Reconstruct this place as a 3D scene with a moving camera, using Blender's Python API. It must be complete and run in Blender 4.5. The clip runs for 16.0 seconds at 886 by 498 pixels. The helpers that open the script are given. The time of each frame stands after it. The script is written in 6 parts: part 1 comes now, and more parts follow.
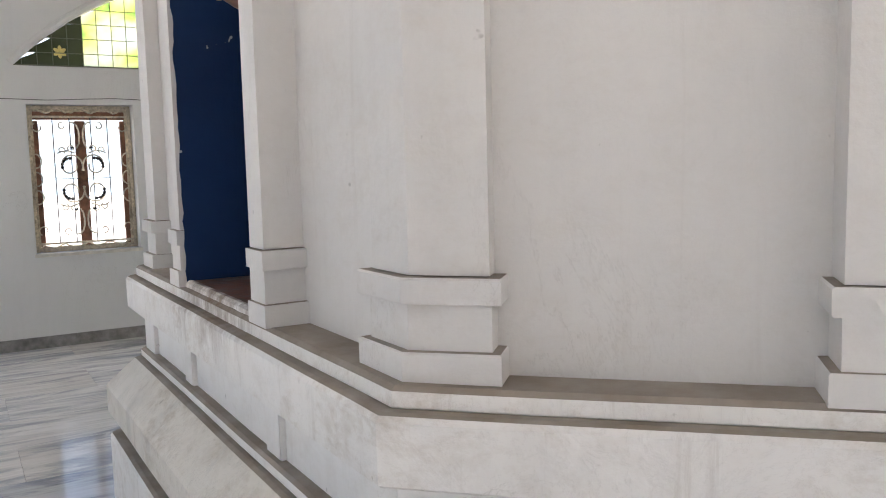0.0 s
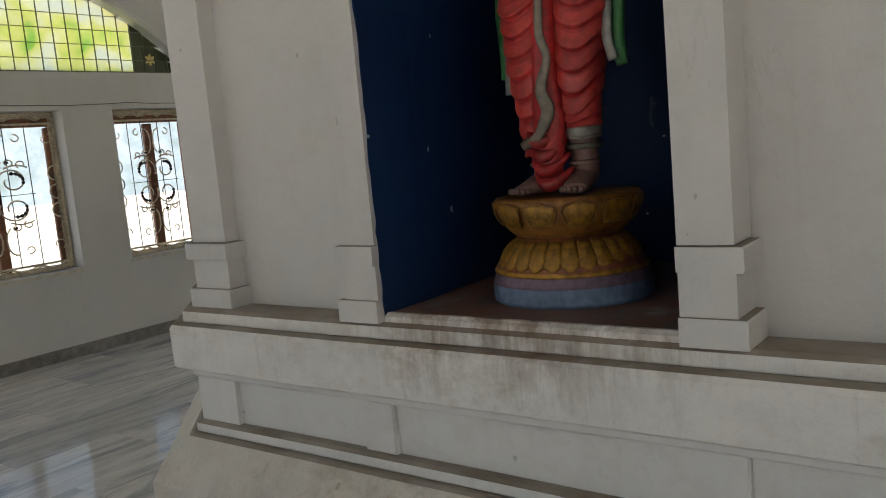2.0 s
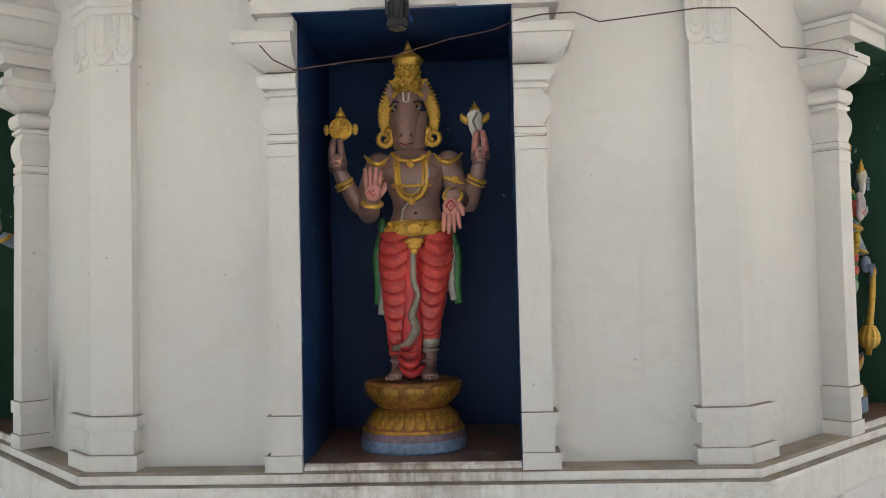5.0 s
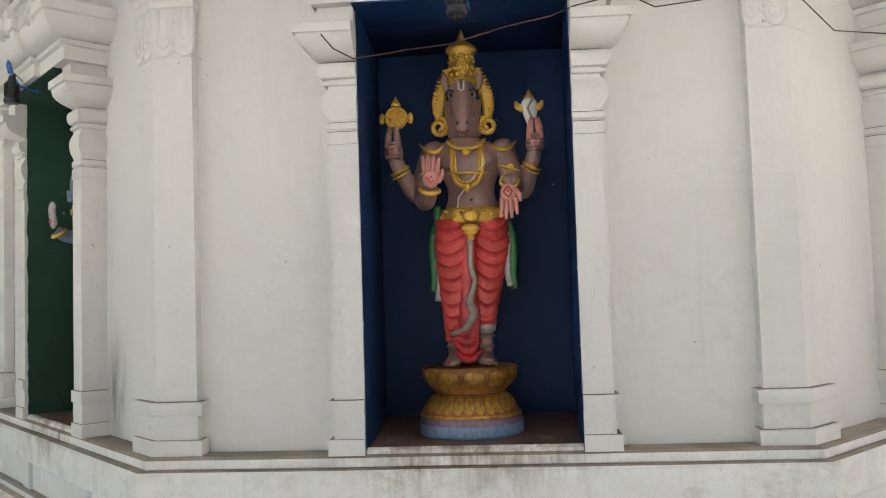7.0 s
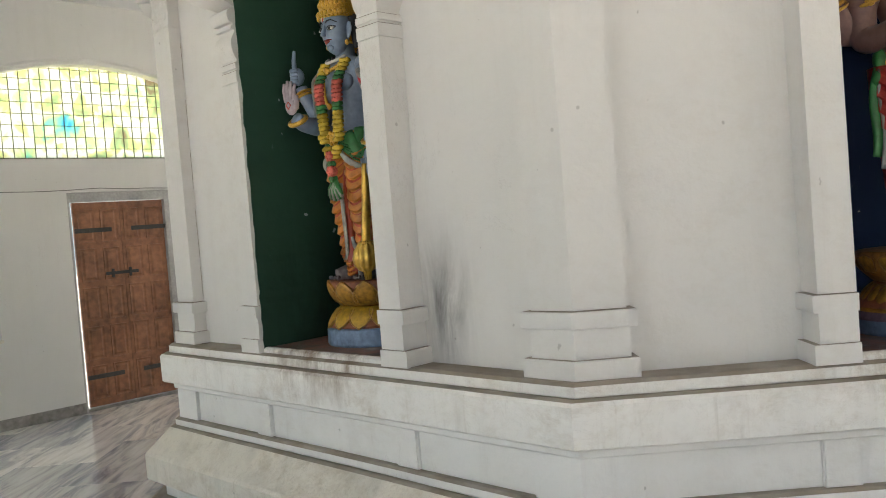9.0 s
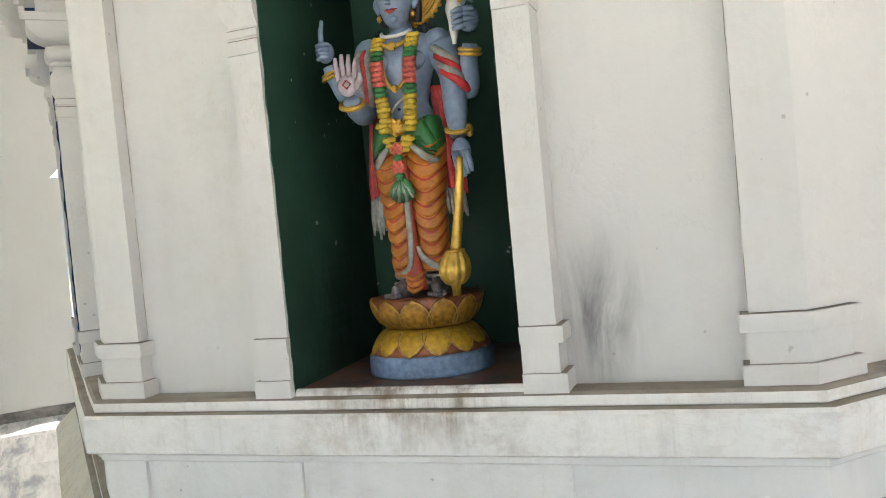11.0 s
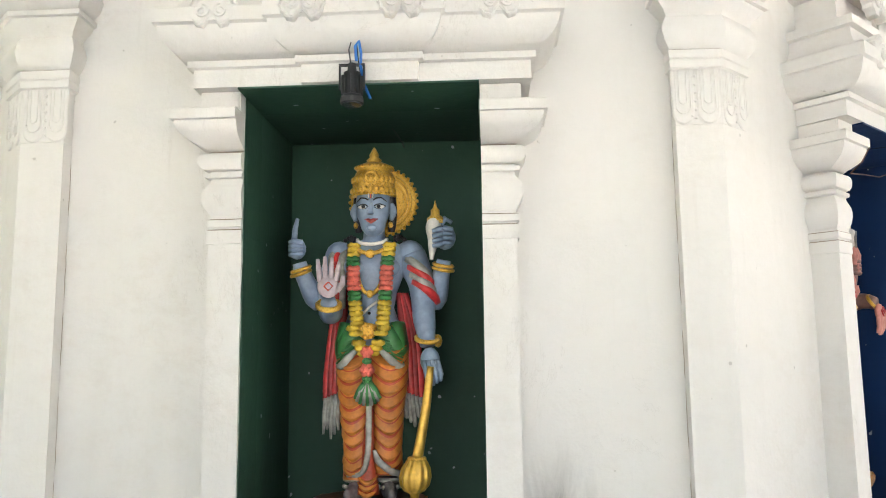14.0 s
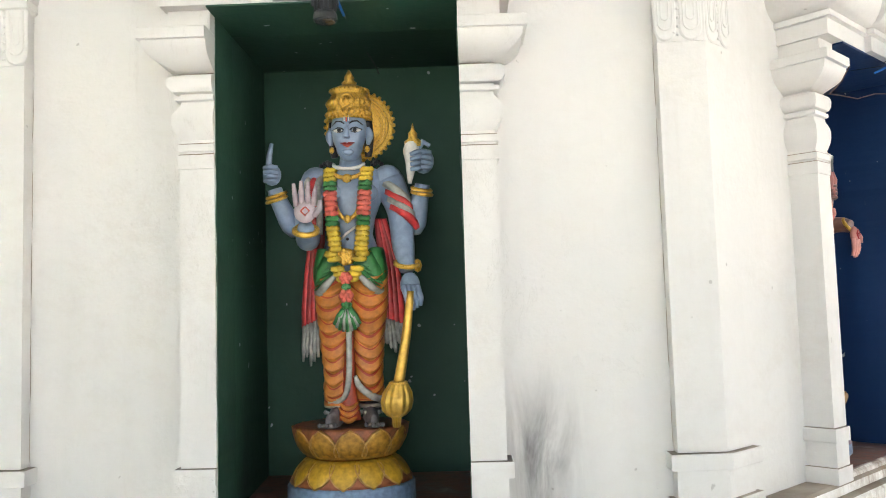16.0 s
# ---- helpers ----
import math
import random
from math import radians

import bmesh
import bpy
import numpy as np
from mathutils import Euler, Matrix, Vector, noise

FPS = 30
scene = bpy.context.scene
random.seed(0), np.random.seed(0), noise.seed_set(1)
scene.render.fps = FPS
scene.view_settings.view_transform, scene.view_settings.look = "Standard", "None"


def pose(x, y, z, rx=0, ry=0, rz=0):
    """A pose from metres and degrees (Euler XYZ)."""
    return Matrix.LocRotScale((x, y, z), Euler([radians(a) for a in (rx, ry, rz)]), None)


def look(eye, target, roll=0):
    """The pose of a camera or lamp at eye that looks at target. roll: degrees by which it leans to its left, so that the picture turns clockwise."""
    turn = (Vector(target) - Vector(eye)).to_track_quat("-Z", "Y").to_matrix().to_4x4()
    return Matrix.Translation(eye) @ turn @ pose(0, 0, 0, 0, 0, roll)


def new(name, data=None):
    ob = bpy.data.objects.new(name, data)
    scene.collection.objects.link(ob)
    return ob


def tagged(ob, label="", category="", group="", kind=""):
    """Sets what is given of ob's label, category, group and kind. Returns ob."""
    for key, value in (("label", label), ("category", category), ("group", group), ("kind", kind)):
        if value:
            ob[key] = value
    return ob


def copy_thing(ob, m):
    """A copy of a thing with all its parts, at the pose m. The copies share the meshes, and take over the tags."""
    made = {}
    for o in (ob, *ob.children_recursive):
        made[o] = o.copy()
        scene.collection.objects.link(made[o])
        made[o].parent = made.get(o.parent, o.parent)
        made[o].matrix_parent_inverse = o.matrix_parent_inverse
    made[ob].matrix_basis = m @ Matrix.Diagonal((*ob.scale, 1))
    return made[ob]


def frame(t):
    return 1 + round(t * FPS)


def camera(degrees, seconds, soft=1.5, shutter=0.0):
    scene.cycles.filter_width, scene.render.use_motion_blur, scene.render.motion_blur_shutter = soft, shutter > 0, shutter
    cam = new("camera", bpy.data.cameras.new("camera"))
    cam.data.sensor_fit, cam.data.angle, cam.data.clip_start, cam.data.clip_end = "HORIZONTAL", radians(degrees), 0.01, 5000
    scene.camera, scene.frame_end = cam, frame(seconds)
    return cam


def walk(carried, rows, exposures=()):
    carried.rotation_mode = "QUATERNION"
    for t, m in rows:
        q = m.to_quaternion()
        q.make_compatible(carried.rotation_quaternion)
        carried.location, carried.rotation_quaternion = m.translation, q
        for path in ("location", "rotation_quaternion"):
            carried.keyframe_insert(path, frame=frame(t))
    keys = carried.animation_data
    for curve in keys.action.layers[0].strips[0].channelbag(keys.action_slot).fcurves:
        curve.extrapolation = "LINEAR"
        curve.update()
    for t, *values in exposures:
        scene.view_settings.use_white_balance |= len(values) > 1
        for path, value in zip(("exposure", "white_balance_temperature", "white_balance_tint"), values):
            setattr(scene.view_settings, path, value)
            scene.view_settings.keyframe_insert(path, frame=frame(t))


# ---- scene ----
cam = camera(55.9, 16.0, soft=1.0)
PATH = [
    (0, (0.005, -0.003, 1.544), (1.016, 1.71, 1.339), -1.4),
    (0.5, (-0.179, 0.279, 1.528), (0.915, 1.939, 1.311), -1.9),
    (1, (-0.362, 0.6, 1.574), (0.889, 2.141, 1.33), -3.5),
    (1.5, (-0.569, 0.854, 1.572), (0.879, 2.206, 1.3), -4.3),
    (2, (-0.635, 1.144, 1.565), (0.951, 2.337, 1.313), -5.2),
    (2.5, (-0.841, 1.363, 1.564), (0.918, 2.291, 1.353), -5.4),
    (3, (-0.992, 1.562, 1.606), (0.913, 2.148, 1.438), -5.7),
    (3.5, (-1.15, 1.682, 1.701), (0.828, 1.95, 1.569), -4.7),
    (4, (-1.407, 1.736, 1.73), (0.589, 1.85, 1.673), -2.8),
    (4.5, (-1.571, 1.703, 1.728), (0.426, 1.801, 1.765), -1.3),
    (4.7, (-1.641, 1.671, 1.725), (0.355, 1.761, 1.795), -1.2),
    (6.8, (-1.73, 1.72, 1.658), (0.259, 1.862, 1.81), -1.6),
    (7, (-1.7, 1.783, 1.66), (0.292, 1.924, 1.769), -1.8),
    (7.5, (-1.635, 2.048, 1.641), (0.36, 2.195, 1.666), -2.8),
    (8, (-1.44, 2.322, 1.622), (0.548, 2.538, 1.598), -3.7),
    (8.5, (-1.314, 2.657, 1.617), (0.68, 2.798, 1.58), -3.8),
    (9, (-1.211, 2.998, 1.603), (0.788, 3.004, 1.536), -4.6),
    (9.2, (-1.133, 3.136, 1.597), (0.865, 3.08, 1.53), -5.2),
    (11.5, (-0.548, 4.215, 1.652), (1.162, 3.178, 1.64), -4.4),
    (12, (-0.473, 4.308, 1.677), (1.146, 3.137, 1.763), -3.7),
    (12.5, (-0.442, 4.489, 1.719), (1.069, 3.194, 1.911), -3.0),
    (13, (-0.458, 4.53, 1.761), (1.042, 3.229, 2.006), -1.7),
    (13.5, (-0.443, 4.548, 1.763), (1.033, 3.226, 2.036), -1.0),
    (14, (-0.45, 4.536, 1.766), (1.025, 3.217, 2.056), -0.7),
    (14.5, (-0.454, 4.542, 1.774), (1.007, 3.213, 2.095), -0.7),
    (15, (-0.451, 4.512, 1.747), (1.008, 3.183, 2.074), -0.8),
    (15.5, (-0.431, 4.517, 1.73), (1.017, 3.16, 1.976), -1.4),
    (16, (-0.414, 4.523, 1.714), (1.031, 3.149, 1.876), -1.7),
]
EXPOSURES = [(0.0, 1.19, 6150, 16), (0.6, 0.90, 6250, 15), (1.2, 0.45, 6400, 12), (2.0, 0.22, 6550, 10), (2.5, 0.50, 6450, 10), (3.0, 1.14, 6300, 10), (3.5, 1.20, 6330, 10), (4.0, 1.20, 6280, 10), (4.5, 1.12, 6280, 10), (7.0, 1.30, 6280, 10), (8.0, 1.48, 6400, 10), (9.0, 1.30, 6500, 10), (11.5, 1.88, 6300, 10), (12.5, 2.03, 6300, 10), (14.0, 2.05, 6350, 10), (16.0, 2.13, 6300, 10)]
walk(cam, [(t, look(eye, target, roll)) for t, eye, target, roll in PATH], EXPOSURES)

# ---- world, sun and large lights ----
world = bpy.data.worlds.new("sky")
scene.world = world
world.use_nodes = True
wn = world.node_tree
sky = wn.nodes.new("ShaderNodeTexSky")
sky.sky_type = "NISHITA"
sky.sun_disc = False
sky.sun_elevation = radians(58)
sky.sun_rotation = radians(140)
sky.dust_density, sky.air_density = 7.0, 1.3
wn.links.new(sky.outputs[0], wn.nodes["Background"].inputs[0])
wn.nodes["Background"].inputs[1].default_value = 0.15
sun = new("sun", bpy.data.lights.new("sun", "SUN"))
sun.data.energy, sun.data.angle, sun.data.color = 5.0, radians(0.5), (1.0, 0.95, 0.86)
sun.matrix_world = look((20, -18, 40), (2, 2, 0))

CX, CY = 2.64, 1.873          # the shrine's and the hall's middle
CEIL = 4.04
TAN = math.tan(radians(22.5))
COS = math.cos(radians(22.5))


def face_pose(theta, n=0.0, x=0.0, z=0.0):
    """Pose of a face of the octagon: its local y points outward, z up."""
    return pose(CX, CY, 0, 0, 0, theta - 90) @ pose(x, n, z)


def turn(theta):
    return pose(0, 0, 0, 0, 0, theta - 90)


SHIFT = {225: -0.045}         # niches that sit beside the middle of their face


def niche_turn(theta):
    return turn(theta) @ pose(SHIFT.get(theta, 0.0), 0, 0)


def window_light(theta, n, x, z, w, h, power, color=(1.0, 0.98, 0.95)):
    """An area lamp standing in for sky light at an unseen, assumed opening."""
    data = bpy.data.lights.new("window_light", "AREA")
    data.shape, data.size, data.size_y, data.energy, data.color = "RECTANGLE", w, h, power, color
    ob = new("window_light", data)
    ob.matrix_world = face_pose(theta, n, x, z) @ pose(0, 0, 0, 90, 0, 180) @ pose(0, 0, 0, 0, 180, 0)
    return ob


HALL_R = {0: 6.3, 45: 6.4, 90: 6.18, 135: 6.3, 180: 6.3, 225: 6.3, 270: 6.3, 315: 6.3}
DAYLIGHT = (0.972, 0.972, 1.0)
# Openings out of view; those at 270, 315 and 0 only add light.
LIGHT = {135: 1.0, 180: 1.0, 225: 0.8, 270: 0.5, 315: 0.8, 0: 1.2}
for th, k in LIGHT.items():
    window_light(th, HALL_R[th] + 0.02, 0, 2.86, 3.4, 0.62, 38 * k, DAYLIGHT)
    for x, w in ((-1.56, 0.86), (0.08, 1.14), (1.58, 0.86)):
        window_light(th, HALL_R[th] + 0.02, x, 1.48, w, 1.26, 10 * k * w, DAYLIGHT)


# ---- materials ----
def nodes_of(name, rough=0.6, metal=0.0, spec=0.5):
    m = bpy.data.materials.new(name)
    m.use_nodes = True
    nt = m.node_tree
    b = nt.nodes["Principled BSDF"]
    b.inputs["Roughness"].default_value = rough
    b.inputs["Metallic"].default_value = metal
    b.inputs["Specular IOR Level"].default_value = spec
    return m, nt, b


def coords(nt, kind="Object", scale=(1, 1, 1), world_space=False):
    if world_space:
        src = nt.nodes.new("ShaderNodeNewGeometry").outputs["Position"]
    else:
        src = nt.nodes.new("ShaderNodeTexCoord").outputs[kind]
    mp = nt.nodes.new("ShaderNodeMapping")
    mp.inputs["Scale"].default_value = scale
    nt.links.new(src, mp.inputs["Vector"])
    return mp.outputs[0]


def noise_tex(nt, vec, scale, detail=4.0, rough=0.55, distortion=0.0):
    n = nt.nodes.new("ShaderNodeTexNoise")
    n.inputs["Scale"].default_value = scale
    n.inputs["Detail"].default_value = detail
    n.inputs["Roughness"].default_value = rough
    n.inputs["Distortion"].default_value = distortion
    nt.links.new(vec, n.inputs["Vector"])
    return n.outputs[0]


def ramp(nt, fac, stops):
    r = nt.nodes.new("ShaderNodeValToRGB")
    el = r.color_ramp.elements
    while len(el) < len(stops):
        el.new(0.5)
    for e, (p, c) in zip(el, stops):
        e.position, e.color = p, (*c, 1)
    nt.links.new(fac, r.inputs[0])
    return r.outputs[0]


def mix(nt, fac, a, b, mode="MIX"):
    m = nt.nodes.new("ShaderNodeMix")
    m.data_type, m.blend_type = "RGBA", mode
    for sock, v in ((m.inputs[0], fac), (m.inputs[6], a), (m.inputs[7], b)):
        if isinstance(v, (int, float)):
            sock.default_value = v
        elif isinstance(v, tuple):
            sock.default_value = (*v, 1)
        else:
            nt.links.new(v, sock)
    return m.outputs[2]


def math_node(nt, op, a, b=0.0):
    m = nt.nodes.new("ShaderNodeMath")
    m.operation = op
    for sock, v in zip(m.inputs, (a, b)):
        if isinstance(v, (int, float)):
            sock.default_value = v
        else:
            nt.links.new(v, sock)
    return m.outputs[0]


def bump(nt, b, height, strength=0.3, dist=0.01):
    n = nt.nodes.new("ShaderNodeBump")
    n.inputs["Strength"].default_value = strength
    n.inputs["Distance"].default_value = dist
    nt.links.new(height, n.inputs["Height"])
    nt.links.new(n.outputs[0], b.inputs["Normal"])


def plain(name, color, rough=0.55, metal=0.0, vary=0.12, scale=40.0, bumps=0.15):
    """A painted or cast surface with grain at two scales."""
    m, nt, b = nodes_of(name, rough, metal)
    v = coords(nt)
    fine = noise_tex(nt, v, scale, 5)
    wide = noise_tex(nt, v, scale / 9, 3)
    dark = tuple(c * (1 - vary * 1.6) for c in color)
    light = tuple(min(1, c * (1 + vary)) for c in color)
    col = ramp(nt, mix(nt, 0.5, fine, wide), [(0.34, dark), (0.66, light)])
    nt.links.new(col, b.inputs["Base Color"])
    bump(nt, b, fine, bumps, 0.004)
    return m


def plaster(name, base, grime, dust=0.0, world_scale=1.0, worn=0.0):
    """Whitewashed plaster: fine trowel grain, faint vertical runs and spots."""
    m, nt, b = nodes_of(name, 0.62, 0, 0.35)
    v = coords(nt, world_space=True)
    streak = noise_tex(nt, coords(nt, scale=(9, 9, 0.9), world_space=True), 1.0, 5, 0.6)
    blotch = noise_tex(nt, v, 1.7 * world_scale, 5, 0.6)
    fine = noise_tex(nt, v, 55, 6, 0.6)
    spots = noise_tex(nt, v, 38, 2, 0.4)
    col = ramp(nt, blotch, [(0.3, tuple(c * 0.955 for c in base)), (0.7, base)])
    col = mix(nt, math_node(nt, "MULTIPLY", ramp(nt, streak, [(0.5, (0, 0, 0)), (0.82, (1, 1, 1))]), grime), col, (0.42, 0.40, 0.36))
    col = mix(nt, math_node(nt, "MULTIPLY", ramp(nt, spots, [(0.765, (0, 0, 0)), (0.79, (1, 1, 1))]), 0.4), col, (0.2, 0.18, 0.15))
    if worn:
        smear = noise_tex(nt, coords(nt, scale=(1, 1, 1.6), world_space=True), 11, 10, 0.78, 0.25)
        patch = noise_tex(nt, v, 2.1, 3, 0.5)
        rub = math_node(nt, "MULTIPLY", ramp(nt, smear, [(0.47, (0, 0, 0)), (0.70, (1, 1, 1))]), ramp(nt, patch, [(0.38, (0.15,) * 3), (0.62, (1, 1, 1))]))
        col = mix(nt, math_node(nt, "MULTIPLY", rub, worn * 0.8), col, (0.40, 0.31, 0.205))
        drip = noise_tex(nt, coords(nt, scale=(26, 26, 1.5), world_space=True), 1.0, 7, 0.7, 0.3)
        col = mix(nt, math_node(nt, "MULTIPLY", ramp(nt, drip, [(0.58, (0, 0, 0)), (0.76, (1, 1, 1))]), worn * 0.45), col, (0.29, 0.215, 0.14))
        hair = noise_tex(nt, v, 7, 9, 0.8, 2.2)
        col = mix(nt, math_node(nt, "MULTIPLY", ramp(nt, hair, [(0.492, (0, 0, 0)), (0.5, (1, 1, 1)), (0.508, (0, 0, 0))]), worn * 0.35), col, (0.2, 0.17, 0.13))
    crack = noise_tex(nt, coords(nt, scale=(1, 1, 0.45), world_space=True), 3.2, 12, 0.72, 0.6)
    gate = ramp(nt, noise_tex(nt, v, 1.3, 2), [(0.5, (0, 0, 0)), (0.62, (1, 1, 1))])
    line = ramp(nt, crack, [(0.4965, (0, 0, 0)), (0.5, (1, 1, 1)), (0.5035, (0, 0, 0))])
    col = mix(nt, math_node(nt, "MULTIPLY", math_node(nt, "MULTIPLY", line, gate), 0.3), col, (0.25, 0.22, 0.18))
    if dust:
        col = mix(nt, ramp(nt, noise_tex(nt, v, 9, 5), [(0.3, (dust * 0.6,) * 3), (0.7, (dust,) * 3)]), col, (0.165, 0.118, 0.076))
    nt.links.new(col, b.inputs["Base Color"])
    bump(nt, b, mix(nt, 0.35, fine, noise_tex(nt, v, 12, 3)), 0.35, 0.006)
    return m


WHITE = plaster("white_plaster", (0.725, 0.703, 0.672), 0.16, worn=0.24)
PLINTH = plaster("weathered_white_plaster", (0.86, 0.835, 0.795), 0.22, worn=0.7)
FRIEZE = plaster("cleaner_white_plaster", (0.85, 0.83, 0.80), 0.14, worn=0.25)
SLOPE = plaster("brown_stained_plaster", (0.76, 0.71, 0.63), 0.55, worn=1.0)


def stained_below(m):
    """Brown offering stains that run down the plinth under two of the niches."""
    nt = m.node_tree
    b = nt.nodes["Principled BSDF"]
    old = b.inputs["Base Color"].links[0].from_socket
    sep = nt.nodes.new("ShaderNodeSeparateXYZ")
    nt.links.new(nt.nodes.new("ShaderNodeNewGeometry").outputs["Position"], sep.inputs[0])
    x, y, z = (sep.outputs[i] for i in range(3))
    total = None
    for theta, at, wide in ((180, 0.05, 0.30), (180, -0.17, 0.13), (135, -0.02, 0.24), (135, 0.13, 0.09)):
        c, n = math.cos(radians(theta)), math.sin(radians(theta))
        dx, dy = math_node(nt, "SUBTRACT", x, CX), math_node(nt, "SUBTRACT", y, CY)
        tan = math_node(nt, "ADD", math_node(nt, "MULTIPLY", dx, -n), math_node(nt, "MULTIPLY", dy, c))
        out = math_node(nt, "ADD", math_node(nt, "MULTIPLY", dx, c), math_node(nt, "MULTIPLY", dy, n))
        q = math_node(nt, "DIVIDE", math_node(nt, "SUBTRACT", tan, at), wide)
        g = math_node(nt, "POWER", 2.718, math_node(nt, "MULTIPLY", math_node(nt, "MULTIPLY", q, q), -1.0))
        g = math_node(nt, "MULTIPLY", g, math_node(nt, "GREATER_THAN", out, 1.9))
        total = g if total is None else math_node(nt, "MAXIMUM", total, g)
    runs = noise_tex(nt, coords(nt, scale=(30, 30, 3.0), world_space=True), 1.0, 6, 0.7, 0.4)
    edge = noise_tex(nt, coords(nt, scale=(14, 14, 14), world_space=True), 1.0, 5, 0.7)
    low = math_node(nt, "MULTIPLY", math_node(nt, "SUBTRACT", z, 1.06), 6.5)
    fac = math_node(nt, "ADD", math_node(nt, "MULTIPLY", runs, 0.9), math_node(nt, "SUBTRACT", math_node(nt, "MULTIPLY", edge, 0.7), 0.55))
    fac = math_node(nt, "MULTIPLY", fac, low)
    fac = math_node(nt, "MULTIPLY", ramp(nt, math_node(nt, "MULTIPLY", fac, total), [(0.10, (0, 0, 0)), (0.45, (0.8,) * 3)]), 1.0)
    nt.links.new(mix(nt, fac, old, (0.19, 0.115, 0.06)), b.inputs["Base Color"])


stained_below(PLINTH)
DUSTY = plaster("dust_covered_plaster", (0.6, 0.56, 0.5), 0.3, dust=0.85)
stained_below(DUSTY)
HALL = plaster("hall_wall_paint", (0.72, 0.72, 0.70), 0.12)
CEILING = plaster("ceiling_paint", (0.8, 0.8, 0.79), 0.05)


def niche_paint(name, color):
    m, nt, b = nodes_of(name, 0.5, 0, 0.22)
    v = coords(nt, world_space=True)
    col = ramp(nt, noise_tex(nt, v, 2.4, 5, 0.6), [(0.3, tuple(c * 0.72 for c in color)), (0.7, color)])
    chips = ramp(nt, noise_tex(nt, v, 34, 2, 0.3), [(0.765, (0, 0, 0)), (0.78, (1, 1, 1))])
    scuff = ramp(nt, noise_tex(nt, coords(nt, scale=(16, 16, 6), world_space=True), 1.0, 6, 0.7, 0.6), [(0.68, (0, 0, 0)), (0.74, (1, 1, 1))])
    col = mix(nt, math_node(nt, "MULTIPLY", scuff, 0.22), col, (0.30, 0.34, 0.33))
    col = mix(nt, math_node(nt, "MULTIPLY", chips, 0.8), col, (0.55, 0.58, 0.6))
    nt.links.new(col, b.inputs["Base Color"])
    bump(nt, b, noise_tex(nt, v, 30, 4), 0.25, 0.006)
    return m


BLUE = niche_paint("deep_blue_paint", (0.013, 0.042, 0.128))
GREEN = niche_paint("dark_green_paint", (0.042, 0.104, 0.068))


def floor_dirt():
    m, nt, b = nodes_of("dirty_red_oxide", 0.5, 0, 0.4)
    v = coords(nt, world_space=True)
    col = ramp(nt, noise_tex(nt, v, 7, 6, 0.65), [(0.3, (0.055, 0.046, 0.04)), (0.42, (0.12, 0.09, 0.072)), (0.52, (0.23, 0.10, 0.065)), (0.60, (0.17, 0.125, 0.10)), (0.72, (0.36, 0.31, 0.26))])
    nt.links.new(col, b.inputs["Base Color"])
    bump(nt, b, noise_tex(nt, v, 45, 5), 0.4, 0.006)
    return m


OXIDE = floor_dirt()


def marble():
    """Polished white marble with grey streaks, each slab cut another way."""
    m, nt, b = nodes_of("streaked_marble", 0.16, 0, 0.5)
    b.inputs["IOR"].default_value = 1.95
    info = nt.nodes.new("ShaderNodeObjectInfo")
    tc = nt.nodes.new("ShaderNodeTexCoord")
    off = nt.nodes.new("ShaderNodeCombineXYZ")
    nt.links.new(math_node(nt, "MULTIPLY", info.outputs["Random"], 37.0), off.inputs[0])
    nt.links.new(math_node(nt, "MULTIPLY", info.outputs["Random"], 91.0), off.inputs[1])

    def streaks(sx, sy, detail, warp):
        mp = nt.nodes.new("ShaderNodeMapping")
        mp.inputs["Scale"].default_value = (sx, sy, 1)
        nt.links.new(tc.outputs["Object"], mp.inputs["Vector"])
        nt.links.new(off.outputs[0], mp.inputs["Location"])
        return noise_tex(nt, mp.outputs[0], 1.0, detail, 0.66, warp)
    tone = ramp(nt, info.outputs["Random"], [(0.0, (0.60, 0.62, 0.66)), (0.25, (0.90, 0.90, 0.90)), (0.7, (0.97, 0.96, 0.94)), (1.0, (0.85, 0.82, 0.78))])
    broad = ramp(nt, streaks(0.9, 4.6, 5, 1.3), [(0.33, (0.22, 0.25, 0.31)), (0.42, (0.45, 0.47, 0.52)), (0.50, (0.82, 0.81, 0.80)), (0.60, (1, 0.99, 0.97))])
    fine = ramp(nt, streaks(1.6, 19.0, 7, 0.5), [(0.32, (0.42, 0.42, 0.45)), (0.43, (0.80, 0.78, 0.76)), (0.55, (1, 1, 1))])
    col = mix(nt, 0.68, tone, broad, "MULTIPLY")
    col = mix(nt, 0.5, col, fine, "MULTIPLY")
    nt.links.new(col, b.inputs["Base Color"])
    rough = ramp(nt, noise_tex(nt, coords(nt, world_space=True), 5, 4), [(0.3, (0.07,) * 3), (0.7, (0.17,) * 3)])
    nt.links.new(rough, b.inputs["Roughness"])
    return m


MARBLE = marble()
SKIRT = plain("grey_skirting_marble", (0.27, 0.26, 0.245), 0.35, vary=0.35, scale=18)


# ---- mesh helpers ----
def part(name, bm, mats, parent=None, m=None, label="", smooth=False, recalc=True):
    """Links a bmesh as one mesh object under its thing or part."""
    if recalc:
        bmesh.ops.recalc_face_normals(bm, faces=bm.faces)
    me = bpy.data.meshes.new(name)
    bm.to_mesh(me)
    bm.free()
    for mat in mats if isinstance(mats, (list, tuple)) else (mats,):
        me.materials.append(mat)
    if smooth:
        me.shade_smooth()
    if smooth == "rolled":
        me.set_sharp_from_angle(angle=radians(34))
    return link(name, me, parent, m, label)


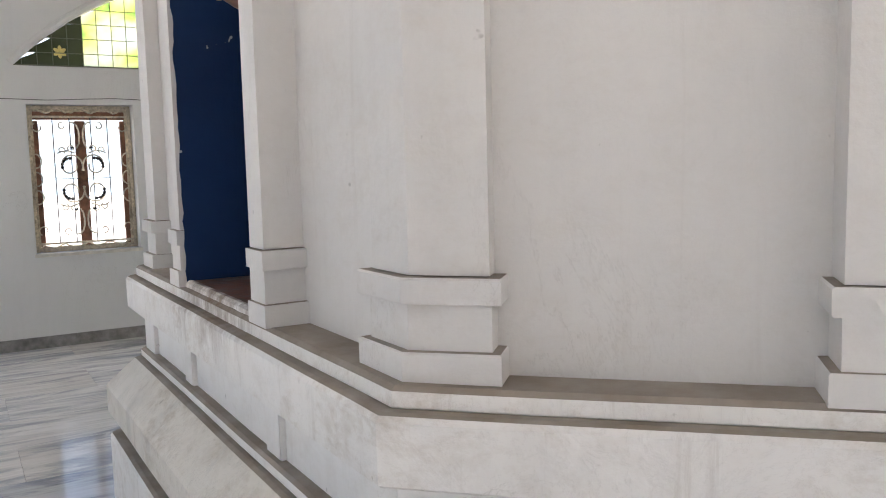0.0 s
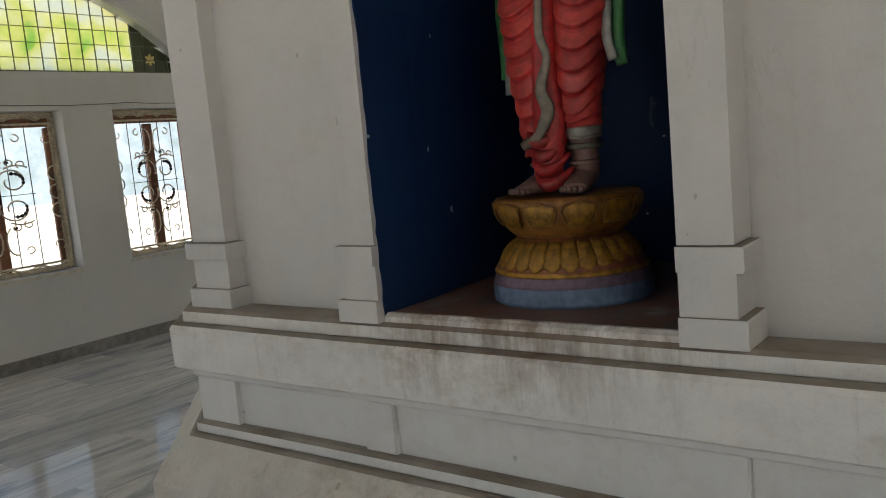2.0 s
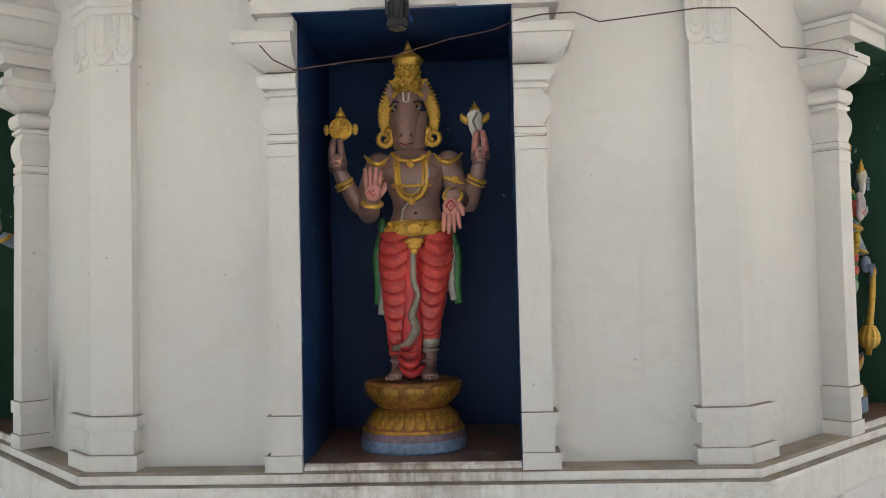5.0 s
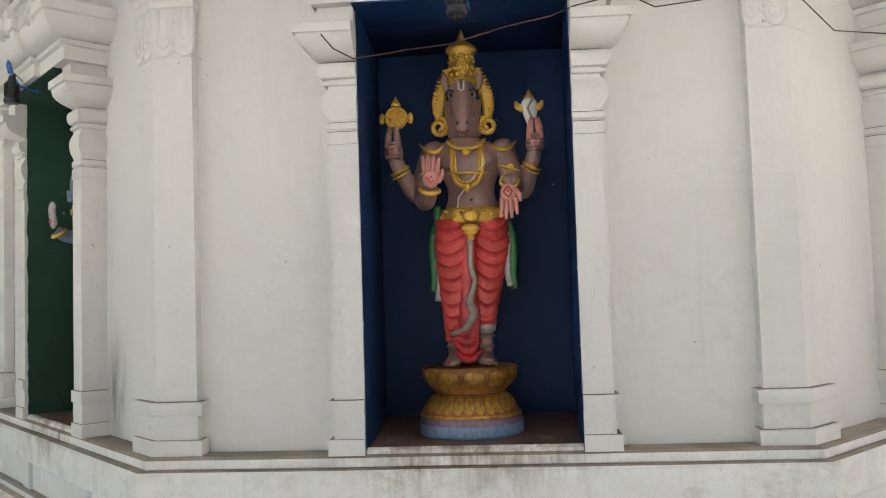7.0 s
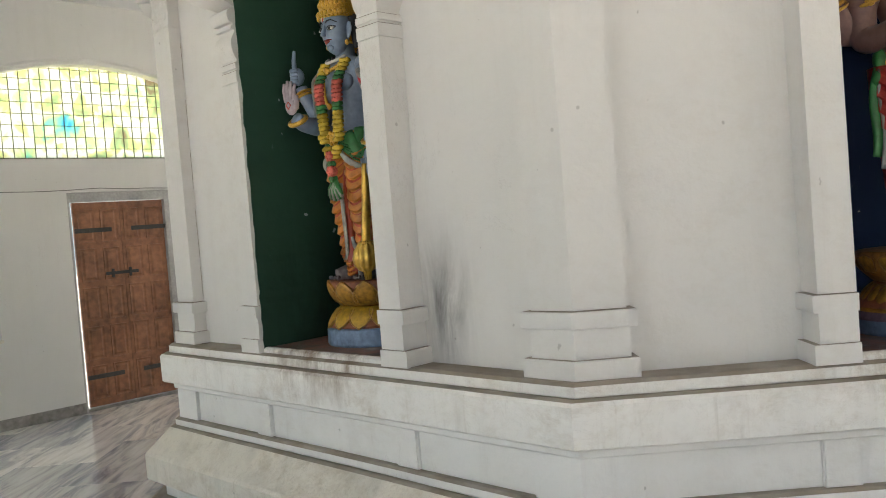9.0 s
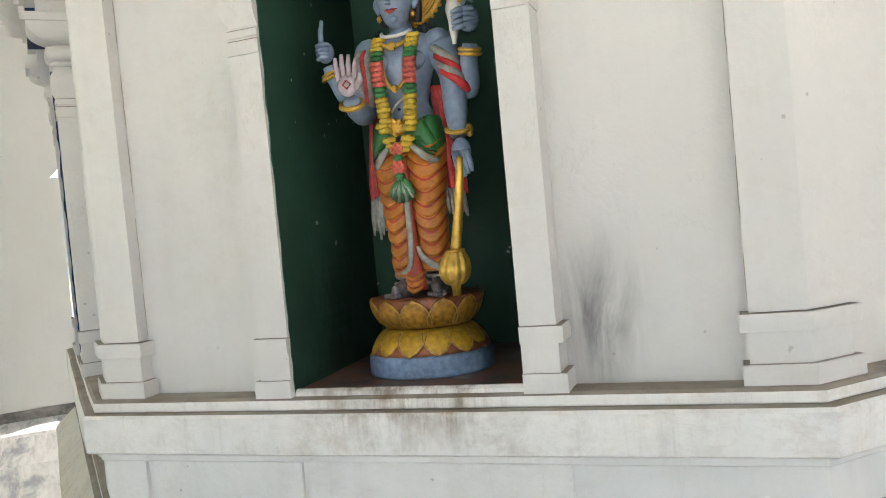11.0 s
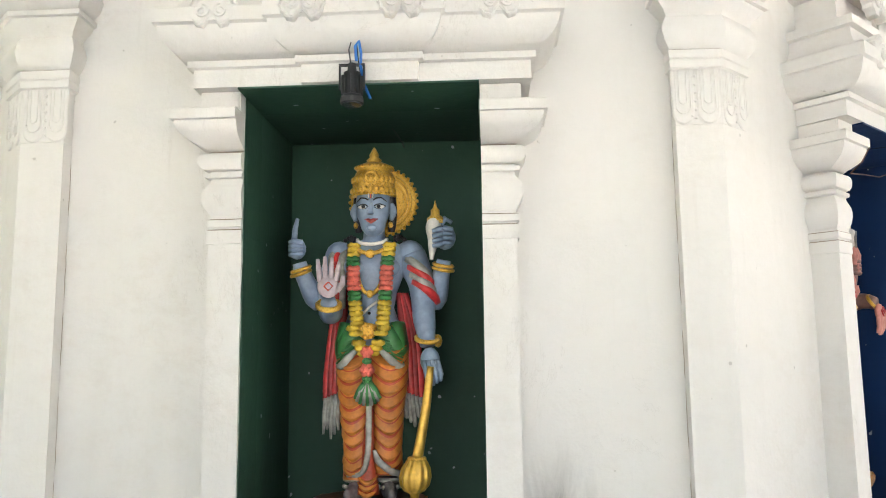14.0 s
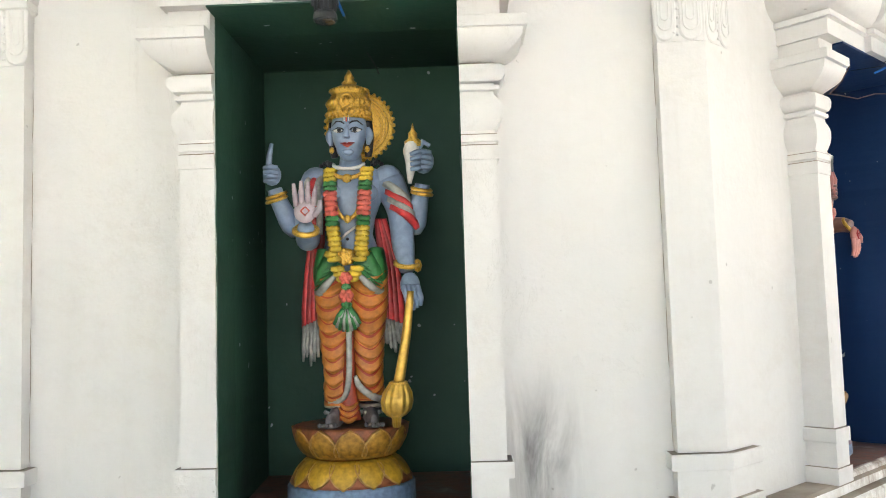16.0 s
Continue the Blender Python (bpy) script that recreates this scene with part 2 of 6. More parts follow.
def link(name, me, parent=None, m=None, label=""):
    ob = new(name, me)
    if parent is not None:
        ob.parent = parent
    if m is not None:
        ob.matrix_local = m
    if label:
        ob["label"] = label
    return ob


def empty(name, m, label, category, group="", kind=""):
    ob = new(name)
    ob.empty_display_size = 0.1
    ob.matrix_world = m
    return tagged(ob, label, category, group, kind)


def box(bm, x0, x1, y0, y1, z0, z1, mat=0, bev=0.0):
    vs = [bm.verts.new((x, y, z)) for x in (x0, x1) for y in (y0, y1) for z in (z0, z1)]
    quads = ((0, 1, 3, 2), (4, 6, 7, 5), (0, 4, 5, 1), (2, 3, 7, 6), (0, 2, 6, 4), (1, 5, 7, 3))
    fs = [bm.faces.new([vs[i] for i in q]) for q in quads]
    for f in fs:
        f.material_index = mat
    if bev:
        es = list({e for f in fs for e in f.edges})
        bmesh.ops.recalc_face_normals(bm, faces=fs)
        bmesh.ops.bevel(bm, geom=es, offset=bev, segments=2, affect="EDGES", clamp_overlap=True)
    return fs


def loft(bm, rings, mat=0, cap=True, closed=True):
    """Skins a list of point rings."""
    rows = [[bm.verts.new(p) for p in r] for r in rings]
    k = len(rows[0])
    for a, b in zip(rows, rows[1:]):
        for i in range(k if closed else k - 1):
            j = (i + 1) % k
            bm.faces.new((a[i], a[j], b[j], b[i])).material_index = mat
    if cap and closed:
        bm.faces.new(rows[0]).material_index = mat
        bm.faces.new(rows[-1]).material_index = mat


def tube(bm, pts, r, seg=8, mat=0, flat=None, cap=True):
    """A round bar along points; r is one radius or one for each point; flat: (sideways, through) factors."""
    pts = [Vector(p) for p in pts]
    rr = r if isinstance(r, (list, tuple)) else [r] * len(pts)
    rings = []
    prev = None
    for i, p in enumerate(pts):
        d = (pts[min(i + 1, len(pts) - 1)] - pts[max(i - 1, 0)])
        d = d.normalized() if d.length > 1e-9 else Vector((0, 0, 1))
        if prev is None:
            ref = Vector((0, 1, 0)) if abs(d.y) < 0.9 else Vector((1, 0, 0))
            side = d.cross(ref).normalized()
        else:
            side = (prev - d * prev.dot(d)).normalized()
        prev = side
        up = d.cross(side)
        rx, ry = rr[i] if isinstance(rr[i], tuple) else (rr[i], rr[i])
        rings.append([p + side * math.cos(2 * math.pi * k / seg) * rx + up * math.sin(2 * math.pi * k / seg) * ry for k in range(seg)])
    loft(bm, rings, mat, cap)


def spiral(cx, cz, r0, r1, a0, a1, y, k=14):
    out = []
    for i in range(k + 1):
        s = i / k
        a = radians(a0 + (a1 - a0) * s)
        r = r0 + (r1 - r0) * s
        out.append((cx + r * math.cos(a), y, cz + r * math.sin(a)))
    return out


def unsteady(bm, amp, scale=3.0, seed=0.0):
    """Gives hand-made plaster its slightly uneven lines."""
    for v in bm.verts:
        v.co += noise.noise_vector(v.co * scale + Vector((seed, seed * 2, 7))) * amp


def upward(bm, slot, limit=0.75):
    bm.normal_update()
    for f in bm.faces:
        if f.normal.z > limit:
            f.material_index = slot


# ---- the shrine ----
shrine = empty("shrine", pose(CX, CY, 0), "white plastered octagonal shrine with statue niches on a stepped plinth", "shrine")
ANGLES = [0, 45, 90, 135, 180, 225, 270, 315]


def course(name, prof, label="", amp=0.0022, cuts=18, dusty=True, mats=None):
    """One moulded course running round the octagon; prof: (distance from the middle to the face, height)."""
    bm = bmesh.new()
    rows = []
    for k in range(8):
        a0, a1 = radians(k * 45 - 22.5), radians(k * 45 + 22.5)
        for i in range(cuts):
            s = i / cuts
            row = []
            for n, z in prof:
                r = n / COS
                p0 = Vector((r * math.cos(a0), r * math.sin(a0), z))
                p1 = Vector((r * math.cos(a1), r * math.sin(a1), z))
                row.append(bm.verts.new(p0.lerp(p1, s)))
            rows.append(row)
    m = len(prof)
    for a, b in zip(rows, rows[1:] + rows[:1]):
        for i in range(m):
            j = (i + 1) % m
            bm.faces.new((a[i], b[i], b[j], a[j]))
    bmesh.ops.recalc_face_normals(bm, faces=bm.faces)
    if dusty:
        upward(bm, 1)
    unsteady(bm, amp, 2.6, len(name))
    return part(name, bm, mats or [PLINTH, DUSTY], shrine, None, label, recalc=False)


IN = 1.95
course("plinth_base", [(IN, 0.0), (2.24, 0.0), (2.24, 0.70), (2.236, 0.708), (2.225, 0.711), (IN, 0.711)])
course("plinth_recess", [(IN, 0.711), (2.185, 0.711), (2.185, 0.776), (IN, 0.776)])
course("sloped_course", [(IN, 0.774), (2.236, 0.774), (2.241, 0.78), (2.242, 0.862), (2.236, 0.872), (2.156, 0.948), (2.146, 0.952), (IN, 0.952)], mats=[SLOPE, DUSTY])
course("plinth_ledge", [(IN, 0.950), (2.130, 0.950), (2.137, 0.956), (2.137, 0.974), (2.130, 0.980), (IN, 0.980)], mats=[FRIEZE, DUSTY])
course("plinth_frieze", [(IN, 0.979), (2.109, 0.979), (2.109, 1.086), (IN, 1.086)], dusty=False, mats=[FRIEZE])
course("frieze_fillet", [(IN, 1.084), (2.128, 1.084), (2.132, 1.088), (2.132, 1.102), (2.128, 1.105), (2.118, 1.106), (2.118, 1.112), (IN, 1.112)], dusty=False, mats=[FRIEZE])
course("plinth_slab", [(IN, 1.109), (2.160, 1.1095), (2.168, 1.115), (2.169, 1.203), (2.163, 1.211), (2.155, 1.214), (IN, 1.214)])
course("sill_course", [(IN, 1.212), (2.134, 1.212), (2.139, 1.216), (2.138, 1.238), (2.130, 1.245), (IN, 1.245)])


def frieze_strip(x0, x1, seed):
    bm = bmesh.new()
    box(bm, x0, x1, 2.10, 2.1215, 0.9795, 1.0845, 0, 0.003)
    unsteady(bm, 0.001, 9, seed)
    return bm


for th in ANGLES:
    for x0, x1 in ((-0.372, -0.292), (0.292, 0.372)):
        part("frieze_strip", frieze_strip(x0, x1, th * 0.1), FRIEZE, shrine, turn(th))
    # the two halves of the strip that folds round each corner
    c = 2.1215 * TAN
    for s in (-1, 1):
        bm = bmesh.new()
        pts = [(s * (c - 0.128), 2.10), (s * (c - 0.128), 2.1215), (s * c, 2.1215), (s * 2.10 * TAN, 2.10)]
        loft(bm, [[(x, y, z) for x, y in pts] for z in (0.9795, 1.0845)])
        part("corner_strip", bm, FRIEZE, shrine, turn(th))

WALL_N, HALF = 2.055, 0.287
TOP = CEIL - 0.002


def wall_panel(x0, x1, z0, z1):
    """A stretch of the shrine's wall, mitred where it meets the next face."""
    bm = bmesh.new()
    inner = 1.99
    rows = []
    cx, cz = max(2, int(abs(x1 - x0) / 0.12)), max(2, int((z1 - z0) / 0.15))
    full = WALL_N * TAN

    def back(x):
        return math.copysign(inner * TAN, x) if abs(abs(x) - full) < 1e-4 else x
    for n in (WALL_N, inner):
        rows.append([[bm.verts.new((x if n == WALL_N else back(x), n, z0 + (z1 - z0) * j / cz))
                      for i in range(cx + 1) for x in (x0 + (x1 - x0) * i / cx,)] for j in range(cz + 1)])
    f, b = rows
    for j in range(cz):
        for i in range(cx):
            bm.faces.new((f[j][i], f[j][i + 1], f[j + 1][i + 1], f[j + 1][i]))
            bm.faces.new((b[j][i], b[j + 1][i], b[j + 1][i + 1], b[j][i + 1]))
    for j in range(cz):
        bm.faces.new((f[j][0], f[j + 1][0], b[j + 1][0], b[j][0]))
        bm.faces.new((f[j][cx], b[j][cx], b[j + 1][cx], f[j + 1][cx]))
    for i in range(cx):
        bm.faces.new((f[0][i], b[0][i], b[0][i + 1], f[0][i + 1]))
        bm.faces.new((f[cz][i], f[cz][i + 1], b[cz][i + 1], b[cz][i]))
    bmesh.ops.recalc_face_normals(bm, faces=bm.faces)
    for v in bm.verts:
        if v.co.y > 2 and x0 + 0.01 < v.co.x < x1 - 0.01:
            v.co.y += noise.noise(v.co * 2.3) * 0.004
    return bm


def sooted():
    m = plaster("soot_marked_plaster", (0.725, 0.703, 0.672), 0.12, worn=0.10)
    nt = m.node_tree
    b = nt.nodes["Principled BSDF"]
    old = b.inputs["Base Color"].links[0].from_socket
    sep = nt.nodes.new("ShaderNodeSeparateXYZ")
    nt.links.new(nt.nodes.new("ShaderNodeTexCoord").outputs["Object"], sep.inputs[0])
    wob = noise_tex(nt, coords(nt, scale=(14, 14, 3.5)), 1.0, 5, 0.65, 0.5)
    across = math_node(nt, "MULTIPLY", math_node(nt, "ADD", sep.outputs[0], 0.450), 13.0)
    up = math_node(nt, "MULTIPLY", math_node(nt, "SUBTRACT", sep.outputs[2], 1.385), 6.5)
    d = math_node(nt, "ADD", math_node(nt, "MULTIPLY", across, across), math_node(nt, "MULTIPLY", up, up))
    gauss = math_node(nt, "POWER", 2.718, math_node(nt, "MULTIPLY", d, -1.0))
    fac = math_node(nt, "MULTIPLY", gauss, ramp(nt, wob, [(0.3, (0.15,) * 3), (0.65, (1.0,) * 3)]))
    nt.links.new(mix(nt, math_node(nt, "MULTIPLY", fac, 0.92), old, (0.06, 0.055, 0.05)), b.inputs["Base Color"])
    return m


SOOTED = sooted()
NICHES = {90: BLUE, 135: GREEN, 180: BLUE, 225: GREEN}
NICHE_TOP = 2.49
full = WALL_N * TAN
meshes = {}
for th in ANGLES:
    if th in NICHES:
        d = SHIFT.get(th, 0.0)
        for nm, args in (("l", (-full, d - HALF, 1.243, TOP)), ("r", (d + HALF, full, 1.243, TOP)), ("t", (d - HALF, d + HALF, NICHE_TOP, TOP))):
            if d:
                part("wall_panel", wall_panel(*args), WHITE, shrine, turn(th), smooth=False)
            elif nm not in meshes:
                meshes[nm] = part("wall_panel", wall_panel(*args), WHITE, shrine, turn(th), smooth=False).data
            else:
                ob = link("wall_panel", meshes[nm], shrine, turn(th))
                if th == 135 and nm == "l":
                    ob.data = ob.data.copy()
                    ob.data.materials[0] = SOOTED
    else:
        if "full" not in meshes:
            meshes["full"] = part("wall_panel", wall_panel(-full, full, 1.243, TOP), WHITE, shrine, turn(th)).data
        else:
            link("wall_panel", meshes["full"], shrine, turn(th))


def prism(pts, z0, z1):
    bm = bmesh.new()
    loft(bm, [[(x, y, z) for x, y in pts] for z in (z0, z1)])
    return bm


def rising(low, top):
    """A slab with a sloped underside and a level top."""
    bm = bmesh.new()
    loft(bm, [low, [(x, y, top) for x, y, _ in low]])
    return bm


def torn(s, pts, z0, z1):
    """A painted side wall whose front edge is brushed unevenly."""
    bm = bmesh.new()
    rings = []
    for i in range(61):
        z = z0 + (z1 - z0) * i / 60
        j = 0.0035 * noise.noise(Vector((s * 5, z * 14, 1))) + 0.003 * noise.noise(Vector((s * 9, z * 45, 4)))
        rings.append([(x - (s * max(0, j) if k in (1, 2) else 0), y + (j * 1.6 if k < 2 else 0), z) for k, (x, y) in enumerate(pts)])
    loft(bm, rings)
    return bm


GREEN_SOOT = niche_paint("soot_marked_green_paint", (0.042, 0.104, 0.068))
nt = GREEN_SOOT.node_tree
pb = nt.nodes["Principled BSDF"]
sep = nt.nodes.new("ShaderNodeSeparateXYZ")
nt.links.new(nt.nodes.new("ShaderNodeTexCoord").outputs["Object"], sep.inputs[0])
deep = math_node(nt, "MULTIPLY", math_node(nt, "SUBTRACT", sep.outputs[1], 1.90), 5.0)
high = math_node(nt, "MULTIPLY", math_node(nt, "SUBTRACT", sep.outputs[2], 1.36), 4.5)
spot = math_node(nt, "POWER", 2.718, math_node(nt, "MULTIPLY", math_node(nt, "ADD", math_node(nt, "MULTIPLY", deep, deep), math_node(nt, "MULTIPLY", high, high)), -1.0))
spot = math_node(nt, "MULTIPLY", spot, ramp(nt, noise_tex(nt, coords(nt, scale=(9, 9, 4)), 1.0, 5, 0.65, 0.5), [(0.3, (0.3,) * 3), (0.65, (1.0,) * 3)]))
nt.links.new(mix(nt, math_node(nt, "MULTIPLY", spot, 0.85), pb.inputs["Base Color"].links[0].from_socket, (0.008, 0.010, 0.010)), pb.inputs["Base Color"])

# painted lining of each niche, a little wider at the back than at its mouth, under a ceiling that rises inward
FRONT, BACK, WIDE = 2.124, 1.52, 0.325
for th, paint in NICHES.items():
    for s in (-1, 1):
        side = part("niche_side_wall", torn(s, [(s * 0.2868, FRONT), (s * 0.2848, FRONT), (s * 0.2848, 1.982), (s * (WIDE - 0.01), BACK), (s * (WIDE + 0.04), BACK), (s * 0.335, 1.984), (s * 0.2865, 1.984)], 1.2415, 2.522), paint, shrine, niche_turn(th))
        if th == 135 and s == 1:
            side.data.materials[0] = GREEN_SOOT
    part("niche_back_wall", prism([(-WIDE - 0.03, BACK - 0.001), (WIDE + 0.03, BACK - 0.001), (WIDE + 0.03, BACK - 0.05), (-WIDE - 0.03, BACK - 0.05)], 1.2, 2.57), paint, shrine, niche_turn(th))
    part("niche_ceiling", rising([(-0.2862, 2.1935, 2.435), (0.2862, 2.1935, 2.435), (0.2862, 1.985, 2.4355), (-0.2862, 1.985, 2.4355)], 2.5225), paint, shrine, niche_turn(th))
    part("niche_ceiling", rising([(-0.2862, 1.9845, 2.4355), (0.2862, 1.9845, 2.4355), (WIDE, BACK + 0.0005, 2.482), (-WIDE, BACK + 0.0005, 2.482)], 2.53), paint, shrine, niche_turn(th))
    part("niche_floor", prism([(-0.2843, 2.108), (0.2843, 2.108), (WIDE + 0.03, BACK), (-WIDE - 0.03, BACK)], 1.20, 1.2585), OXIDE, shrine, niche_turn(th))

    def lip(b):
        n0 = 24
        rings = []
        for i in range(n0 + 1):
                x = -0.2842 + 0.5684 * i / n0
                j = 0.003 * noise.noise(Vector((x * 21, th, 2))) + 0.002 * noise.noise(Vector((x * 60, th, 5)))
                rings.append([(x, 2.1085, 1.2452), (x, 2.128 + j, 1.2452), (x, 2.126 + j, 1.254 + j), (x, 2.118 + j, 1.2605 + j * 0.5), (x, 2.1085, 1.2605)])
        loft(b, rings)
    bm = bmesh.new()
    lip(bm)
    part("niche_threshold", bm, PLINTH, shrine, niche_turn(th))

# levels of the niche pilasters: height, reach past the mouth's edge, distance of the front
NP = [(1.2445, .098, 2.143), (1.284, .098, 2.143), (1.287, .096, 2.140), (1.2875, .083, 2.126), (1.352, .083, 2.126), (1.3525, .094, 2.141),
      (1.356, .096, 2.143), (1.386, .096, 2.143), (1.389, .093, 2.140), (1.3905, .081, 2.122), (1.75, .081, 2.122), (2.073, .081, 2.122), (2.0735, .085, 2.127), (2.106, .085, 2.127), (2.109, .080, 2.121), (2.113, .080, 2.121),
      (2.115, .085, 2.127), (2.131, .085, 2.127), (2.134, .079, 2.120), (2.141, .078, 2.119), (2.150, .084, 2.126), (2.162, .092, 2.135), (2.176, .097, 2.140), (2.190, .098, 2.141),
      (2.203, .094, 2.137), (2.214, .086, 2.128), (2.224, .079, 2.120), (2.232, .078, 2.119), (2.234, .090, 2.133), (2.238, .092, 2.135), (2.244, .091, 2.134), (2.246, .080, 2.121), (2.250, .080, 2.121),
      (2.253, .094, 2.138), (2.259, .101, 2.146), (2.268, .106, 2.151), (2.278, .107, 2.152), (2.287, .103, 2.148), (2.293, .095, 2.139), (2.296, .083, 2.125), (2.301, .083, 2.125),
      (2.303, .090, 2.136), (2.308, .096, 2.146), (2.314, .108, 2.164), (2.322, .124, 2.186), (2.332, .137, 2.204), (2.343, .145, 2.215), (2.353, .148, 2.219), (2.361, .149, 2.220), (2.362, .156, 2.232), (2.386, .156, 2.232), (2.389, .153, 2.229)]


NP = [(z, dt, n + 0.012 * max(0.0, min(1.0, (2.152 - n) / 0.03)) if z < 2.30 else n - 0.024 * min(1, (n - 2.12) / 0.11)) for z, dt, n in NP]
NP = [(z, dt, 2.143 if z < 1.39 and n > 2.138 else n) for z, dt, n in NP]


def niche_pilaster(s, levels):
    bm = bmesh.new()
    rings = []
    for z, dt, n in levels:
        x0, x1 = HALF, HALF + dt
        r = [(s * x0, 2.036, z), (s * x0, n, z), (s * (x0 + dt * 0.5), n, z), (s * x1, n, z), (s * x1, 2.036, z)]
        rings.append(r)
    loft(bm, rings)
    bmesh.ops.recalc_face_normals(bm, faces=bm.faces)
    upward(bm, 1, 0.8)
    unsteady(bm, 0.0018, 6, s)
    return bm


for s in (-1, 1):
    made = {}
    for th in NICHES:
        shaft = None
        for nm, lv in (("niche_pilaster", NP[9:12]), ("pilaster_base", NP[:9]), ("capital", NP[12:])):
            if nm in made:
                ob = link(nm, made[nm], shaft or shrine, None if shaft else niche_turn(th))
            else:
                ob = part(nm, niche_pilaster(s, lv), [WHITE, DUSTY], shaft or shrine, None if shaft else niche_turn(th), smooth="rolled", recalc=False)
                made[nm] = ob.data
            shaft = shaft or ob

# corner pilasters, folded round each corner: height, front distance, inner edge measured from the face's middle
CP = [(1.2445, 2.115, .737), (1.284, 2.115, .737), (1.287, 2.112, .739), (1.2875, 2.100, .752), (1.352, 2.100, .752), (1.3525, 2.112, .739), (1.356, 2.114, .737),
      (1.386, 2.114, .737), (1.389, 2.111, .739), (1.3905, 2.096, .756), (1.8, 2.096, .756), (2.345, 2.096, .756), (2.346, 2.096, .756), (2.41, 2.0962, .7558), (2.478, 2.097, .755), (2.482, 2.099, .753), (2.486, 2.106, .746), (2.503, 2.107, .746), (2.506, 2.104, .748),
      (2.510, 2.108, .745), (2.529, 2.109, .744), (2.532, 2.104, .748), (2.54, 2.111, .742), (2.555, 2.120, .734), (2.575, 2.126, .728), (2.595, 2.122, .732), (2.615, 2.112, .741), (2.628, 2.118, .736), (2.65, 2.138, .716), (2.658, 2.140, .714), (2.66, 2.150, .706), (2.672, 2.151, .705),
      (2.675, 2.130, .724), (2.682, 2.142, .713), (2.70, 2.160, .697), (2.725, 2.168, .69), (2.738, 2.164, .694), (2.74, 2.10, .75), (2.9, 2.10, .75), (TOP - 0.002, 2.10, .75)]


def corner_pilaster(levels):
    bm = bmesh.new()
    rings = []
    a = radians(22.5)

    def onto(x, n, s):
        # a point of the face on one side, seen from the corner's own axis (local y runs out along the ridge)
        ang = -s * a
        return Vector((x * math.cos(ang) - n * math.sin(ang), x * math.sin(ang) + n * math.cos(ang)))
    for z, n, t in levels:
        w = 2.036
        pr = [onto(t, w, -1), onto(t, n, -1), onto(n * TAN, n, -1), onto(-t, n, 1), onto(-t, w, 1), onto(-w * TAN * 0.98, w * 0.98, 1)]
        rings.append([(p.x, p.y, z) for p in pr])
    loft(bm, rings)
    bmesh.ops.recalc_face_normals(bm, faces=bm.faces)
    upward(bm, 1, 0.8)
    unsteady(bm, 0.0018, 6, 3)
    return bm


made = {}
for k in range(8):
    shaft = None
    for nm, lv in (("corner_pilaster", CP[9:12]), ("pilaster_base", CP[:9]), ("capital", CP[12:])):
        m = None if shaft else turn(k * 45 + 22.5)
        if nm in made:
            ob = link(nm, made[nm], shaft or shrine, m)
        else:
            ob = part(nm, corner_pilaster(lv), [WHITE, DUSTY], shaft or shrine, m, smooth="rolled", recalc=False)
            made[nm] = ob.data
        shaft = shaft or ob


SEAM = plain("brown_open_seam", (0.40, 0.33, 0.25), 0.8, vary=0.4, scale=30)


def seam(seed):
    """A crooked hairline opening that runs up the joint of a pilaster and the wall, with breaks."""
    bm = bmesh.new()
    z = 1.40
    while z < 2.30:
        run = 0.10 + 0.16 * abs(noise.noise(Vector((z * 5, seed, 2))))
        pts = [(0.0015 * noise.noise(Vector((seed, (z + run * k / 8) * 40, 1))), 0.0008 * noise.noise(Vector((seed, (z + run * k / 8) * 55, 4))), z + run * k / 8) for k in range(9)]
        tube(bm, pts, [0.0002] + [0.0006 + 0.0005 * abs(noise.noise(Vector((seed, k * 1.3, z)))) for k in range(7)] + [0.0002], 5)
        z += run + 0.02 + 0.10 * abs(noise.noise(Vector((z * 9, seed, 6))))
    return bm


for th, x in ((135, -0.7545), (135, 0.7545)):
    part("seam", seam(th * 0.37 + x), SEAM, shrine, turn(th) @ pose(x, WALL_N + 0.002, 0))


def moulding(x0, x1, prof):
    """A straight moulding with returned ends; prof: (front distance, height, end set-out)."""
    bm = bmesh.new()
    rings = []
    for n, z, e in prof:
        rings.append([(x0 - e, 2.036, z), (x0 - e, n, z), (x0 * 0.33 + x1 * 0.67, n, z), (x1 + e, n, z), (x1 + e, 2.036, z)])
    loft(bm, rings)
    bmesh.ops.recalc_face_normals(bm, faces=bm.faces)
    upward(bm, 1, 0.85)
    unsteady(bm, 0.0018, 5, x1)
    return bm


BEAM = [(2.215, 2.432, 0.0), (2.215, 2.476, 0.0), (2.228, 2.478, 0.012), (2.228, 2.494, 0.012)]
KAPOTA = [(2.235, 2.495, 0.02), (2.252, 2.499, 0.036), (2.268, 2.507, 0.052), (2.281, 2.518, 0.065), (2.29, 2.531, 0.074), (2.296, 2.546, 0.08), (2.298, 2.558, 0.082), (2.301, 2.561, 0.085), (2.307, 2.563, 0.091), (2.308, 2.567, 0.092), (2.308, 2.596, 0.092), (2.304, 2.601, 0.088),
          (2.285, 2.604, 0.07), (2.262, 2.622, 0.045), (2.252, 2.65, 0.03), (2.25, 2.672, 0.03), (2.265, 2.675, 0.045), (2.265, 2.70, 0.045), (2.2, 2.705, -0.02), (2.2, 2.80, -0.02), (2.24, 2.805, 0.02), (2.25, 2.85, 0.03), (2.12, 2.86, -0.06)]


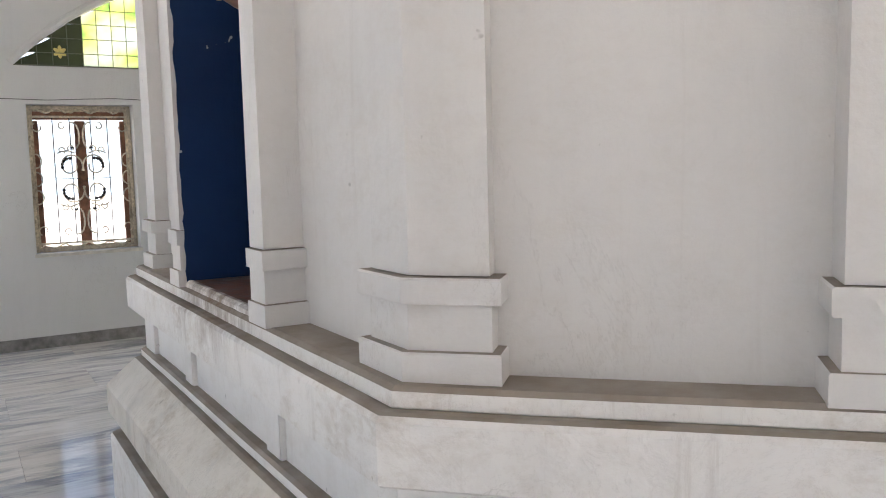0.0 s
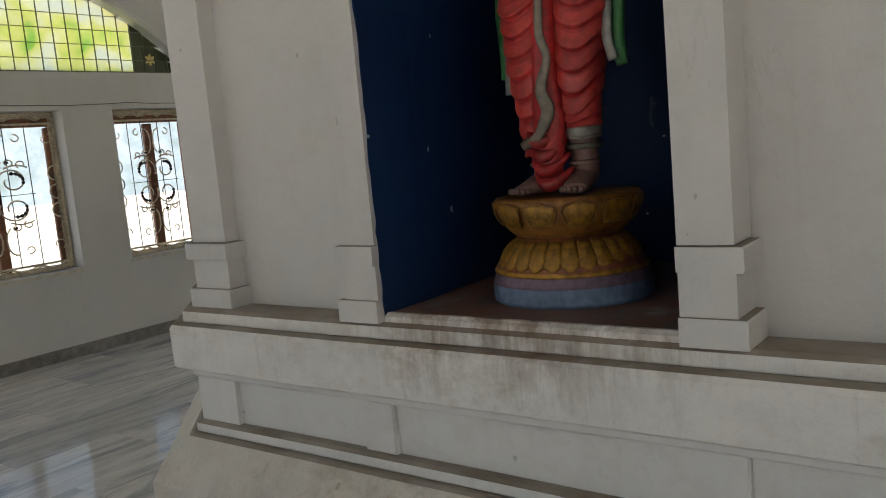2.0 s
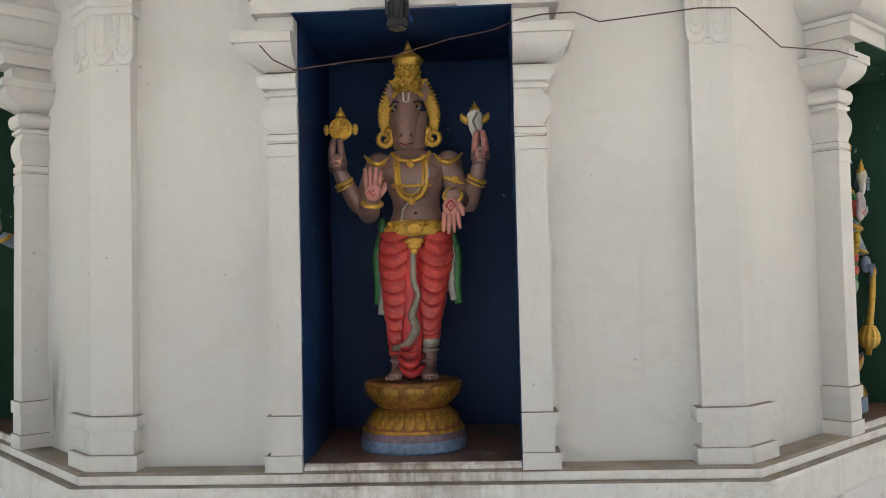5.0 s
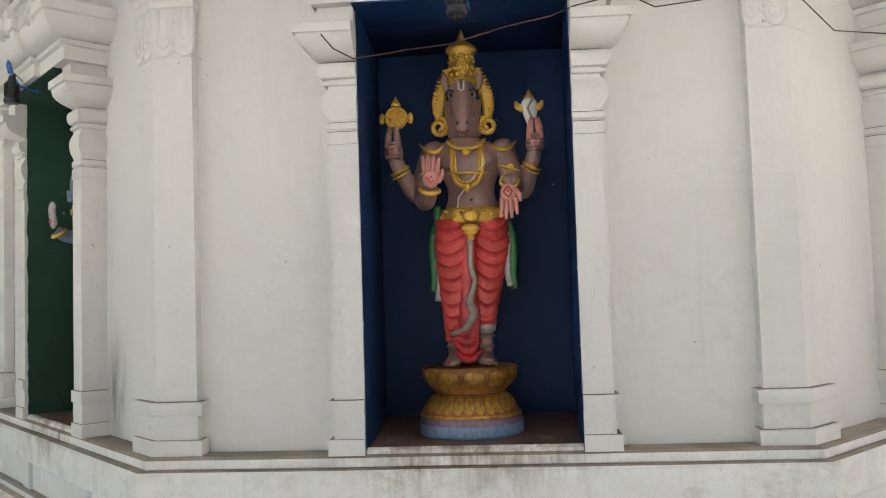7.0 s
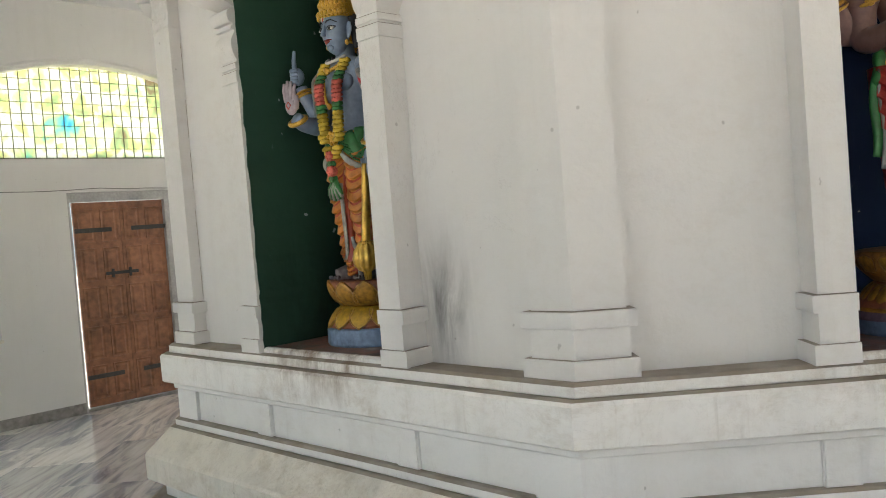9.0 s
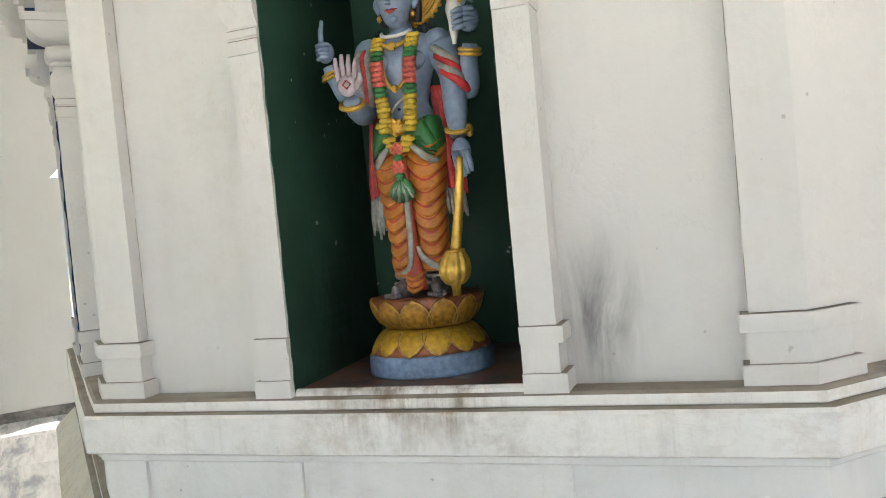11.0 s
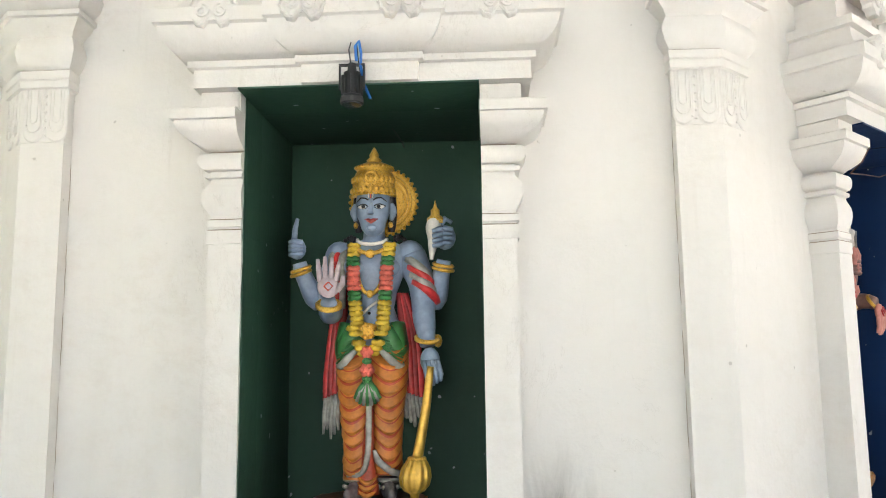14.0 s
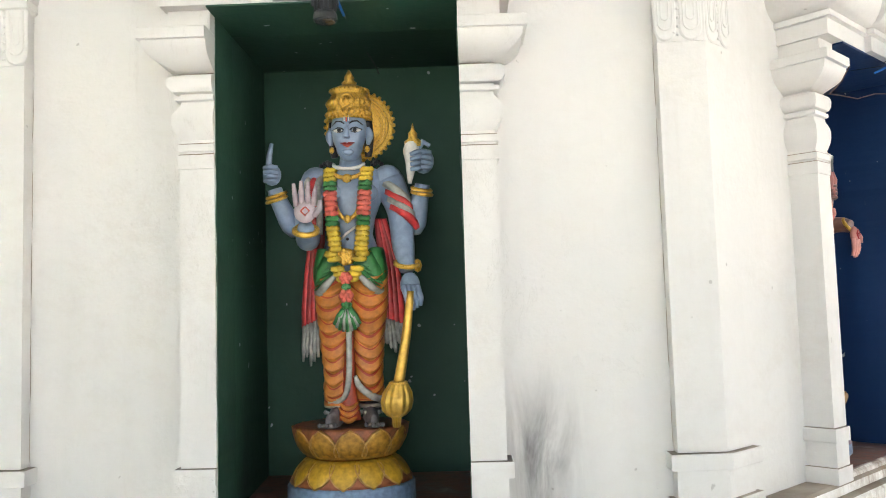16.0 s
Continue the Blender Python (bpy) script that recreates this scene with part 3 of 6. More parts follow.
BEAM = [(n - 0.02, z + 0.007, e) for n, z, e in BEAM]
KAPOTA = [(n - 0.026, z + 0.007, e - 0.006) for n, z, e in KAPOTA]


def grow(prof, dn):
    return [(n + dn, z, e) for n, z, e in prof]


def kudu():
    """A domed leaf medallion with a beaded rim, two round lobes below and a pair of scroll eyes."""
    bm = bmesh.new()
    pts = []
    for i in range(72):
        a = 2 * math.pi * i / 72
        r = 0.053 + 0.0016 * math.cos(18 * a)
        x, z = r * math.sin(a) * 1.06, r * math.cos(a)
        if z < 0:
            z += 0.030 * max(0.0, 1 - abs(x) / 0.030) ** 1.6
        if z > 0:
            z += 0.008 * max(0.0, 1 - abs(x) / 0.02) ** 1.5
        pts.append((x, z))
    loft(bm, [[(x * k, y, z * k) for x, z in pts] for k, y in ((1.0, -0.012), (1.0, 0.010), (0.97, 0.016), (0.91, 0.018), (0.86, 0.014), (0.80, 0.013), (0.62, 0.018), (0.35, 0.021), (0.12, 0.022))])
    for s in (-1, 1):
        tube(bm, spiral(s * 0.021, -0.010, 0.0175, 0.004, 90, 90 + s * 560, 0.0205, 26), [0.0038 - 0.0018 * i / 26 for i in range(27)], 6)
        tube(bm, [(s * 0.004, 0.021, 0.030), (s * 0.016, 0.020, 0.026), (s * 0.031, 0.017, 0.014)], [0.002, 0.0032, 0.0015], 6)
    return bm


kudu_mesh = None
for th in NICHES:
    for s in (-1, 1):
        bm = bmesh.new()
        x0, x1 = sorted((s * 0.287, s * 0.385))
        box(bm, x0, x1, 2.036, 2.165, 2.388, 2.441, 0, 0.003)
        part("impost_block", bm, WHITE, shrine, niche_turn(th))
    part("beam", moulding(-0.407, 0.392, BEAM), [WHITE, DUSTY], shrine, niche_turn(th), smooth="rolled", recalc=False)
    part("beam_centre", moulding(-0.145, 0.13, grow(BEAM, 0.018)), [WHITE, DUSTY], shrine, niche_turn(th), smooth="rolled", recalc=False)
    part("cornice", moulding(-0.397, 0.380, KAPOTA), [WHITE, DUSTY], shrine, niche_turn(th), smooth="rolled", recalc=False)
    part("cornice_centre", moulding(-0.135, 0.125, [(n + 0.018, z + 0.001, e * 0.9) for n, z, e in KAPOTA]), [WHITE, DUSTY], shrine, niche_turn(th), smooth="rolled", recalc=False)
    for x, n in ((-0.335, 2.262), (-0.115, 2.286), (0.11, 2.286), (0.325, 2.262)):
        m = niche_turn(th) @ pose(x, n, 2.600, 6)
        if kudu_mesh is None:
            kudu_mesh = part("leaf_medallion", kudu(), WHITE, shrine, m).data
        else:
            link("leaf_medallion", kudu_mesh, shrine, m)
    for x in (-0.22, 0.0, 0.22):
        link("leaf_medallion", kudu_mesh, shrine, niche_turn(th) @ pose(x, 2.225, 2.80, 5) @ Matrix.Diagonal((1.15, 1, 1.3, 1)))


# ---- the hall ----
def arch_z(x, zc, r):
    return zc + math.sqrt(max(0.0, r * r - x * x))


ARCH = {90: (0.47, 2.88, 2.46, 2.08), 45: (0.62, 2.81, 2.50, 2.08)}
WINDOWS = {90: [(-2.0, -1.125, 0.835), (-0.50, 0.66, 0.765), (1.14, 2.05, 0.765)], 45: [(-1.92, -1.035, 0.835)]}
WTOP = 2.135
DOOR = (-0.335, 0.845, 2.17)


def hall_wall(name, th, label):
    R = HALL_R[th]
    c = math.sqrt(0.5)
    x0 = -(HALL_R[(th + 45) % 360] - R * c) / c
    x1 = (HALL_R[(th - 45) % 360] - R * c) / c
    zc, r, base, half = ARCH.get(th, ARCH[90])
    wins = WINDOWS.get(th, WINDOWS[90])
    # unseen walls listed in LIGHT get assumed openings that let sky light in
    glazed = th in ARCH or th in LIGHT
    if not glazed:
        wins = []
    doors = [DOOR] if th == 45 else []
    xs = {x0, x1} | {x for w in wins for x in w[:2]} | {x for d in doors for x in d[:2]}
    if glazed:
        xs |= {half * (-1 + 2 * i / 36) for i in range(37)}
    xs = sorted(xs)
    bm = bmesh.new()
    cache = {}

    def v(x, z):
        key = (round(x, 4), round(z, 4))
        if key not in cache:
            cache[key] = bm.verts.new((x, 0, z))
        return cache[key]

    def cell(a, b, z00, z01, z10, z11):
        q = [v(a, z00), v(b, z01), v(b, z11), v(a, z10)]
        q = [p for i, p in enumerate(q) if p not in q[:i]]
        if len(q) > 2:
            bm.faces.new(q)
    for a, b in zip(xs, xs[1:]):
        mid = (a + b) / 2
        low = [z for w0, w1, z in wins if w0 < mid < w1]
        ind = [d for d in doors if d[0] < mid < d[1]]
        zs = [0, 0.765, 0.835, WTOP, DOOR[2], base]
        for z0, z1 in zip(zs, zs[1:]):
            if (low and low[0] <= z0 < WTOP) or (ind and z1 <= DOOR[2]):
                continue
            cell(a, b, z0, z0, z1, z1)
        if glazed and abs(mid) < half:
            cell(a, b, max(base, arch_z(a, zc, r)), max(base, arch_z(b, zc, r)), CEIL, CEIL)
        else:
            cell(a, b, base, base, CEIL, CEIL)
    ret = bmesh.ops.extrude_face_region(bm, geom=list(bm.faces))
    for g in ret["geom"]:
        if isinstance(g, bmesh.types.BMVert):
            g.co.y += 0.24
    ob = part(name, bm, HALL, None, face_pose(th, R))
    tagged(ob, label, "wall", kind="structure")
    return x0, x1


NAMES = {0: "wall_east", 45: "wall_north_east", 90: "wall_north", 135: "wall_north_west", 180: "wall_west", 225: "wall_south_west", 270: "wall_south", 315: "wall_south_east"}
SPAN = {}
for th in ANGLES:
    SPAN[th] = hall_wall(NAMES[th], th, "painted off-white hall wall of plain plaster")
    x0, x1 = SPAN[th]
    if th == 45:
        runs = [(x0, DOOR[0] - 0.001), (DOOR[1] + 0.001, x1)]
    else:
        runs = [(x0, x1)]
    for a, b in runs:
        bm = bmesh.new()
        box(bm, a, b, -0.014, -0.0005, 0.0, 0.105, 0, 0.003)
        tagged(part("baseboard", bm, SKIRT, None, face_pose(th, HALL_R[th])), "grey marble skirting along the hall wall", "baseboard", kind="structure")

bm = bmesh.new()
bmesh.ops.create_cone(bm, cap_ends=True, segments=8, radius1=7.6, radius2=7.6, depth=0.12, matrix=pose(CX, CY, CEIL + 0.06, 0, 0, 22.5))
tagged(part("ceiling", bm, CEILING), "plain white hall ceiling", "ceiling", kind="structure")
bm = bmesh.new()
bmesh.ops.create_cone(bm, cap_ends=True, segments=8, radius1=6.85, radius2=6.85, depth=0.1, matrix=pose(CX, CY, -0.08, 0, 0, 22.5))
floor = tagged(part("floor", bm, plain("mortar_bed", (0.3, 0.29, 0.28), 0.8)), "polished grey-streaked white marble slab floor", "floor", kind="structure")

# ---- outside ----
GROUND = plain("sunlit_pale_ground", (0.78, 0.74, 0.66), 0.9, vary=0.12, scale=0.8)
bm = bmesh.new()
bmesh.ops.create_circle(bm, cap_ends=True, segments=64, radius=1500, matrix=pose(CX, CY, -0.4))
tagged(part("ground", bm, GROUND), "sunlit pale open ground around the hall", "ground", kind="structure")


def foliage_haze():
    m, nt, b = nodes_of("hazy_glowing_woods", 0.95, 0, 0.1)
    v = coords(nt, world_space=True)
    col = ramp(nt, noise_tex(nt, v, 0.35, 6, 0.7), [(0.3, (0.18, 0.24, 0.25)), (0.5, (0.28, 0.35, 0.40)), (0.75, (0.42, 0.49, 0.56))])
    nt.links.new(col, b.inputs["Base Color"])
    nt.links.new(col, b.inputs["Emission Color"])
    # Added glow: the hillside gives off light in place of bright outdoor haze.
    b.inputs["Emission Strength"].default_value = 0.55
    return m


bm = bmesh.new()
rows = [[], []]
for i in range(121):
    a = radians(-20 + 200 * i / 120)
    h = 16 + 7 * noise.noise(Vector((i * 0.13, 3, 0))) + 2.5 * noise.noise(Vector((i * 0.9, 8, 0)))
    for row, z, r in ((rows[0], -0.5, 70), (rows[1], h, 74)):
        row.append(bm.verts.new((CX + r * math.cos(a), CY + r * math.sin(a), z)))
for i in range(120):
    bm.faces.new((rows[0][i], rows[0][i + 1], rows[1][i + 1], rows[1][i]))
tagged(part("backdrop", bm, foliage_haze()), "hazy wooded hillside far outside the hall", "backdrop", kind="structure")

# ---- windows, stained glass and door of the hall ----
WOOD = plain("weathered_brown_wood", (0.27, 0.12, 0.065), 0.6, vary=0.4, scale=22, bumps=0.4)
CREAM = plain("peeling_cream_wood", (0.74, 0.62, 0.45), 0.65, vary=0.4, scale=26, bumps=0.5)
IRON = plain("cream_painted_iron", (0.70, 0.61, 0.46), 0.45, vary=0.3, scale=50)
BLACK = plain("black_iron", (0.035, 0.033, 0.032), 0.5, vary=0.3, scale=60)
LEAD = plain("dark_glazing_bar", (0.13, 0.13, 0.09), 0.5)
SILL = plain("pale_sill_stone", (0.72, 0.68, 0.6), 0.6, vary=0.2, scale=14)


def one(name, fn, mats, parent, m=None, label="", smooth=False):
    bm = bmesh.new()
    fn(bm)
    return part(name, bm, mats, parent, m, label, smooth)


def window(name, th, x0, x1, z0, label):
    """An opening with a weathered timber frame, a middle post and a scrolled iron grille."""
    z1 = WTOP
    w = x1 - x0
    win = empty(name, face_pose(th, HALL_R[th], (x0 + x1) / 2, z0), label, "window", "windows of the hall", "structure")
    h, a = z1 - z0, w / 2
    F = 0.055
    for bx in ((-a + .001, -a + F), (a - F, a - .001)):
        one("window_frame", lambda b: box(b, *bx, 0.15, 0.21, 0.001, h - 0.001, 0, 0.006), CREAM, win)
    one("window_frame", lambda b: box(b, -a + F, a - F, 0.15, 0.21, h - F, h - 0.001, 0, 0.006), CREAM, win)
    one("window_frame", lambda b: box(b, -a + F, a - F, 0.15, 0.21, 0.001, F * 0.8, 0, 0.006), CREAM, win)
    one("window_sill", lambda b: box(b, -a - 0.015, a + 0.015, -0.014, 0.148, -0.03, -0.001, 0, 0.004), SILL, win)
    one("transom", lambda b: box(b, -a + F, a - F, 0.155, 0.20, h - 0.125, h - F + 0.002, 0, 0.004), WOOD, win)
    one("mullion", lambda b: box(b, -0.045, 0.045, 0.162, 0.205, F * 0.8, h - 0.135, 0, 0.006), WOOD, win)
    for s in (-1, 1):
        one("casement_stile", lambda b: box(b, s * (a - F - 0.021) - 0.02, s * (a - F - 0.021) + 0.02, 0.165, 0.2, F * 0.8, h - 0.135, 0, 0.005), WOOD, win)
    # iron grille in front of the timber: plain bars, paired scrolls and black leaf sprigs
    gy, m_ = 0.138, h / 2
    k = a / 0.435
    rod = lambda pts, r=0.0048, mat=IRON: one("grille_scroll", lambda b: tube(b, pts, [q * 1.3 for q in r] if isinstance(r, list) else r * 1.5, 6), mat, win)
    for z in (0.075, h - 0.1):
        one("grille_bar", lambda b: box(b, -a + 0.01, a - 0.01, gy - 0.006, gy + 0.004, z - 0.009, z + 0.009, 0, 0.002), IRON, win)
    for x in (-a + 0.022, a - 0.022):
        one("grille_bar", lambda b: box(b, x - 0.012, x + 0.012, gy - 0.006, gy + 0.004, 0.012, h - 0.012, 0, 0.002), IRON, win)
    for z in (0.022, h - 0.022):
        one("grille_bar", lambda b: box(b, -a + 0.036, a - 0.036, gy - 0.006, gy + 0.004, z - 0.012, z + 0.012, 0, 0.002), IRON, win)
    for s in (-1, 1):
        for x in (0.2, 0.52):
            one("grille_bar", lambda b: tube(b, [(s * x * a, gy + 0.006, 0.07), (s * x * a, gy + 0.006, h - 0.09)], 0.0048, 6), BLACK, win)
        one("grille_bar", lambda b: tube(b, [(s * 0.03, gy + 0.004, m_), (s * a * 0.56, gy + 0.004, m_)], 0.003, 6), BLACK, win)
        for v in (1, -1):
            def at(pts):
                return [(s * k * x, gy - 0.01, m_ + v * z) for x, z in pts]
            # great scroll curling in from the middle post
            cx, cz = 0.100, 0.115
            loop = [(cx + (0.112 - 0.062 * q / 30) * math.cos(radians(205 - 13.5 * q)) * 0.92, cz + (0.112 - 0.062 * q / 30) * math.sin(radians(205 - 13.5 * q))) for q in range(31)]
            rod(at(loop))
            sprig = [(cx + 0.066 * math.cos(radians(205 - 130 * q / 16)), cz + 0.066 * math.sin(radians(205 - 130 * q / 16))) for q in range(17)]
            sprig = [(2 * cx - x + 0.004, z) for x, z in sprig]
            rod(at(sprig), [0.0045 + 0.008 * abs(math.sin(q * 0.98)) for q in range(17)], BLACK)
            # small pair of curls beyond the great scroll
            for ox, d in ((0.085, 1), (0.168, -1)):
                rod(at([(ox + d * (0.034 - 0.018 * q / 18) * math.cos(radians(-60 + 17 * q)), 0.262 + 0.008 * d + (0.034 - 0.018 * q / 18) * math.sin(radians(-60 + 17 * q))) for q in range(19)]), 0.0042)
            rod(at([(0.055 + 0.15 * q / 10, 0.226 + 0.022 * math.sin(math.pi * q / 10)) for q in range(11)]), 0.0045)
            rod(at([(0.078 + 0.012 * math.cos(q), 0.268 + 0.011 * math.sin(q)) for q in range(4)]), 0.006, BLACK)
            # long curve hugging the post, ending in a hook
            rod(at([(0.085, 0.50), (0.06, 0.498), (0.034, 0.475), (0.018, 0.43), (0.014, 0.37), (0.022, 0.31), (0.045, 0.27)]))
            rod(at([(0.15 + (0.036 - 0.02 * q / 14) * math.cos(radians(100 - 21 * q)), 0.468 + (0.036 - 0.02 * q / 14) * math.sin(radians(100 - 21 * q))) for q in range(15)]), 0.004)
            # half rings and curls along the side
            for z in (0.0, 0.16) if v > 0 else (0.16,):
                rod(at([(0.385 - 0.052 * math.sin(math.pi * q / 10), z + 0.062 * math.cos(math.pi * q / 10)) for q in range(11)]), 0.0045)
            rod(at([(0.35 + (0.045 - 0.02 * q / 14) * math.cos(radians(60 - 20 * q)), 0.455 + (0.045 - 0.02 * q / 14) * math.sin(radians(60 - 20 * q))) for q in range(15)]), 0.004)
            for q in range(5):
                zz = 0.06 + 0.105 * q
                rod(at([(0.425, zz - 0.03), (0.408, zz - 0.012), (0.412, zz + 0.014), (0.424, zz + 0.006), (0.418, zz - 0.004)]), 0.0052)
    for z in (0.05, h - 0.05):
        rod([((a - 0.06) * (-1 + 2 * i / 32), gy - 0.012, z + 0.02 * math.cos(i * math.pi / 4) * (1 if i % 3 else 0.4)) for i in range(33)], 0.0055)
    return win


count = 0
for th in (90, 45):
    for x0, x1, z0 in WINDOWS[th]:
        count += 1
        window("window_%d" % count, th, x0, x1, z0, "open window with a brown timber frame and scrolled cream iron grille")


def stained(name, stops, scale):
    """Coloured glass, each pane tinted by a loose painted design."""
    m = bpy.data.materials.new(name)
    m.use_nodes = True
    nt = m.node_tree
    nt.nodes.remove(nt.nodes["Principled BSDF"])
    out = nt.nodes["Material Output"]
    v = coords(nt, world_space=True)
    info = nt.nodes.new("ShaderNodeObjectInfo")
    design = noise_tex(nt, v, scale, 3, 0.5, 0.4)
    f = math_node(nt, "ADD", design, math_node(nt, "MULTIPLY", math_node(nt, "SUBTRACT", info.outputs["Random"], 0.5), 0.10))
    col = ramp(nt, f, stops)
    tr = nt.nodes.new("ShaderNodeBsdfTransparent")
    tl = nt.nodes.new("ShaderNodeBsdfTranslucent")
    gl = nt.nodes.new("ShaderNodeBsdfGlossy")
    gl.inputs["Roughness"].default_value = 0.15
    nt.links.new(col, tr.inputs[0])
    nt.links.new(col, tl.inputs[0])
    m1, m2 = nt.nodes.new("ShaderNodeMixShader"), nt.nodes.new("ShaderNodeMixShader")
    m1.inputs[0].default_value, m2.inputs[0].default_value = 0.45, 0.05
    nt.links.new(tr.outputs[0], m1.inputs[1])
    nt.links.new(tl.outputs[0], m1.inputs[2])
    nt.links.new(m1.outputs[0], m2.inputs[1])
    nt.links.new(gl.outputs[0], m2.inputs[2])
    nt.links.new(m2.outputs[0], out.inputs[0])
    return m


YELLOW_GLASS = stained("yellow_green_glass", [(0.30, (0.50, 0.74, 0.28)), (0.42, (0.86, 0.88, 0.42)), (0.54, (0.93, 0.93, 0.66)), (0.66, (0.90, 0.93, 0.84))], 3.4)
DARK_GLASS = stained("dim_olive_glass", [(0.3, (0.09, 0.10, 0.06)), (0.7, (0.16, 0.17, 0.10))], 2.0)
PICTURE_GLASS = stained("many_coloured_glass", [(0.26, (0.20, 0.58, 0.76)), (0.33, (0.45, 0.80, 0.66)), (0.39, (0.78, 0.83, 0.48)), (0.45, (0.92, 0.92, 0.80)), (0.53, (0.93, 0.93, 0.84)), (0.58, (0.84, 0.82, 0.46)), (0.63, (0.58, 0.72, 0.46)), (0.71, (0.48, 0.40, 0.30))], 3.6)
PALE_GLASS = stained("pale_grey_glass", [(0.3, (0.42, 0.48, 0.45)), (0.7, (0.55, 0.6, 0.55))], 2.0)
FLOWER = plain("yellow_flower_enamel", (0.85, 0.70, 0.24), 0.3)


def arched_window(name, th, inner, outer, split, dx, dz, label):
    zc, r, base, half = ARCH[th]
    win = empty(name, face_pose(th, HALL_R[th]), label, "stained glass", "arched windows of the hall", "structure")
    y = 0.12
    nx = int(2 * half / dx) + 1
    nz = int((zc + r - base) / dz) + 1
    x_start = -nx * dx / 2

    def top(x):
        return arch_z(min(abs(x), half), zc, r) - 0.004
    for i in range(nx):
        a, b = max(-half, x_start + i * dx), min(half, x_start + (i + 1) * dx)
        for j in range(nz):
            z0 = base + j * dz
            ta, tb = min(top(a), z0 + dz), min(top(b), z0 + dz)
            if max(ta, tb) - z0 < 0.012:
                continue
            ta, tb = max(ta, z0 + 0.001), max(tb, z0 + 0.001)
            bm = bmesh.new()
            q = [(a, z0), (b, z0), (b, tb), (a, ta)]
            loft(bm, [[(x, y, z) for x, z in q], [(x, y + 0.004, z) for x, z in q]])
            ob = part("pane", bm, inner if abs((a + b) / 2) < split else outer, win)
            ob.visible_shadow = False
    for i in range(1, nx):
        x = x_start + i * dx
        if top(x) - base > 0.03 and abs(x) < half:
            one("glazing_bar", lambda b: box(b, x - 0.003, x + 0.003, y - 0.012, y - 0.001, base, top(x)), LEAD, win)
    for j in range(1, nz):
        z = base + j * dz
        if r * r - (z - zc) ** 2 > 0.02:
            e = min(half, math.sqrt(r * r - (z - zc) ** 2))
            one("glazing_bar", lambda b: box(b, -e, e, y - 0.011, y - 0.002, z - 0.003, z + 0.003), LEAD, win)
    one("bottom_rail", lambda b: box(b, -half, half, y - 0.03, y + 0.02, base + 0.001, base + 0.022), LEAD, win)

    def hood(b):
        rings = []
        for i in range(49):
            x = half * (-1 + 2 * i / 48)
            z = arch_z(x, zc, r)
            nx_, nz_ = x / r, (z - zc) / r
            rings.append([(x + nx_ * o, yy, z + nz_ * o) for o, yy in ((0.004, 0.004), (0.004, -0.012), (0.03, -0.022), (0.055, -0.014), (0.06, 0.004))])
        loft(b, rings)
    one("arch_moulding", hood, HALL, win)
    for s in (-1, 1):
        def blossom(b):
            for k in range(6):
                a = math.pi / 2 + k * math.pi / 3
                pts = [(0.030 * math.cos(a) + 0.028 * math.cos(t) * math.cos(a) - 0.016 * math.sin(t) * math.sin(a),
                        0.030 * math.sin(a) + 0.028 * math.cos(t) * math.sin(a) + 0.016 * math.sin(t) * math.cos(a)) for t in [2 * math.pi * q / 10 for q in range(10)]]
                loft(b, [[(s * 1.69 + x, y - 0.004, 2.60 + z) for x, z in pts], [(s * 1.69 + x, y - 0.001, 2.60 + z) for x, z in pts]])
        if th == 90:
            one("flower_glass", blossom, FLOWER, win)
    return win


arched_window("window_5", 90, YELLOW_GLASS, DARK_GLASS, 1.53, 0.125, 0.13, "arched stained glass window of yellow and green panes")
arched_window("window_6", 45, PICTURE_GLASS, PALE_GLASS, 1.05, 0.098, 0.112, "arched stained glass window with a many-coloured picture")

# the double door
DOORWOOD = plain("reddish_brown_door_wood", (0.28, 0.12, 0.058), 0.5, vary=0.35, scale=16, bumps=0.35)
FRAMEPAINT = plain("grey_painted_door_frame", (0.42, 0.42, 0.41), 0.55, vary=0.15)
door = empty("door_1", face_pose(45, HALL_R[45]), "closed brown panelled double door with black iron straps", "door", kind="structure")
DX0, DX1, DZ = DOOR
for bx in ((DX0 + .001, DX0 + 0.032), (DX1 - 0.17, DX1 - .001)):
    one("door_frame", lambda b: box(b, *bx, 0.02, 0.14, 0.0, DZ - 0.001, 0, 0.004), FRAMEPAINT, door)
one("door_frame", lambda b: box(b, DX0 + 0.033, DX1 - 0.171, 0.02, 0.14, DZ - 0.095, DZ - 0.001, 0, 0.004), FRAMEPAINT, door)
one("threshold", lambda b: box(b, DX0 + 0.033, DX1 - 0.171, 0.02, 0.15, 0.001, 0.03, 0, 0.004), SKIRT, door)
L0, L1 = DX0 + 0.064, DX1 - 0.175
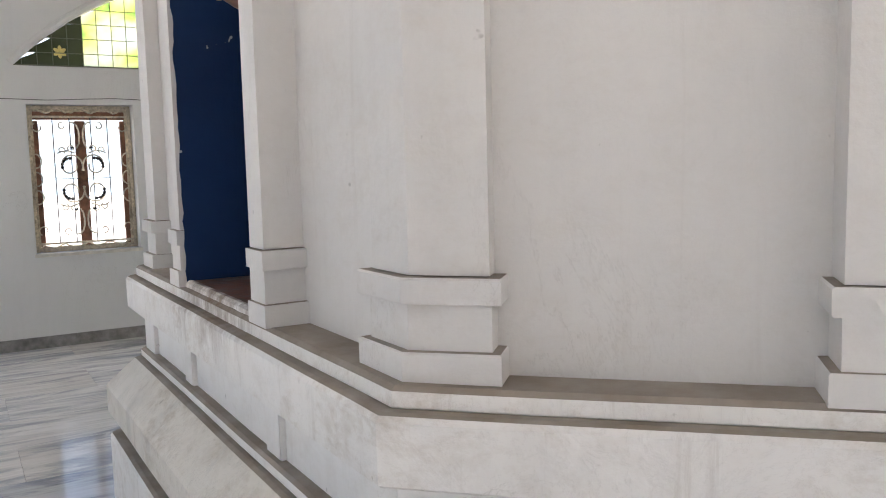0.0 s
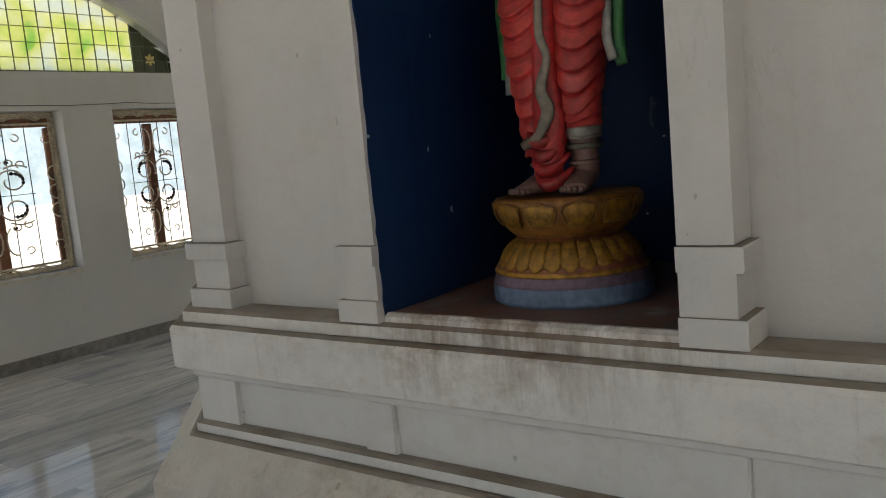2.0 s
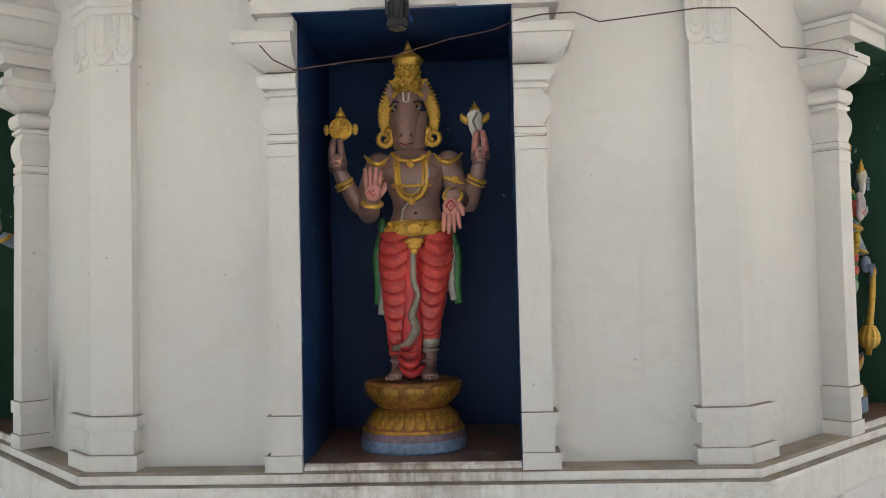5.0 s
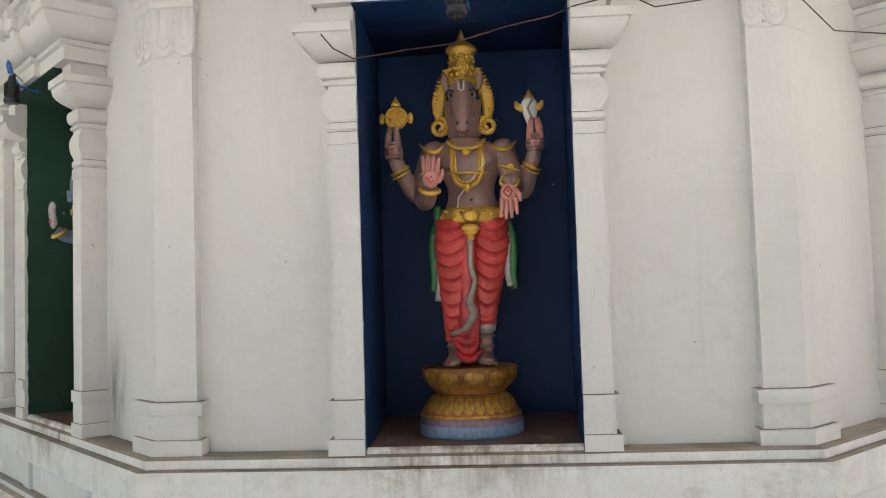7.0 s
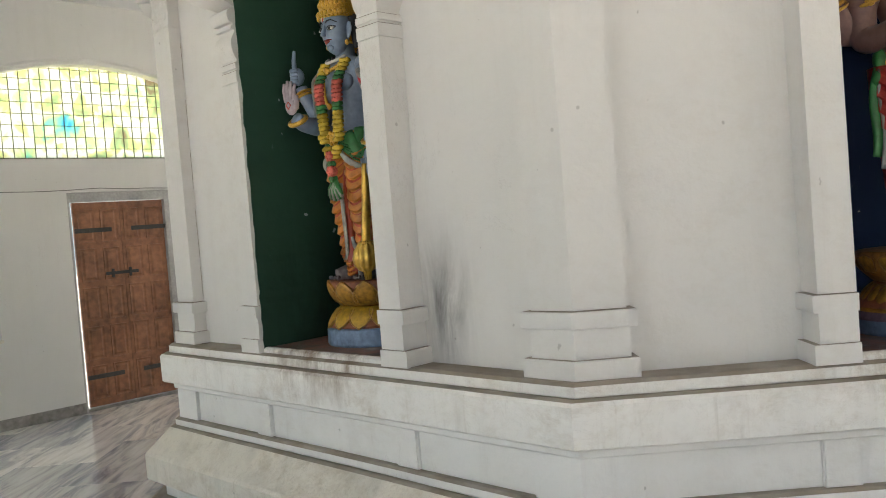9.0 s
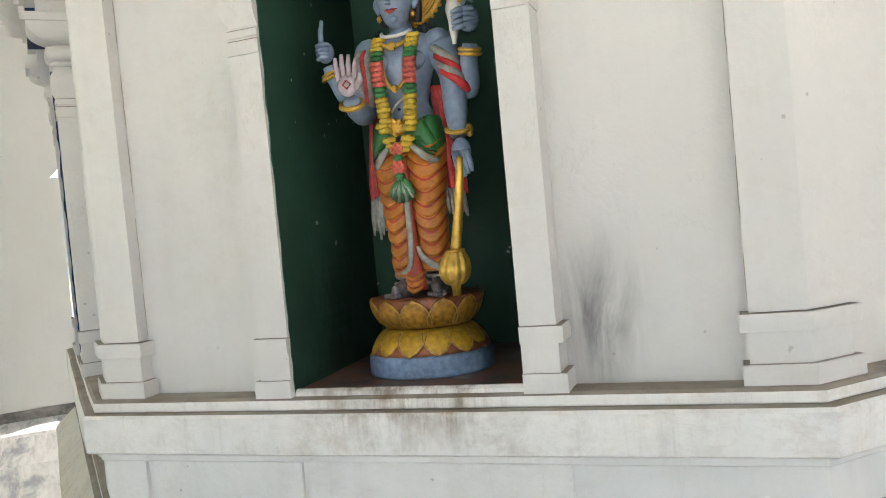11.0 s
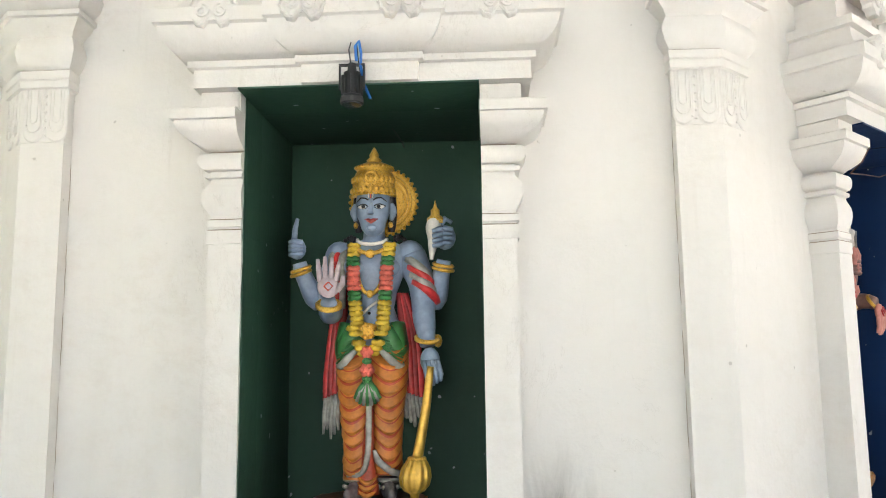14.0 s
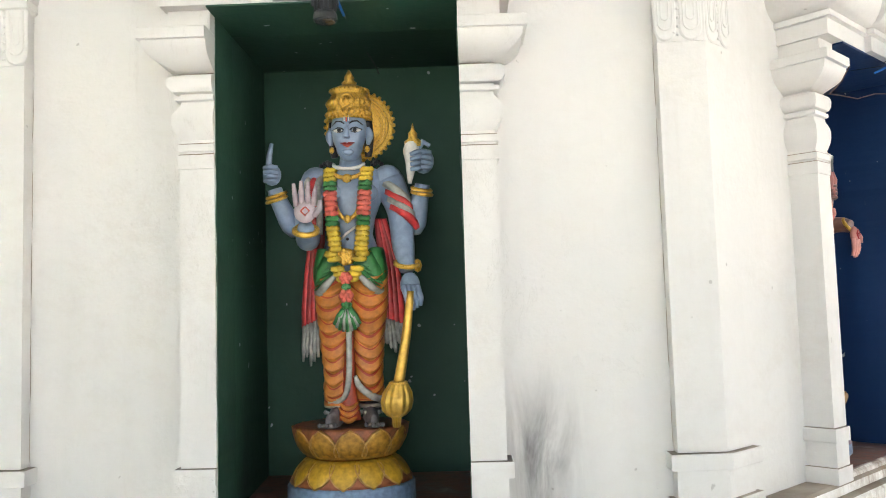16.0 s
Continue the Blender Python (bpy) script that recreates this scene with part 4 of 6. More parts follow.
for k in range(2):
    w = (L1 - L0) / 2
    a, b_ = L0 + k * w + 0.002, L0 + (k + 1) * w - 0.002
    leaf = one("door_leaf", lambda b: box(b, a, b_, 0.06, 0.10, 0.035, DZ - 0.1, 0, 0.003), DOORWOOD, door)
    for c in range(2):
        for r_ in range(5):
            pw, ph = (b_ - a) / 2, (DZ - 0.22) / 5
            px, pz = a + c * pw, 0.08 + r_ * ph

            def raised(b):
                q = lambda e, y: [(px + 0.03 + e, y, pz + 0.03 + e), (px + pw - 0.03 - e, y, pz + 0.03 + e), (px + pw - 0.03 - e, y, pz + ph - 0.03 - e), (px + 0.03 + e, y, pz + ph - 0.03 - e)]
                loft(b, [q(0, 0.061), q(0.003, 0.052), q(0.016, 0.057), q(0.024, 0.057), q(0.04, 0.049)])
            one("door_panel", raised, DOORWOOD, leaf)
    for z in (0.33, DZ - 0.38):
        sx0, sx1 = (a - 0.005, b_ - 0.1) if k == 0 else (a + 0.1, b_ + 0.02)
        one("strap_hinge", lambda b: box(b, sx0, sx1, 0.036, 0.048, z - 0.022, z + 0.022, 0, 0.004), BLACK, leaf)
one("door_bolt", lambda b: (box(b, 0.0, 0.34, 0.034, 0.047, 1.33, 1.362, 0, 0.004), box(b, 0.06, 0.085, 0.03, 0.05, 1.30, 1.39, 0, 0.003), box(b, 0.24, 0.265, 0.03, 0.05, 1.30, 1.39, 0, 0.003)), BLACK, door)

# switch boxes and cables on the hall walls
GREYBOX = plain("grey_switch_plastic", (0.16, 0.155, 0.145), 0.5)
PALEBOX = plain("worn_white_plastic", (0.45, 0.44, 0.41), 0.5)


def switch_box(th, x, z, w, h, label):
    ob = empty("switch_box", face_pose(th, HALL_R[th], x, z), label, "switch box")
    one("backplate", lambda b: box(b, -w / 2, w / 2, -0.03, -0.0005, -h / 2, h / 2, 0, 0.006), GREYBOX, ob)
    one("cover", lambda b: box(b, -w * 0.4, w * 0.4, -0.038, -0.0305, -h * 0.42, h * 0.05, 0, 0.003), PALEBOX, ob)
    for i in range(3):
        one("switch", lambda b: box(b, -w * 0.32 + i * w * 0.24, -w * 0.32 + i * w * 0.24 + w * 0.16, -0.04, -0.0305, h * 0.16, h * 0.34, 0, 0.003), BLACK, ob)
    return ob


switch_box(90, 2.24, 1.53, 0.19, 0.28, "grey wall switch box with three rocker switches")
switch_box(45, -1.42, 2.33, 0.13, 0.13, "small grey switch box high on the hall wall")
CABLE = plain("thin_grey_cable", (0.12, 0.115, 0.11), 0.6)
for th, xa, xb, z in ((90, -2.3, 2.3, 2.19), (45, -2.4, 1.6, 2.205)):
    pts = []
    for i in range(61):
        x = xa + (xb - xa) * i / 60
        pts.append((x, -0.006 - 0.004 * (1 + math.sin(x * 9)), z - 0.018 * abs(math.sin(x * 2.4)) + 0.008 * noise.noise(Vector((x * 3, th, 0)))))
    tagged(one("cable", lambda b: tube(b, pts, 0.0035, 5), CABLE, None, face_pose(th, HALL_R[th])), "thin grey cable sagging along the hall wall", "cable")

# ---- carved bands on the corner pilasters ----
def carved_band():
    """Two hanging tongues with round ends, each with a raised rim and a worn inner loop, and a bead string between them."""
    bm = bmesh.new()

    def tongue(cx, r, top, low, y0, y1):
        half = [(cx + r * math.cos(radians(a)), low + r * 1.1 * math.sin(radians(a))) for a in range(180, 361, 15)]
        pts = [(cx - r, top)] + half + [(cx + r, top)]
        inner = [(cx + (x - cx) * 0.86, z + (0.003 if z < top else 0)) for x, z in pts]
        loft(bm, [[(x, -0.004, z) for x, z in pts], [(x, y0, z) for x, z in pts], [(x, y1, z) for x, z in inner]])
    for s in (-1, 1):
        cx = s * 0.030
        tongue(cx, 0.0275, 0.134, 0.027, 0.0014, 0.0036)
        for k, r in enumerate((0.0175, 0.009)):
            zb = 0.040 + k * 0.016
            pts = [(cx - r, 0.0036, 0.131), (cx - r, 0.0038, zb)] + [(cx + r * math.cos(radians(a)), 0.004, zb + r * math.sin(radians(a))) for a in range(195, 346, 30)] + [(cx + r, 0.0038, zb), (cx + r, 0.0036, 0.131)]
            tube(bm, pts, 0.0021, 6)
    for i in range(6):
        bmesh.ops.create_uvsphere(bm, u_segments=8, v_segments=6, radius=0.0042, matrix=pose(0, 0.001, 0.012 + i * 0.021))
    unsteady(bm, 0.0012, 40, 5)
    return bm


band = None
for k in range(3):
    for s in (-1, 1):
        th = (135, 180, 90)[k]
        m = turn(th) @ pose(s * 0.806, 2.0965, 2.349)
        if band is None:
            band = part("carved_leaf_band", carved_band(), WHITE, shrine, m).data
        else:
            link("carved_leaf_band", band, shrine, m)

# ---- statues ----
def paint(name, color, rough=0.4, metal=0.0, vary=0.18):
    return plain(name, color, rough, metal, vary, 60, 0.12)


def worked_gold(name, color, rough, metal):
    """Old gold paint over cast ornament: fine beading, its hollows darkened to brown in the colour itself."""
    m, nt, b = nodes_of(name, rough, metal)
    v = coords(nt)
    beads = nt.nodes.new("ShaderNodeTexVoronoi")
    beads.inputs["Scale"].default_value = 230
    nt.links.new(v, beads.inputs["Vector"])
    curls = noise_tex(nt, v, 130, 3, 0.5, 1.5)
    relief = math_node(nt, "SUBTRACT", math_node(nt, "ADD", curls, 0.25), math_node(nt, "MULTIPLY", beads.outputs[0], 0.6))
    col = ramp(nt, relief, [(0.0, (0.16, 0.07, 0.015)), (0.16, tuple(c * 0.7 for c in color)), (0.42, color)])
    nt.links.new(col, b.inputs["Base Color"])
    bump(nt, b, relief, 0.55, 0.004)
    return m


GOLD = worked_gold("gold_paint", (0.72, 0.43, 0.07), 0.28, 0.55)
BROWN = paint("brown_skin_paint", (0.26, 0.15, 0.125), 0.33)
SKY = paint("grey_blue_skin_paint", (0.23, 0.295, 0.40), 0.32)
FOOT = paint("worn_brown_blue_foot_paint", (0.17, 0.15, 0.15), 0.45, vary=0.4)
PINK = paint("pink_palm_paint", (0.55, 0.23, 0.19), 0.5)
PALEPALM = paint("pale_palm_paint", (0.46, 0.38, 0.40), 0.5)
RED = paint("red_cloth_paint", (0.56, 0.035, 0.035), 0.36, vary=0.35)
ORANGE = paint("orange_cloth_paint", (0.62, 0.21, 0.03), 0.38, vary=0.3)
AMBERCLOTH = paint("golden_orange_cloth_paint", (0.54, 0.19, 0.035), 0.36, vary=0.25)
SCARLET = paint("red_brushed_fold_paint", (0.42, 0.05, 0.018), 0.4, vary=0.3)
LIGHTRED = paint("light_red_cloth_paint", (0.58, 0.065, 0.052), 0.36, vary=0.3)
CRIMSON = paint("crimson_fold_paint", (0.46, 0.028, 0.028), 0.4, vary=0.3)
SMOOTHGOLD = paint("smooth_gold_paint", (0.62, 0.38, 0.065), 0.3, 0.5, 0.3)
MAUVE = paint("mauve_band_paint", (0.19, 0.125, 0.17), 0.5, vary=0.35)
DEEPRED = paint("deep_red_paint", (0.30, 0.022, 0.02), 0.45)
LEAF = paint("green_cloth_paint", (0.035, 0.19, 0.045), 0.42, vary=0.3)
SILVER = paint("silver_trim_paint", (0.34, 0.335, 0.30), 0.4, 0.2, 0.3)
YELLOW = paint("yellow_flower_paint", (0.58, 0.40, 0.03), 0.5, vary=0.35)
CORAL = paint("coral_flower_paint", (0.68, 0.13, 0.09), 0.5, vary=0.3)
INK = paint("black_hair_paint", (0.015, 0.014, 0.016), 0.4)
IVORY = paint("ivory_paint", (0.68, 0.64, 0.58), 0.45)
CLOTH = paint("dark_red_shawl_paint", (0.36, 0.03, 0.03), 0.45, vary=0.3)
DULL = paint("dull_grey_gold_paint", (0.26, 0.22, 0.17), 0.45, 0.2, 0.3)
OLIVE = paint("old_gold_lotus_paint", (0.46, 0.235, 0.03), 0.42, 0.15, 0.5)
AMBER = paint("yellow_lotus_paint", (0.56, 0.33, 0.025), 0.42, 0.05, 0.35)
RUST = paint("rust_brown_paint", (0.27, 0.085, 0.035), 0.45, vary=0.4)
BOWL = paint("brown_gold_bowl_paint", (0.33, 0.145, 0.03), 0.42, 0.1, 0.45)
RIM = paint("pale_ochre_rim_paint", (0.50, 0.27, 0.07), 0.42, vary=0.35)
BASEBLUE = paint("faded_blue_base_paint", (0.16, 0.235, 0.36), 0.5, vary=0.35)


def P(u, f, z):
    """A statue's point: u to the viewer's right, f towards the viewer, z above the niche floor."""
    return Vector((-u, f, z))


class Figure:
    def __init__(self, mats):
        self.bm, self.mats = bmesh.new(), mats

    def idx(self, mat):
        return self.mats.index(mat)

    def limb(self, pts, radii, mat, seg=14):
        # a smooth limb: the given points, with rounded interpolation between them
        P_, R_ = [], []
        n = len(pts)
        ps = [P(*p) for p in pts]
        rs = [r if isinstance(r, tuple) else (r, r) for r in radii]
        for i in range(n - 1):
            p0, p1, p2, p3 = ps[max(i - 1, 0)], ps[i], ps[i + 1], ps[min(i + 2, n - 1)]
            for k in range(5):
                t = k / 5
                P_.append(0.5 * ((2 * p1) + (p2 - p0) * t + (2 * p0 - 5 * p1 + 4 * p2 - p3) * t * t + (3 * p1 - p0 - 3 * p2 + p3) * t ** 3))
                s = t * t * (3 - 2 * t)
                R_.append(tuple(a + (b - a) * s for a, b in zip(rs[i], rs[i + 1])))
        P_.append(ps[-1])
        R_.append(rs[-1])
        tube(self.bm, P_, R_, seg, self.idx(mat))

    def bar(self, pts, r, mat, seg=7):
        tube(self.bm, [P(*p) for p in pts], r, seg, self.idx(mat))

    def ball(self, c, r, mat, rot=(0, 0, 0), seg=14):
        r = r if isinstance(r, tuple) else (r, r, r)
        m = Matrix.Translation(P(*c)) @ pose(0, 0, 0, *rot) @ Matrix.Diagonal((*r, 1))
        rows = max(4, seg // 2)
        rings = []
        for j in range(rows + 1):
            a = math.pi * min(max(j / rows, 0.02), 0.98)
            rings.append([m @ Vector((math.sin(a) * math.cos(2 * math.pi * i / seg), math.sin(a) * math.sin(2 * math.pi * i / seg), -math.cos(a))) for i in range(seg)])
        loft(self.bm, rings, self.idx(mat))

    def stack(self, levels, mat, seg=24, wave=0.0, waves=0):
        """Horizontal rings: (u, f, z, half width, half depth)."""
        rings = []
        for u, f, z, rx, ry in levels:
            rings.append([P(u + rx * (1 + wave * math.cos(waves * 2 * math.pi * i / seg)) * math.cos(2 * math.pi * i / seg),
                            f + ry * (1 + wave * math.cos(waves * 2 * math.pi * i / seg)) * math.sin(2 * math.pi * i / seg), z) for i in range(seg)])
        loft(self.bm, rings, self.idx(mat))

    def ring(self, c, rx, ry, r, mat, axis=(0, 0, 1), k=18):
        q = Vector((0, 0, 1)).rotation_difference(Vector((-axis[0], axis[1], axis[2])).normalized())
        pts = [P(*c) + q @ Vector((rx * math.cos(2 * math.pi * i / k), ry * math.sin(2 * math.pi * i / k), 0)) for i in range(k + 1)]
        tube(self.bm, pts, r, 6, self.idx(mat))

    def hand(self, c, up, mat, length=0.055, w=0.026, spread=0.09, facing=0.0, thumb=1):
        """An open hand; up +1 fingers rise, -1 fingers hang."""
        u, f, z = c
        self.ball((u, f, z), (w, 0.012, length * 0.55), mat)
        for i in range(4):
            o = (i - 1.5) * w * 0.5
            L = length * (1.0, 1.12, 1.06, 0.85)[i if thumb > 0 else 3 - i]
            self.bar([(u + o, f + 0.002, z + up * length * 0.25), (u + o * (1.15), f + 0.003, z + up * (length * 0.35 + L * 0.55)), (u + o * (1.2 + spread), f - 0.002, z + up * (length * 0.35 + L * 0.98))], [0.0072, 0.0066, 0.0045], mat)
        self.bar([(u + thumb * w * 0.75, f, z - up * length * 0.2), (u + thumb * w * 1.3, f + 0.006, z + up * length * 0.15), (u + thumb * w * 1.35, f + 0.006, z + up * length * 0.5)], [0.009, 0.008, 0.005], mat)

    def fist(self, c, mat, r=0.024):
        u, f, z = c
        self.ball(c, (r, r * 0.8, r * 1.15), mat)
        for i in range(4):
            self.bar([(u - r * 0.7, f + r * 0.45, z + r * (0.7 - 0.45 * i)), (u, f + r * 0.95, z + r * (0.75 - 0.45 * i)), (u + r * 0.7, f + r * 0.5, z + r * (0.7 - 0.45 * i))], 0.0065, mat, 6)

    def swag(self, u0, u1, z, drop, f0, bulge, mat, r=0.006):
        """A sagging cloth fold across the front of a leg."""
        pts = []
        for i in range(11):
            s = i / 10
            k = math.sin(math.pi * s)
            pts.append((u0 + (u1 - u0) * s, f0 + bulge * k, z - drop * k))
        rr = [r * (0.35 + 0.75 * math.sin(math.pi * i / 10)) for i in range(11)]
        self.bar(pts, rr, mat, 7)

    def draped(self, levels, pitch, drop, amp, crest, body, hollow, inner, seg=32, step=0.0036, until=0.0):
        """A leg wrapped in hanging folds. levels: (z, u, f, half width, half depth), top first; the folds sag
        towards the front, a little turned to the inner side. The figure's brushed shading is put into the colour,
        darkest in the hollows."""
        def at(z):
            for (z0, *p), (z1, *q) in zip(levels, levels[1:]):
                if z >= z1:
                    t = min(1.0, max(0.0, (z0 - z) / (z0 - z1)))
                    t = t * t * (3 - 2 * t) * 0.5 + t * 0.5
                    return [a + (b - a) * t for a, b in zip(p, q)]
            return levels[-1][1:]
        end = levels[-1][0]
        n = int((levels[0][0] + drop - end) / step)
        rows, phases = [], []
        for j in range(n + 1):
            lev = levels[0][0] + drop - j * (levels[0][0] + drop - end) / n
            p = (lev / pitch) % 1.0
            b = (p / 0.16) ** 0.5 if p < 0.16 else 1 - 0.8 * ((p - 0.16) / 0.84) ** 0.8
            sag = drop * min(1.0, (lev - end) / 0.07)
            row = []
            for i in range(seg):
                a = 2 * math.pi * i / seg
                front = max(0.0, math.sin(a + inner * 0.22)) ** 2
                wob = 0.004 * noise.noise(Vector((math.cos(a) * 1.2 + levels[0][1] * 30, lev * 14, math.sin(a) * 1.2)))
                z = lev - (sag + wob) * front
                u, f, rx, ry = at(z)
                k = amp * (b - 0.3) * (0.15 + 0.85 * front) * (1.0 if lev > until else 0.25)
                row.append(self.bm.verts.new(P(u + (rx + k) * math.cos(a), f + (ry + k) * math.sin(a), min(z, levels[0][0]))))
            rows.append(row)
            phases.append(p)
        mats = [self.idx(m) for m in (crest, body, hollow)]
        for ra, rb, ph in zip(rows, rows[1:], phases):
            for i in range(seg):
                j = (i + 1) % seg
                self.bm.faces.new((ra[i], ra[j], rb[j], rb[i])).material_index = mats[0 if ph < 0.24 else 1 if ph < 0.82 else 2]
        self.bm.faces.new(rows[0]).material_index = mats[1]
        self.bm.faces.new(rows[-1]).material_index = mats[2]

    def merge(self, other):
        verts = {v: self.bm.verts.new(v.co) for v in other.bm.verts}
        for f in other.bm.faces:
            self.bm.faces.new([verts[v] for v in f.verts]).material_index = f.material_index
        other.bm.free()

    def finish(self, name, m, label):
        ob = part(name, self.bm, self.mats, None, m, smooth=True)
        return tagged(ob, label, "statue", "statues in the niches")


def horse_headed():
    F = Figure([BROWN, RED, LIGHTRED, CRIMSON, GOLD, PINK, LEAF, SILVER, DEEPRED, INK, IVORY, DULL])
    # feet and legs in a red draped cloth
    for u, s in ((-0.055, -1), (0.03, 1)):
        F.limb([(u, -0.01, 0.235), (u, 0.02, 0.218), (u + s * 0.012, 0.075, 0.207)], [(0.024, 0.022), (0.027, 0.02), (0.024, 0.010)], BROWN)
        for i in range(5):
            F.ball((u + s * 0.012 + (i - 2) * 0.0095, 0.093 - abs(i - 2) * 0.004, 0.207), 0.0065, BROWN, seg=8)
        F.limb([(u, 0.002, 0.345), (u, 0.0, 0.29), (u, -0.004, 0.232)], [0.030, 0.027, 0.025], BROWN)
        F.ring((u, 0.0, 0.252), 0.026, 0.027, 0.0045, BROWN)
        F.ring((u, 0.0, 0.282), 0.029, 0.030, 0.006, DULL)
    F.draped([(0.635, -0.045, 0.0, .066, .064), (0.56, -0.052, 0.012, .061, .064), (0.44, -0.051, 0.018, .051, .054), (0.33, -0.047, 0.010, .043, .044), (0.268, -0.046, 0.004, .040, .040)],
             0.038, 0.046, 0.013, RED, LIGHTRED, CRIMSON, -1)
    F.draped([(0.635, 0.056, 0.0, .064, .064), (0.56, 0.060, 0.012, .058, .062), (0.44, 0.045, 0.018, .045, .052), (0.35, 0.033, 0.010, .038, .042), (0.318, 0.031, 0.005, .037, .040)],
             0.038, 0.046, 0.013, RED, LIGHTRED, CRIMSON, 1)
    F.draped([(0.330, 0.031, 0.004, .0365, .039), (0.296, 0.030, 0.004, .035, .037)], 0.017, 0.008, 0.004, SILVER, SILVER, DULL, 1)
    for k in range(4):
        F.swag(-0.066 + 0.004 * k, 0.012 + 0.004 * k, 0.325 - 0.027 * k, 0.03, 0.038, 0.03 - 0.002 * k, RED, 0.012)
    F.limb([(-0.004, 0.05, 0.60), (-0.012, 0.055, 0.45), (-0.012, 0.05, 0.33), (-0.022, 0.045, 0.218)], [(0.02, 0.018), (0.026, 0.02), (0.034, 0.022), (0.024, 0.018)], RED)
    F.limb([(0.0, 0.078, 0.575), (-0.002, 0.084, 0.49), (0.010, 0.084, 0.445), (-0.008, 0.082, 0.39), (0.002, 0.078, 0.35), (-0.026, 0.076, 0.305), (-0.07, 0.055, 0.290)], [(0.009, 0.005), (0.009, 0.005), (0.008, 0.005), (0.012, 0.005), (0.014, 0.006), (0.010, 0.006), (0.009, 0.004)], DULL)
    # side sashes
    for s, u in ((-1, -0.097), (1, 0.106)):
        F.ball((u, 0.018, 0.652), (0.015, 0.018, 0.03), LEAF)
        F.ball((u + s * 0.008, 0.02, 0.605), (0.014, 0.016, 0.022), LEAF)
        F.limb([(u, 0.015, 0.64), (u + s * 0.018, 0.02, 0.56), (u + s * 0.014, 0.022, 0.47), (u + s * 0.020, 0.02, 0.42)], [(0.012, 0.006), (0.014, 0.008), (0.014, 0.008), (0.011, 0.004)], LEAF)
        F.limb([(u + s * 0.004, 0.026, 0.63), (u + s * 0.008, 0.032, 0.56), (u + s * 0.0, 0.034, 0.48), (u + s * 0.008, 0.03, 0.41 + 0.02 * s)], [(0.005, 0.005), (0.007, 0.006), (0.010, 0.006), (0.010, 0.003)], SILVER)
    # body
    F.stack([(0.008, 0, 0.60, .070, .06), (0.008, 0, 0.64, .094, .07), (0.008, 0, 0.665, .088, .066), (0.006, 0, 0.70, .072, .056), (0.004, 0, 0.735, .072, .058), (0, 0.004, 0.785, .09, .066), (-0.004, 0.004, 0.825, .108, .066), (-0.006, 0, 0.85, .112, .056), (-0.008, 0, 0.868, .085, .045), (-0.01, 0, 0.885, .042, .04), (-0.01, 0.004, 0.91, .04, .042)], BROWN, 28)
    F.ball((-0.045, 0.048, 0.812), (0.042, 0.020, 0.030), BROWN)
    F.ball((0.038, 0.048, 0.812), (0.042, 0.020, 0.030), BROWN)
    F.ball((0.006, 0.058, 0.69), (0.005, 0.004, 0.004), INK, seg=8)
    # belt
    F.stack([(0.008, 0.0, 0.622, .098, .074), (0.008, 0, 0.628, .103, .079), (0.008, 0, 0.655, .100, .077), (0.008, 0, 0.668, .095, .073), (0.008, 0, 0.67, .08, .06)], GOLD, 28)
    F.ball((0.004, 0.082, 0.642), (0.026, 0.01, 0.02), GOLD)
    for i in range(9):
        a = radians(200 + i * 17.5)
        F.ball((0.008 + 0.1 * math.cos(a), -0.077 * math.sin(a), 0.645 + 0.012 * (i % 2)), 0.009, GOLD, seg=8)
    for k, (w, z) in enumerate(((0.03, 0.605), (0.022, 0.592), (0.012, 0.578))):
        F.ball((0.002, 0.078, z), (w, 0.010, 0.012), GOLD, seg=10)
    # rear arms with the wheel and the conch
    for s, e, w_, h_ in ((-1, (-0.162, 0.0, 0.722), (-0.208, 0.035, 0.795), (-0.224, 0.045, 0.845)), (1, (0.160, 0.0, 0.722), (0.190, 0.035, 0.795), (0.202, 0.045, 0.855))):
        F.limb([(s * 0.10, -0.025, 0.83), (s * 0.135, -0.02, 0.765), e, w_, h_], [0.037, 0.035, 0.032, 0.023, 0.020], BROWN)
        F.ring((w_[0], w_[1], w_[2] - 0.006), 0.026, 0.026, 0.006, GOLD, (s * 0.5, 0.3, 1))
        F.ring((w_[0] - s * 0.005, w_[1], w_[2] - 0.018), 0.028, 0.028, 0.004, GOLD, (s * 0.5, 0.3, 1))
        F.fist((h_[0], h_[1], h_[2]), BROWN, 0.029)
        F.ball((h_[0], h_[1] + 0.024, h_[2] + 0.002), (0.016, 0.006, 0.02), PINK, seg=8)
        for o in (-0.013, 0.012):
            F.bar([(h_[0] + o * 1.2, h_[1] + 0.012, h_[2] + 0.012), (h_[0] + o * 1.05, h_[1] + 0.018, h_[2] + 0.045), (h_[0] + o * 0.6, h_[1] + 0.014, h_[2] + 0.074)], [0.0125, 0.0115, 0.008], PINK if s > 0 else BROWN)
    wx, wz = -0.214, 0.950
    F.stack([(wx, 0.045, wz + 0.036, 0.016, 0.012), (wx, 0.045, wz + 0.046, 0.013, 0.01), (wx, 0.045, wz + 0.056, 0.006, 0.006), (wx, 0.045, wz + 0.066, 0.001, 0.001)], GOLD, 12)
    F.ball((wx, 0.045, wz), (0.036, 0.010, 0.036), GOLD, seg=20)
    F.ring((wx, 0.054, wz), 0.030, 0.030, 0.004, GOLD, (0, 1, 0))
    for k in range(8):
        a = k * math.pi / 4
